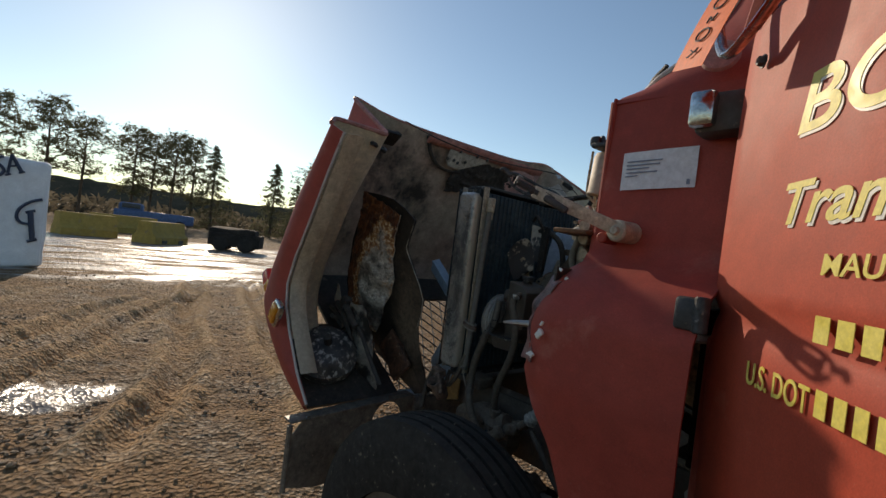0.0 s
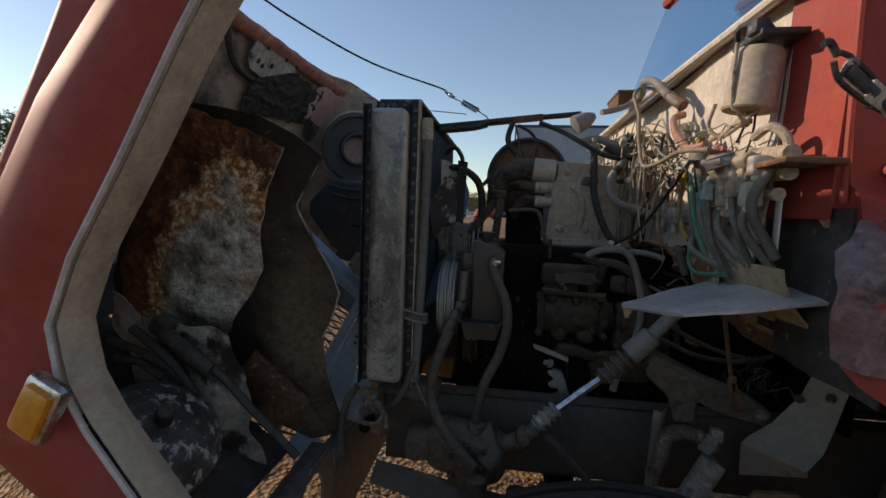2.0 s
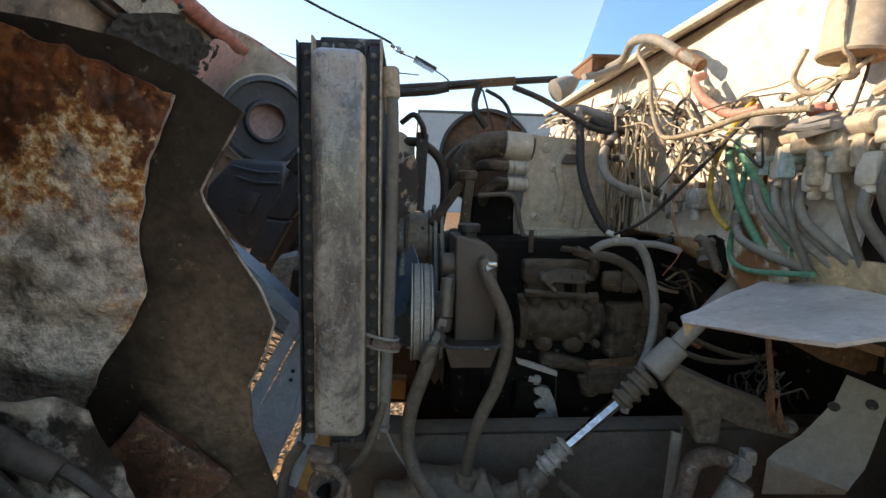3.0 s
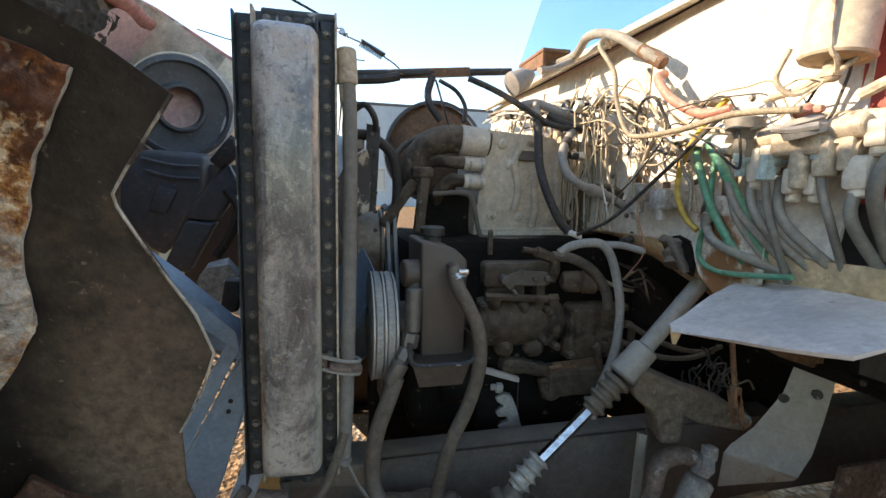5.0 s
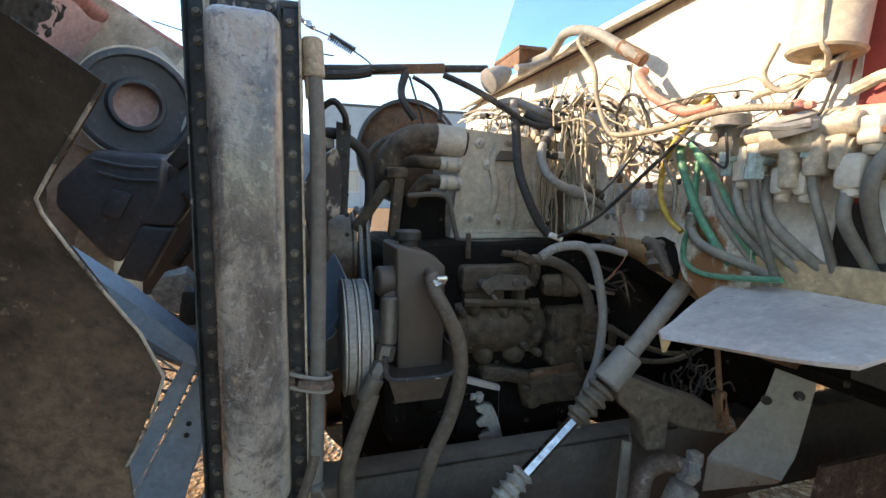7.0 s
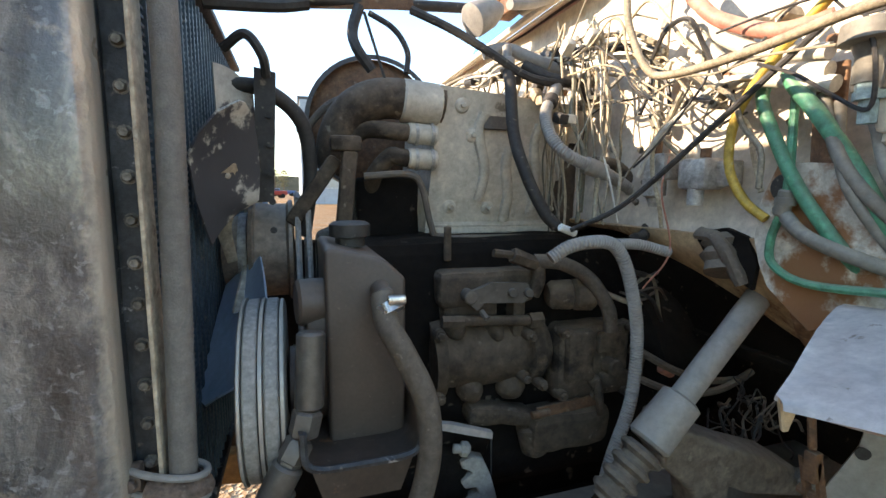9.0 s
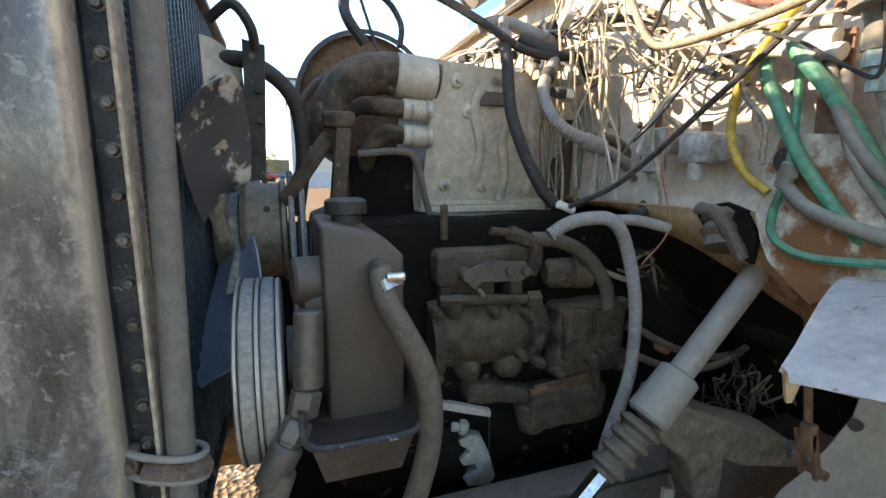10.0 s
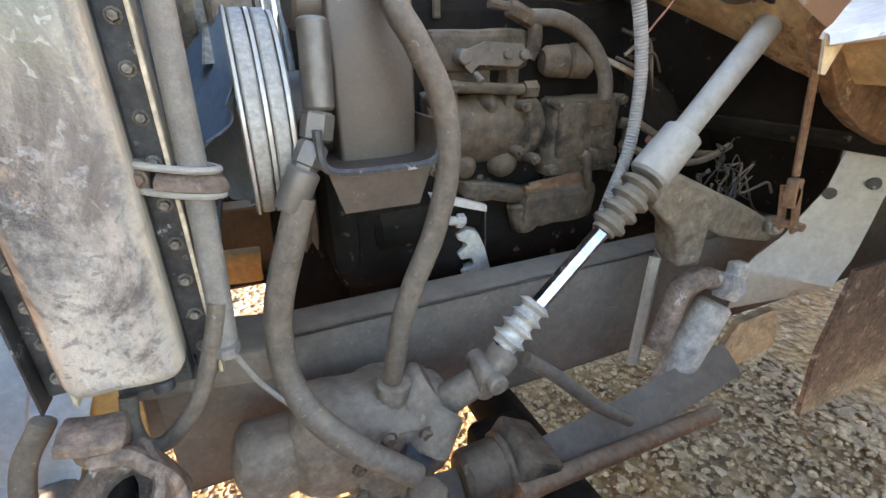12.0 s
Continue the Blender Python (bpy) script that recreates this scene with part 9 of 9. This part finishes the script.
# Black disc for the hole's dark inside; the plate is not pierced.
part("plate_hole_disc", lathe((-1.07, 1.998, 1.478), (1, 0, 0), [(0, 0.001), (0, 0.017), (0.001, 0.018)], 18), RUBBER_BLACK, cab)
# Proud near-black slab: the opening's inner shade is put into its colour.
part("opening_slab", rough_up(slab([(-1.064, y, z) for y, z in ((2.135, 1.392), (2.12, 1.41), (2.085, 1.418), (2.05, 1.408), (2.03, 1.37), (2.035, 1.33), (2.07, 1.345), (2.11, 1.365))], (0.008, 0, 0)), 0.003, 20), ENGINE_DARK, cab, "near-black slab in place of the opening round the steering column")
part("column_boot", rough_up(join(lathe((-1.045, 2.10, 1.40), (-0.3, -0.35, -0.9), [(0, 0.028), (0.012, 0.034), (0.022, 0.026), (0.034, 0.032), (0.045, 0.024), (0.06, 0.03)], 20), tube([(-1.068, 2.125, 1.405), (-1.075, 2.09, 1.40), (-1.072, 2.06, 1.365), (-1.065, 2.05, 1.335)], 0.011, 10)), 0.006, 26), RUBBER, cab, "crumpled dusty rubber boot in the opening")
part("strip_rusty", rough_up(box((-1.06, 1.955, 1.53), (0.008, 0.035, 0.20), 0.003, cuts=2), 0.004, 20), RUST_PLAIN, cab, "rusted upright flange on the firewall")
part("white_tag", box((-1.04, 1.685, 1.49), (0.004, 0.02, 0.11), 0.002), WHITE_LETTER, cab, "white plastic strip")
part("cowl_kick_panel", sheet(lambda u, v: (-0.985, 1.56 + 0.26 * u, 1.26 + 0.26 * v), 6, 6, 0.005), SOOT_SHADE, cab, "near-black kick panel beside the firewall")
part("red_bracket", rough_up(slab([(-1.0, 1.749, 1.59), (-1.0, 1.63, 1.588), (-1.0, 1.613, 1.485)], (0.012, 0, 0)), 0.002, 16), RED_DULL, cab, "faded red gusset")
part("latch_shelf", rough_up(box((-1.05, 1.65, 1.60), (0.10, 0.17, 0.012), 0.004, cuts=2), 0.003, 18), RUST_PLAIN, cab, "rusty latch shelf")
# Near-black sheet added for the shade behind the torn edge.
part("cowl_shade_lining", rough_up(sheet(lambda u, v: (-0.99 - 0.02 * v, 1.44 + 0.28 * u, 1.50 - 0.28 * v), 8, 8, 0.005), 0.01, 7), SOOT_SHADE, cab, "near-black lining for the shade behind the torn edge")
part("red_wire", join(tube([(-1.0, 2.35, 1.60), (-1.04, 2.24, 1.565), (-1.09, 2.18, 1.53), (-1.12, 2.16, 1.47), (-1.09, 2.165, 1.37), (-1.11, 2.2, 1.30)], 0.0016, 5)), RED_HOSE, cab, "thin red wire")
part("inline_splice", join(rod((-1.225, 2.295, 1.405), (-1.19, 2.295, 1.392), 0.008, 10, 0.002)), WHITE_LETTER, cab, "white wire splice")

# tangle of wires behind the engine
def wander(start, heading, steps, stride, jitter):
    """Points of a slack wire that sags and curls."""
    pts, d = [Vector(start)], Vector(heading).normalized()
    for _ in range(steps):
        d = (d + Vector((rw.gauss(0, 0.35), rw.gauss(0, 1), rw.gauss(-0.1, 1))) * jitter).normalized()
        pts.append(pts[-1] + d * stride)
        q = pts[-1]
        top = 1.80 if q.y > 2.0 else 1.72
        if q.y < 1.74:
            q.y, d.y = 3.48 - q.y, abs(d.y)
        if q.z > top:
            q.z, d.z = 2 * top - q.z, -abs(d.z)
        q.x = min(q.x, -1.065)
    return pts


for k in range(12):
    o = Vector((rw.gauss(0, 0.010), 0, rw.gauss(0, 0.013)))
    line = ((-1.12, 3.3, 1.86), (-1.12, 3.1, 1.845), (-1.13, 2.9, 1.81), (-1.14, 2.72, 1.80), (-1.13, 2.56, 1.785), (-1.11, 2.42, 1.755), (-1.09, 2.31, 1.75), (-1.07, 2.24, 1.72))
    pts = [Vector(p) + o + Vector((rw.gauss(0, 0.006), 0, rw.gauss(0, 0.010))) for p in line]
    part("bundled_wire", tube(pts, rw.choice((0.0025, 0.0035, 0.005)), 6, 6), rw.choice((WIRE_TAN, WIRE_TAN, WIRE_OLIVE, PALE_HOSE, WIRE_BLACK)), cab)
for y, z in ((3.0, 1.828), (2.78, 1.803), (2.5, 1.772)):
    part("tape_wrap", tube([(-1.128, y + 0.03, z + 0.004), (-1.128, y, z), (-1.126, y - 0.03, z - 0.006)], 0.021, 10), RUBBER_BLACK, cab)
for k in range(46):
    part("loose_wire", tube(wander((-1.10 - 0.06 * rw.random(), rw.uniform(2.35, 3.2), rw.uniform(1.70, 1.86)), (0, rw.choice((-1, 1)), rw.uniform(-0.5, 0.4)), 6, 0.055, 0.42), rw.choice((0.0018, 0.0025, 0.0035)), 6, 6), rw.choice((WIRE_TAN, WIRE_TAN, WIRE_OLIVE, PALE_HOSE, WIRE_BLACK)), cab)
for k in range(18):
    y = rw.uniform(2.30, 2.6)
    pts = [Vector((-1.13, y, 1.77 + rw.uniform(-0.03, 0.03)))]
    for q in range(5):
        pts.append(pts[-1] + Vector((rw.uniform(-0.015, 0.012), rw.uniform(-0.035, 0.02), -0.072)))
    part("bundled_wire", tube(pts, rw.choice((0.0016, 0.002, 0.003, 0.005 if k < 3 else 0.002)), 6, 6), rw.choice((WIRE_TAN, WIRE_TAN, WIRE_OLIVE, PALE_HOSE, WIRE_BLACK, YELLOW_HOSE if k % 6 == 0 else WIRE_TAN)), cab)
for k in range(26):
    part("loose_wire", tube(wander((-1.075 - 0.05 * rw.random(), rw.uniform(1.80, 2.3), rw.uniform(1.60, 1.70)), (0, rw.choice((-1, 1)), rw.uniform(-0.8, 0.5)), 5, 0.05, 0.5), rw.choice((0.0018, 0.0025, 0.004)), 6, 6), rw.choice((WIRE_TAN, WIRE_TAN, WIRE_OLIVE, PALE_HOSE, GREYHOSE, WIRE_BLACK)), cab)
for k in range(9):
    part("connector", rough_up(box((-1.16 + rw.uniform(-0.03, 0.02), rw.uniform(2.33, 2.6), rw.uniform(1.60, 1.78)), (0.022, 0.03, 0.02), 0.004, turned("X", rw.uniform(-50, 50))), 0.001, 30), rw.choice((TAN, PALE_HOSE, RUBBER_BLACK, BLUESTEEL)), cab, "small wiring connector")
for k in range(26):
    y, z = rw.uniform(1.75, 2.9), rw.uniform(1.60, 1.72)
    part("terminal_block", rough_up(box((-1.065, y, z), (rw.uniform(0.015, 0.04), rw.uniform(0.015, 0.035), rw.uniform(0.012, 0.03)), 0.005, turned("X", rw.uniform(-30, 30))), 0.002, 30), rw.choice((TAN, TAN, GREYHOSE, RUST_PLAIN)), cab)
for k in range(16):
    o = part("firewall_bolt", bolt, None, cab)
    o.location = (-1.045, rw.uniform(1.7, 2.4), rw.uniform(1.44, 1.70))
    o.rotation_euler = (0, 0, -1.57)
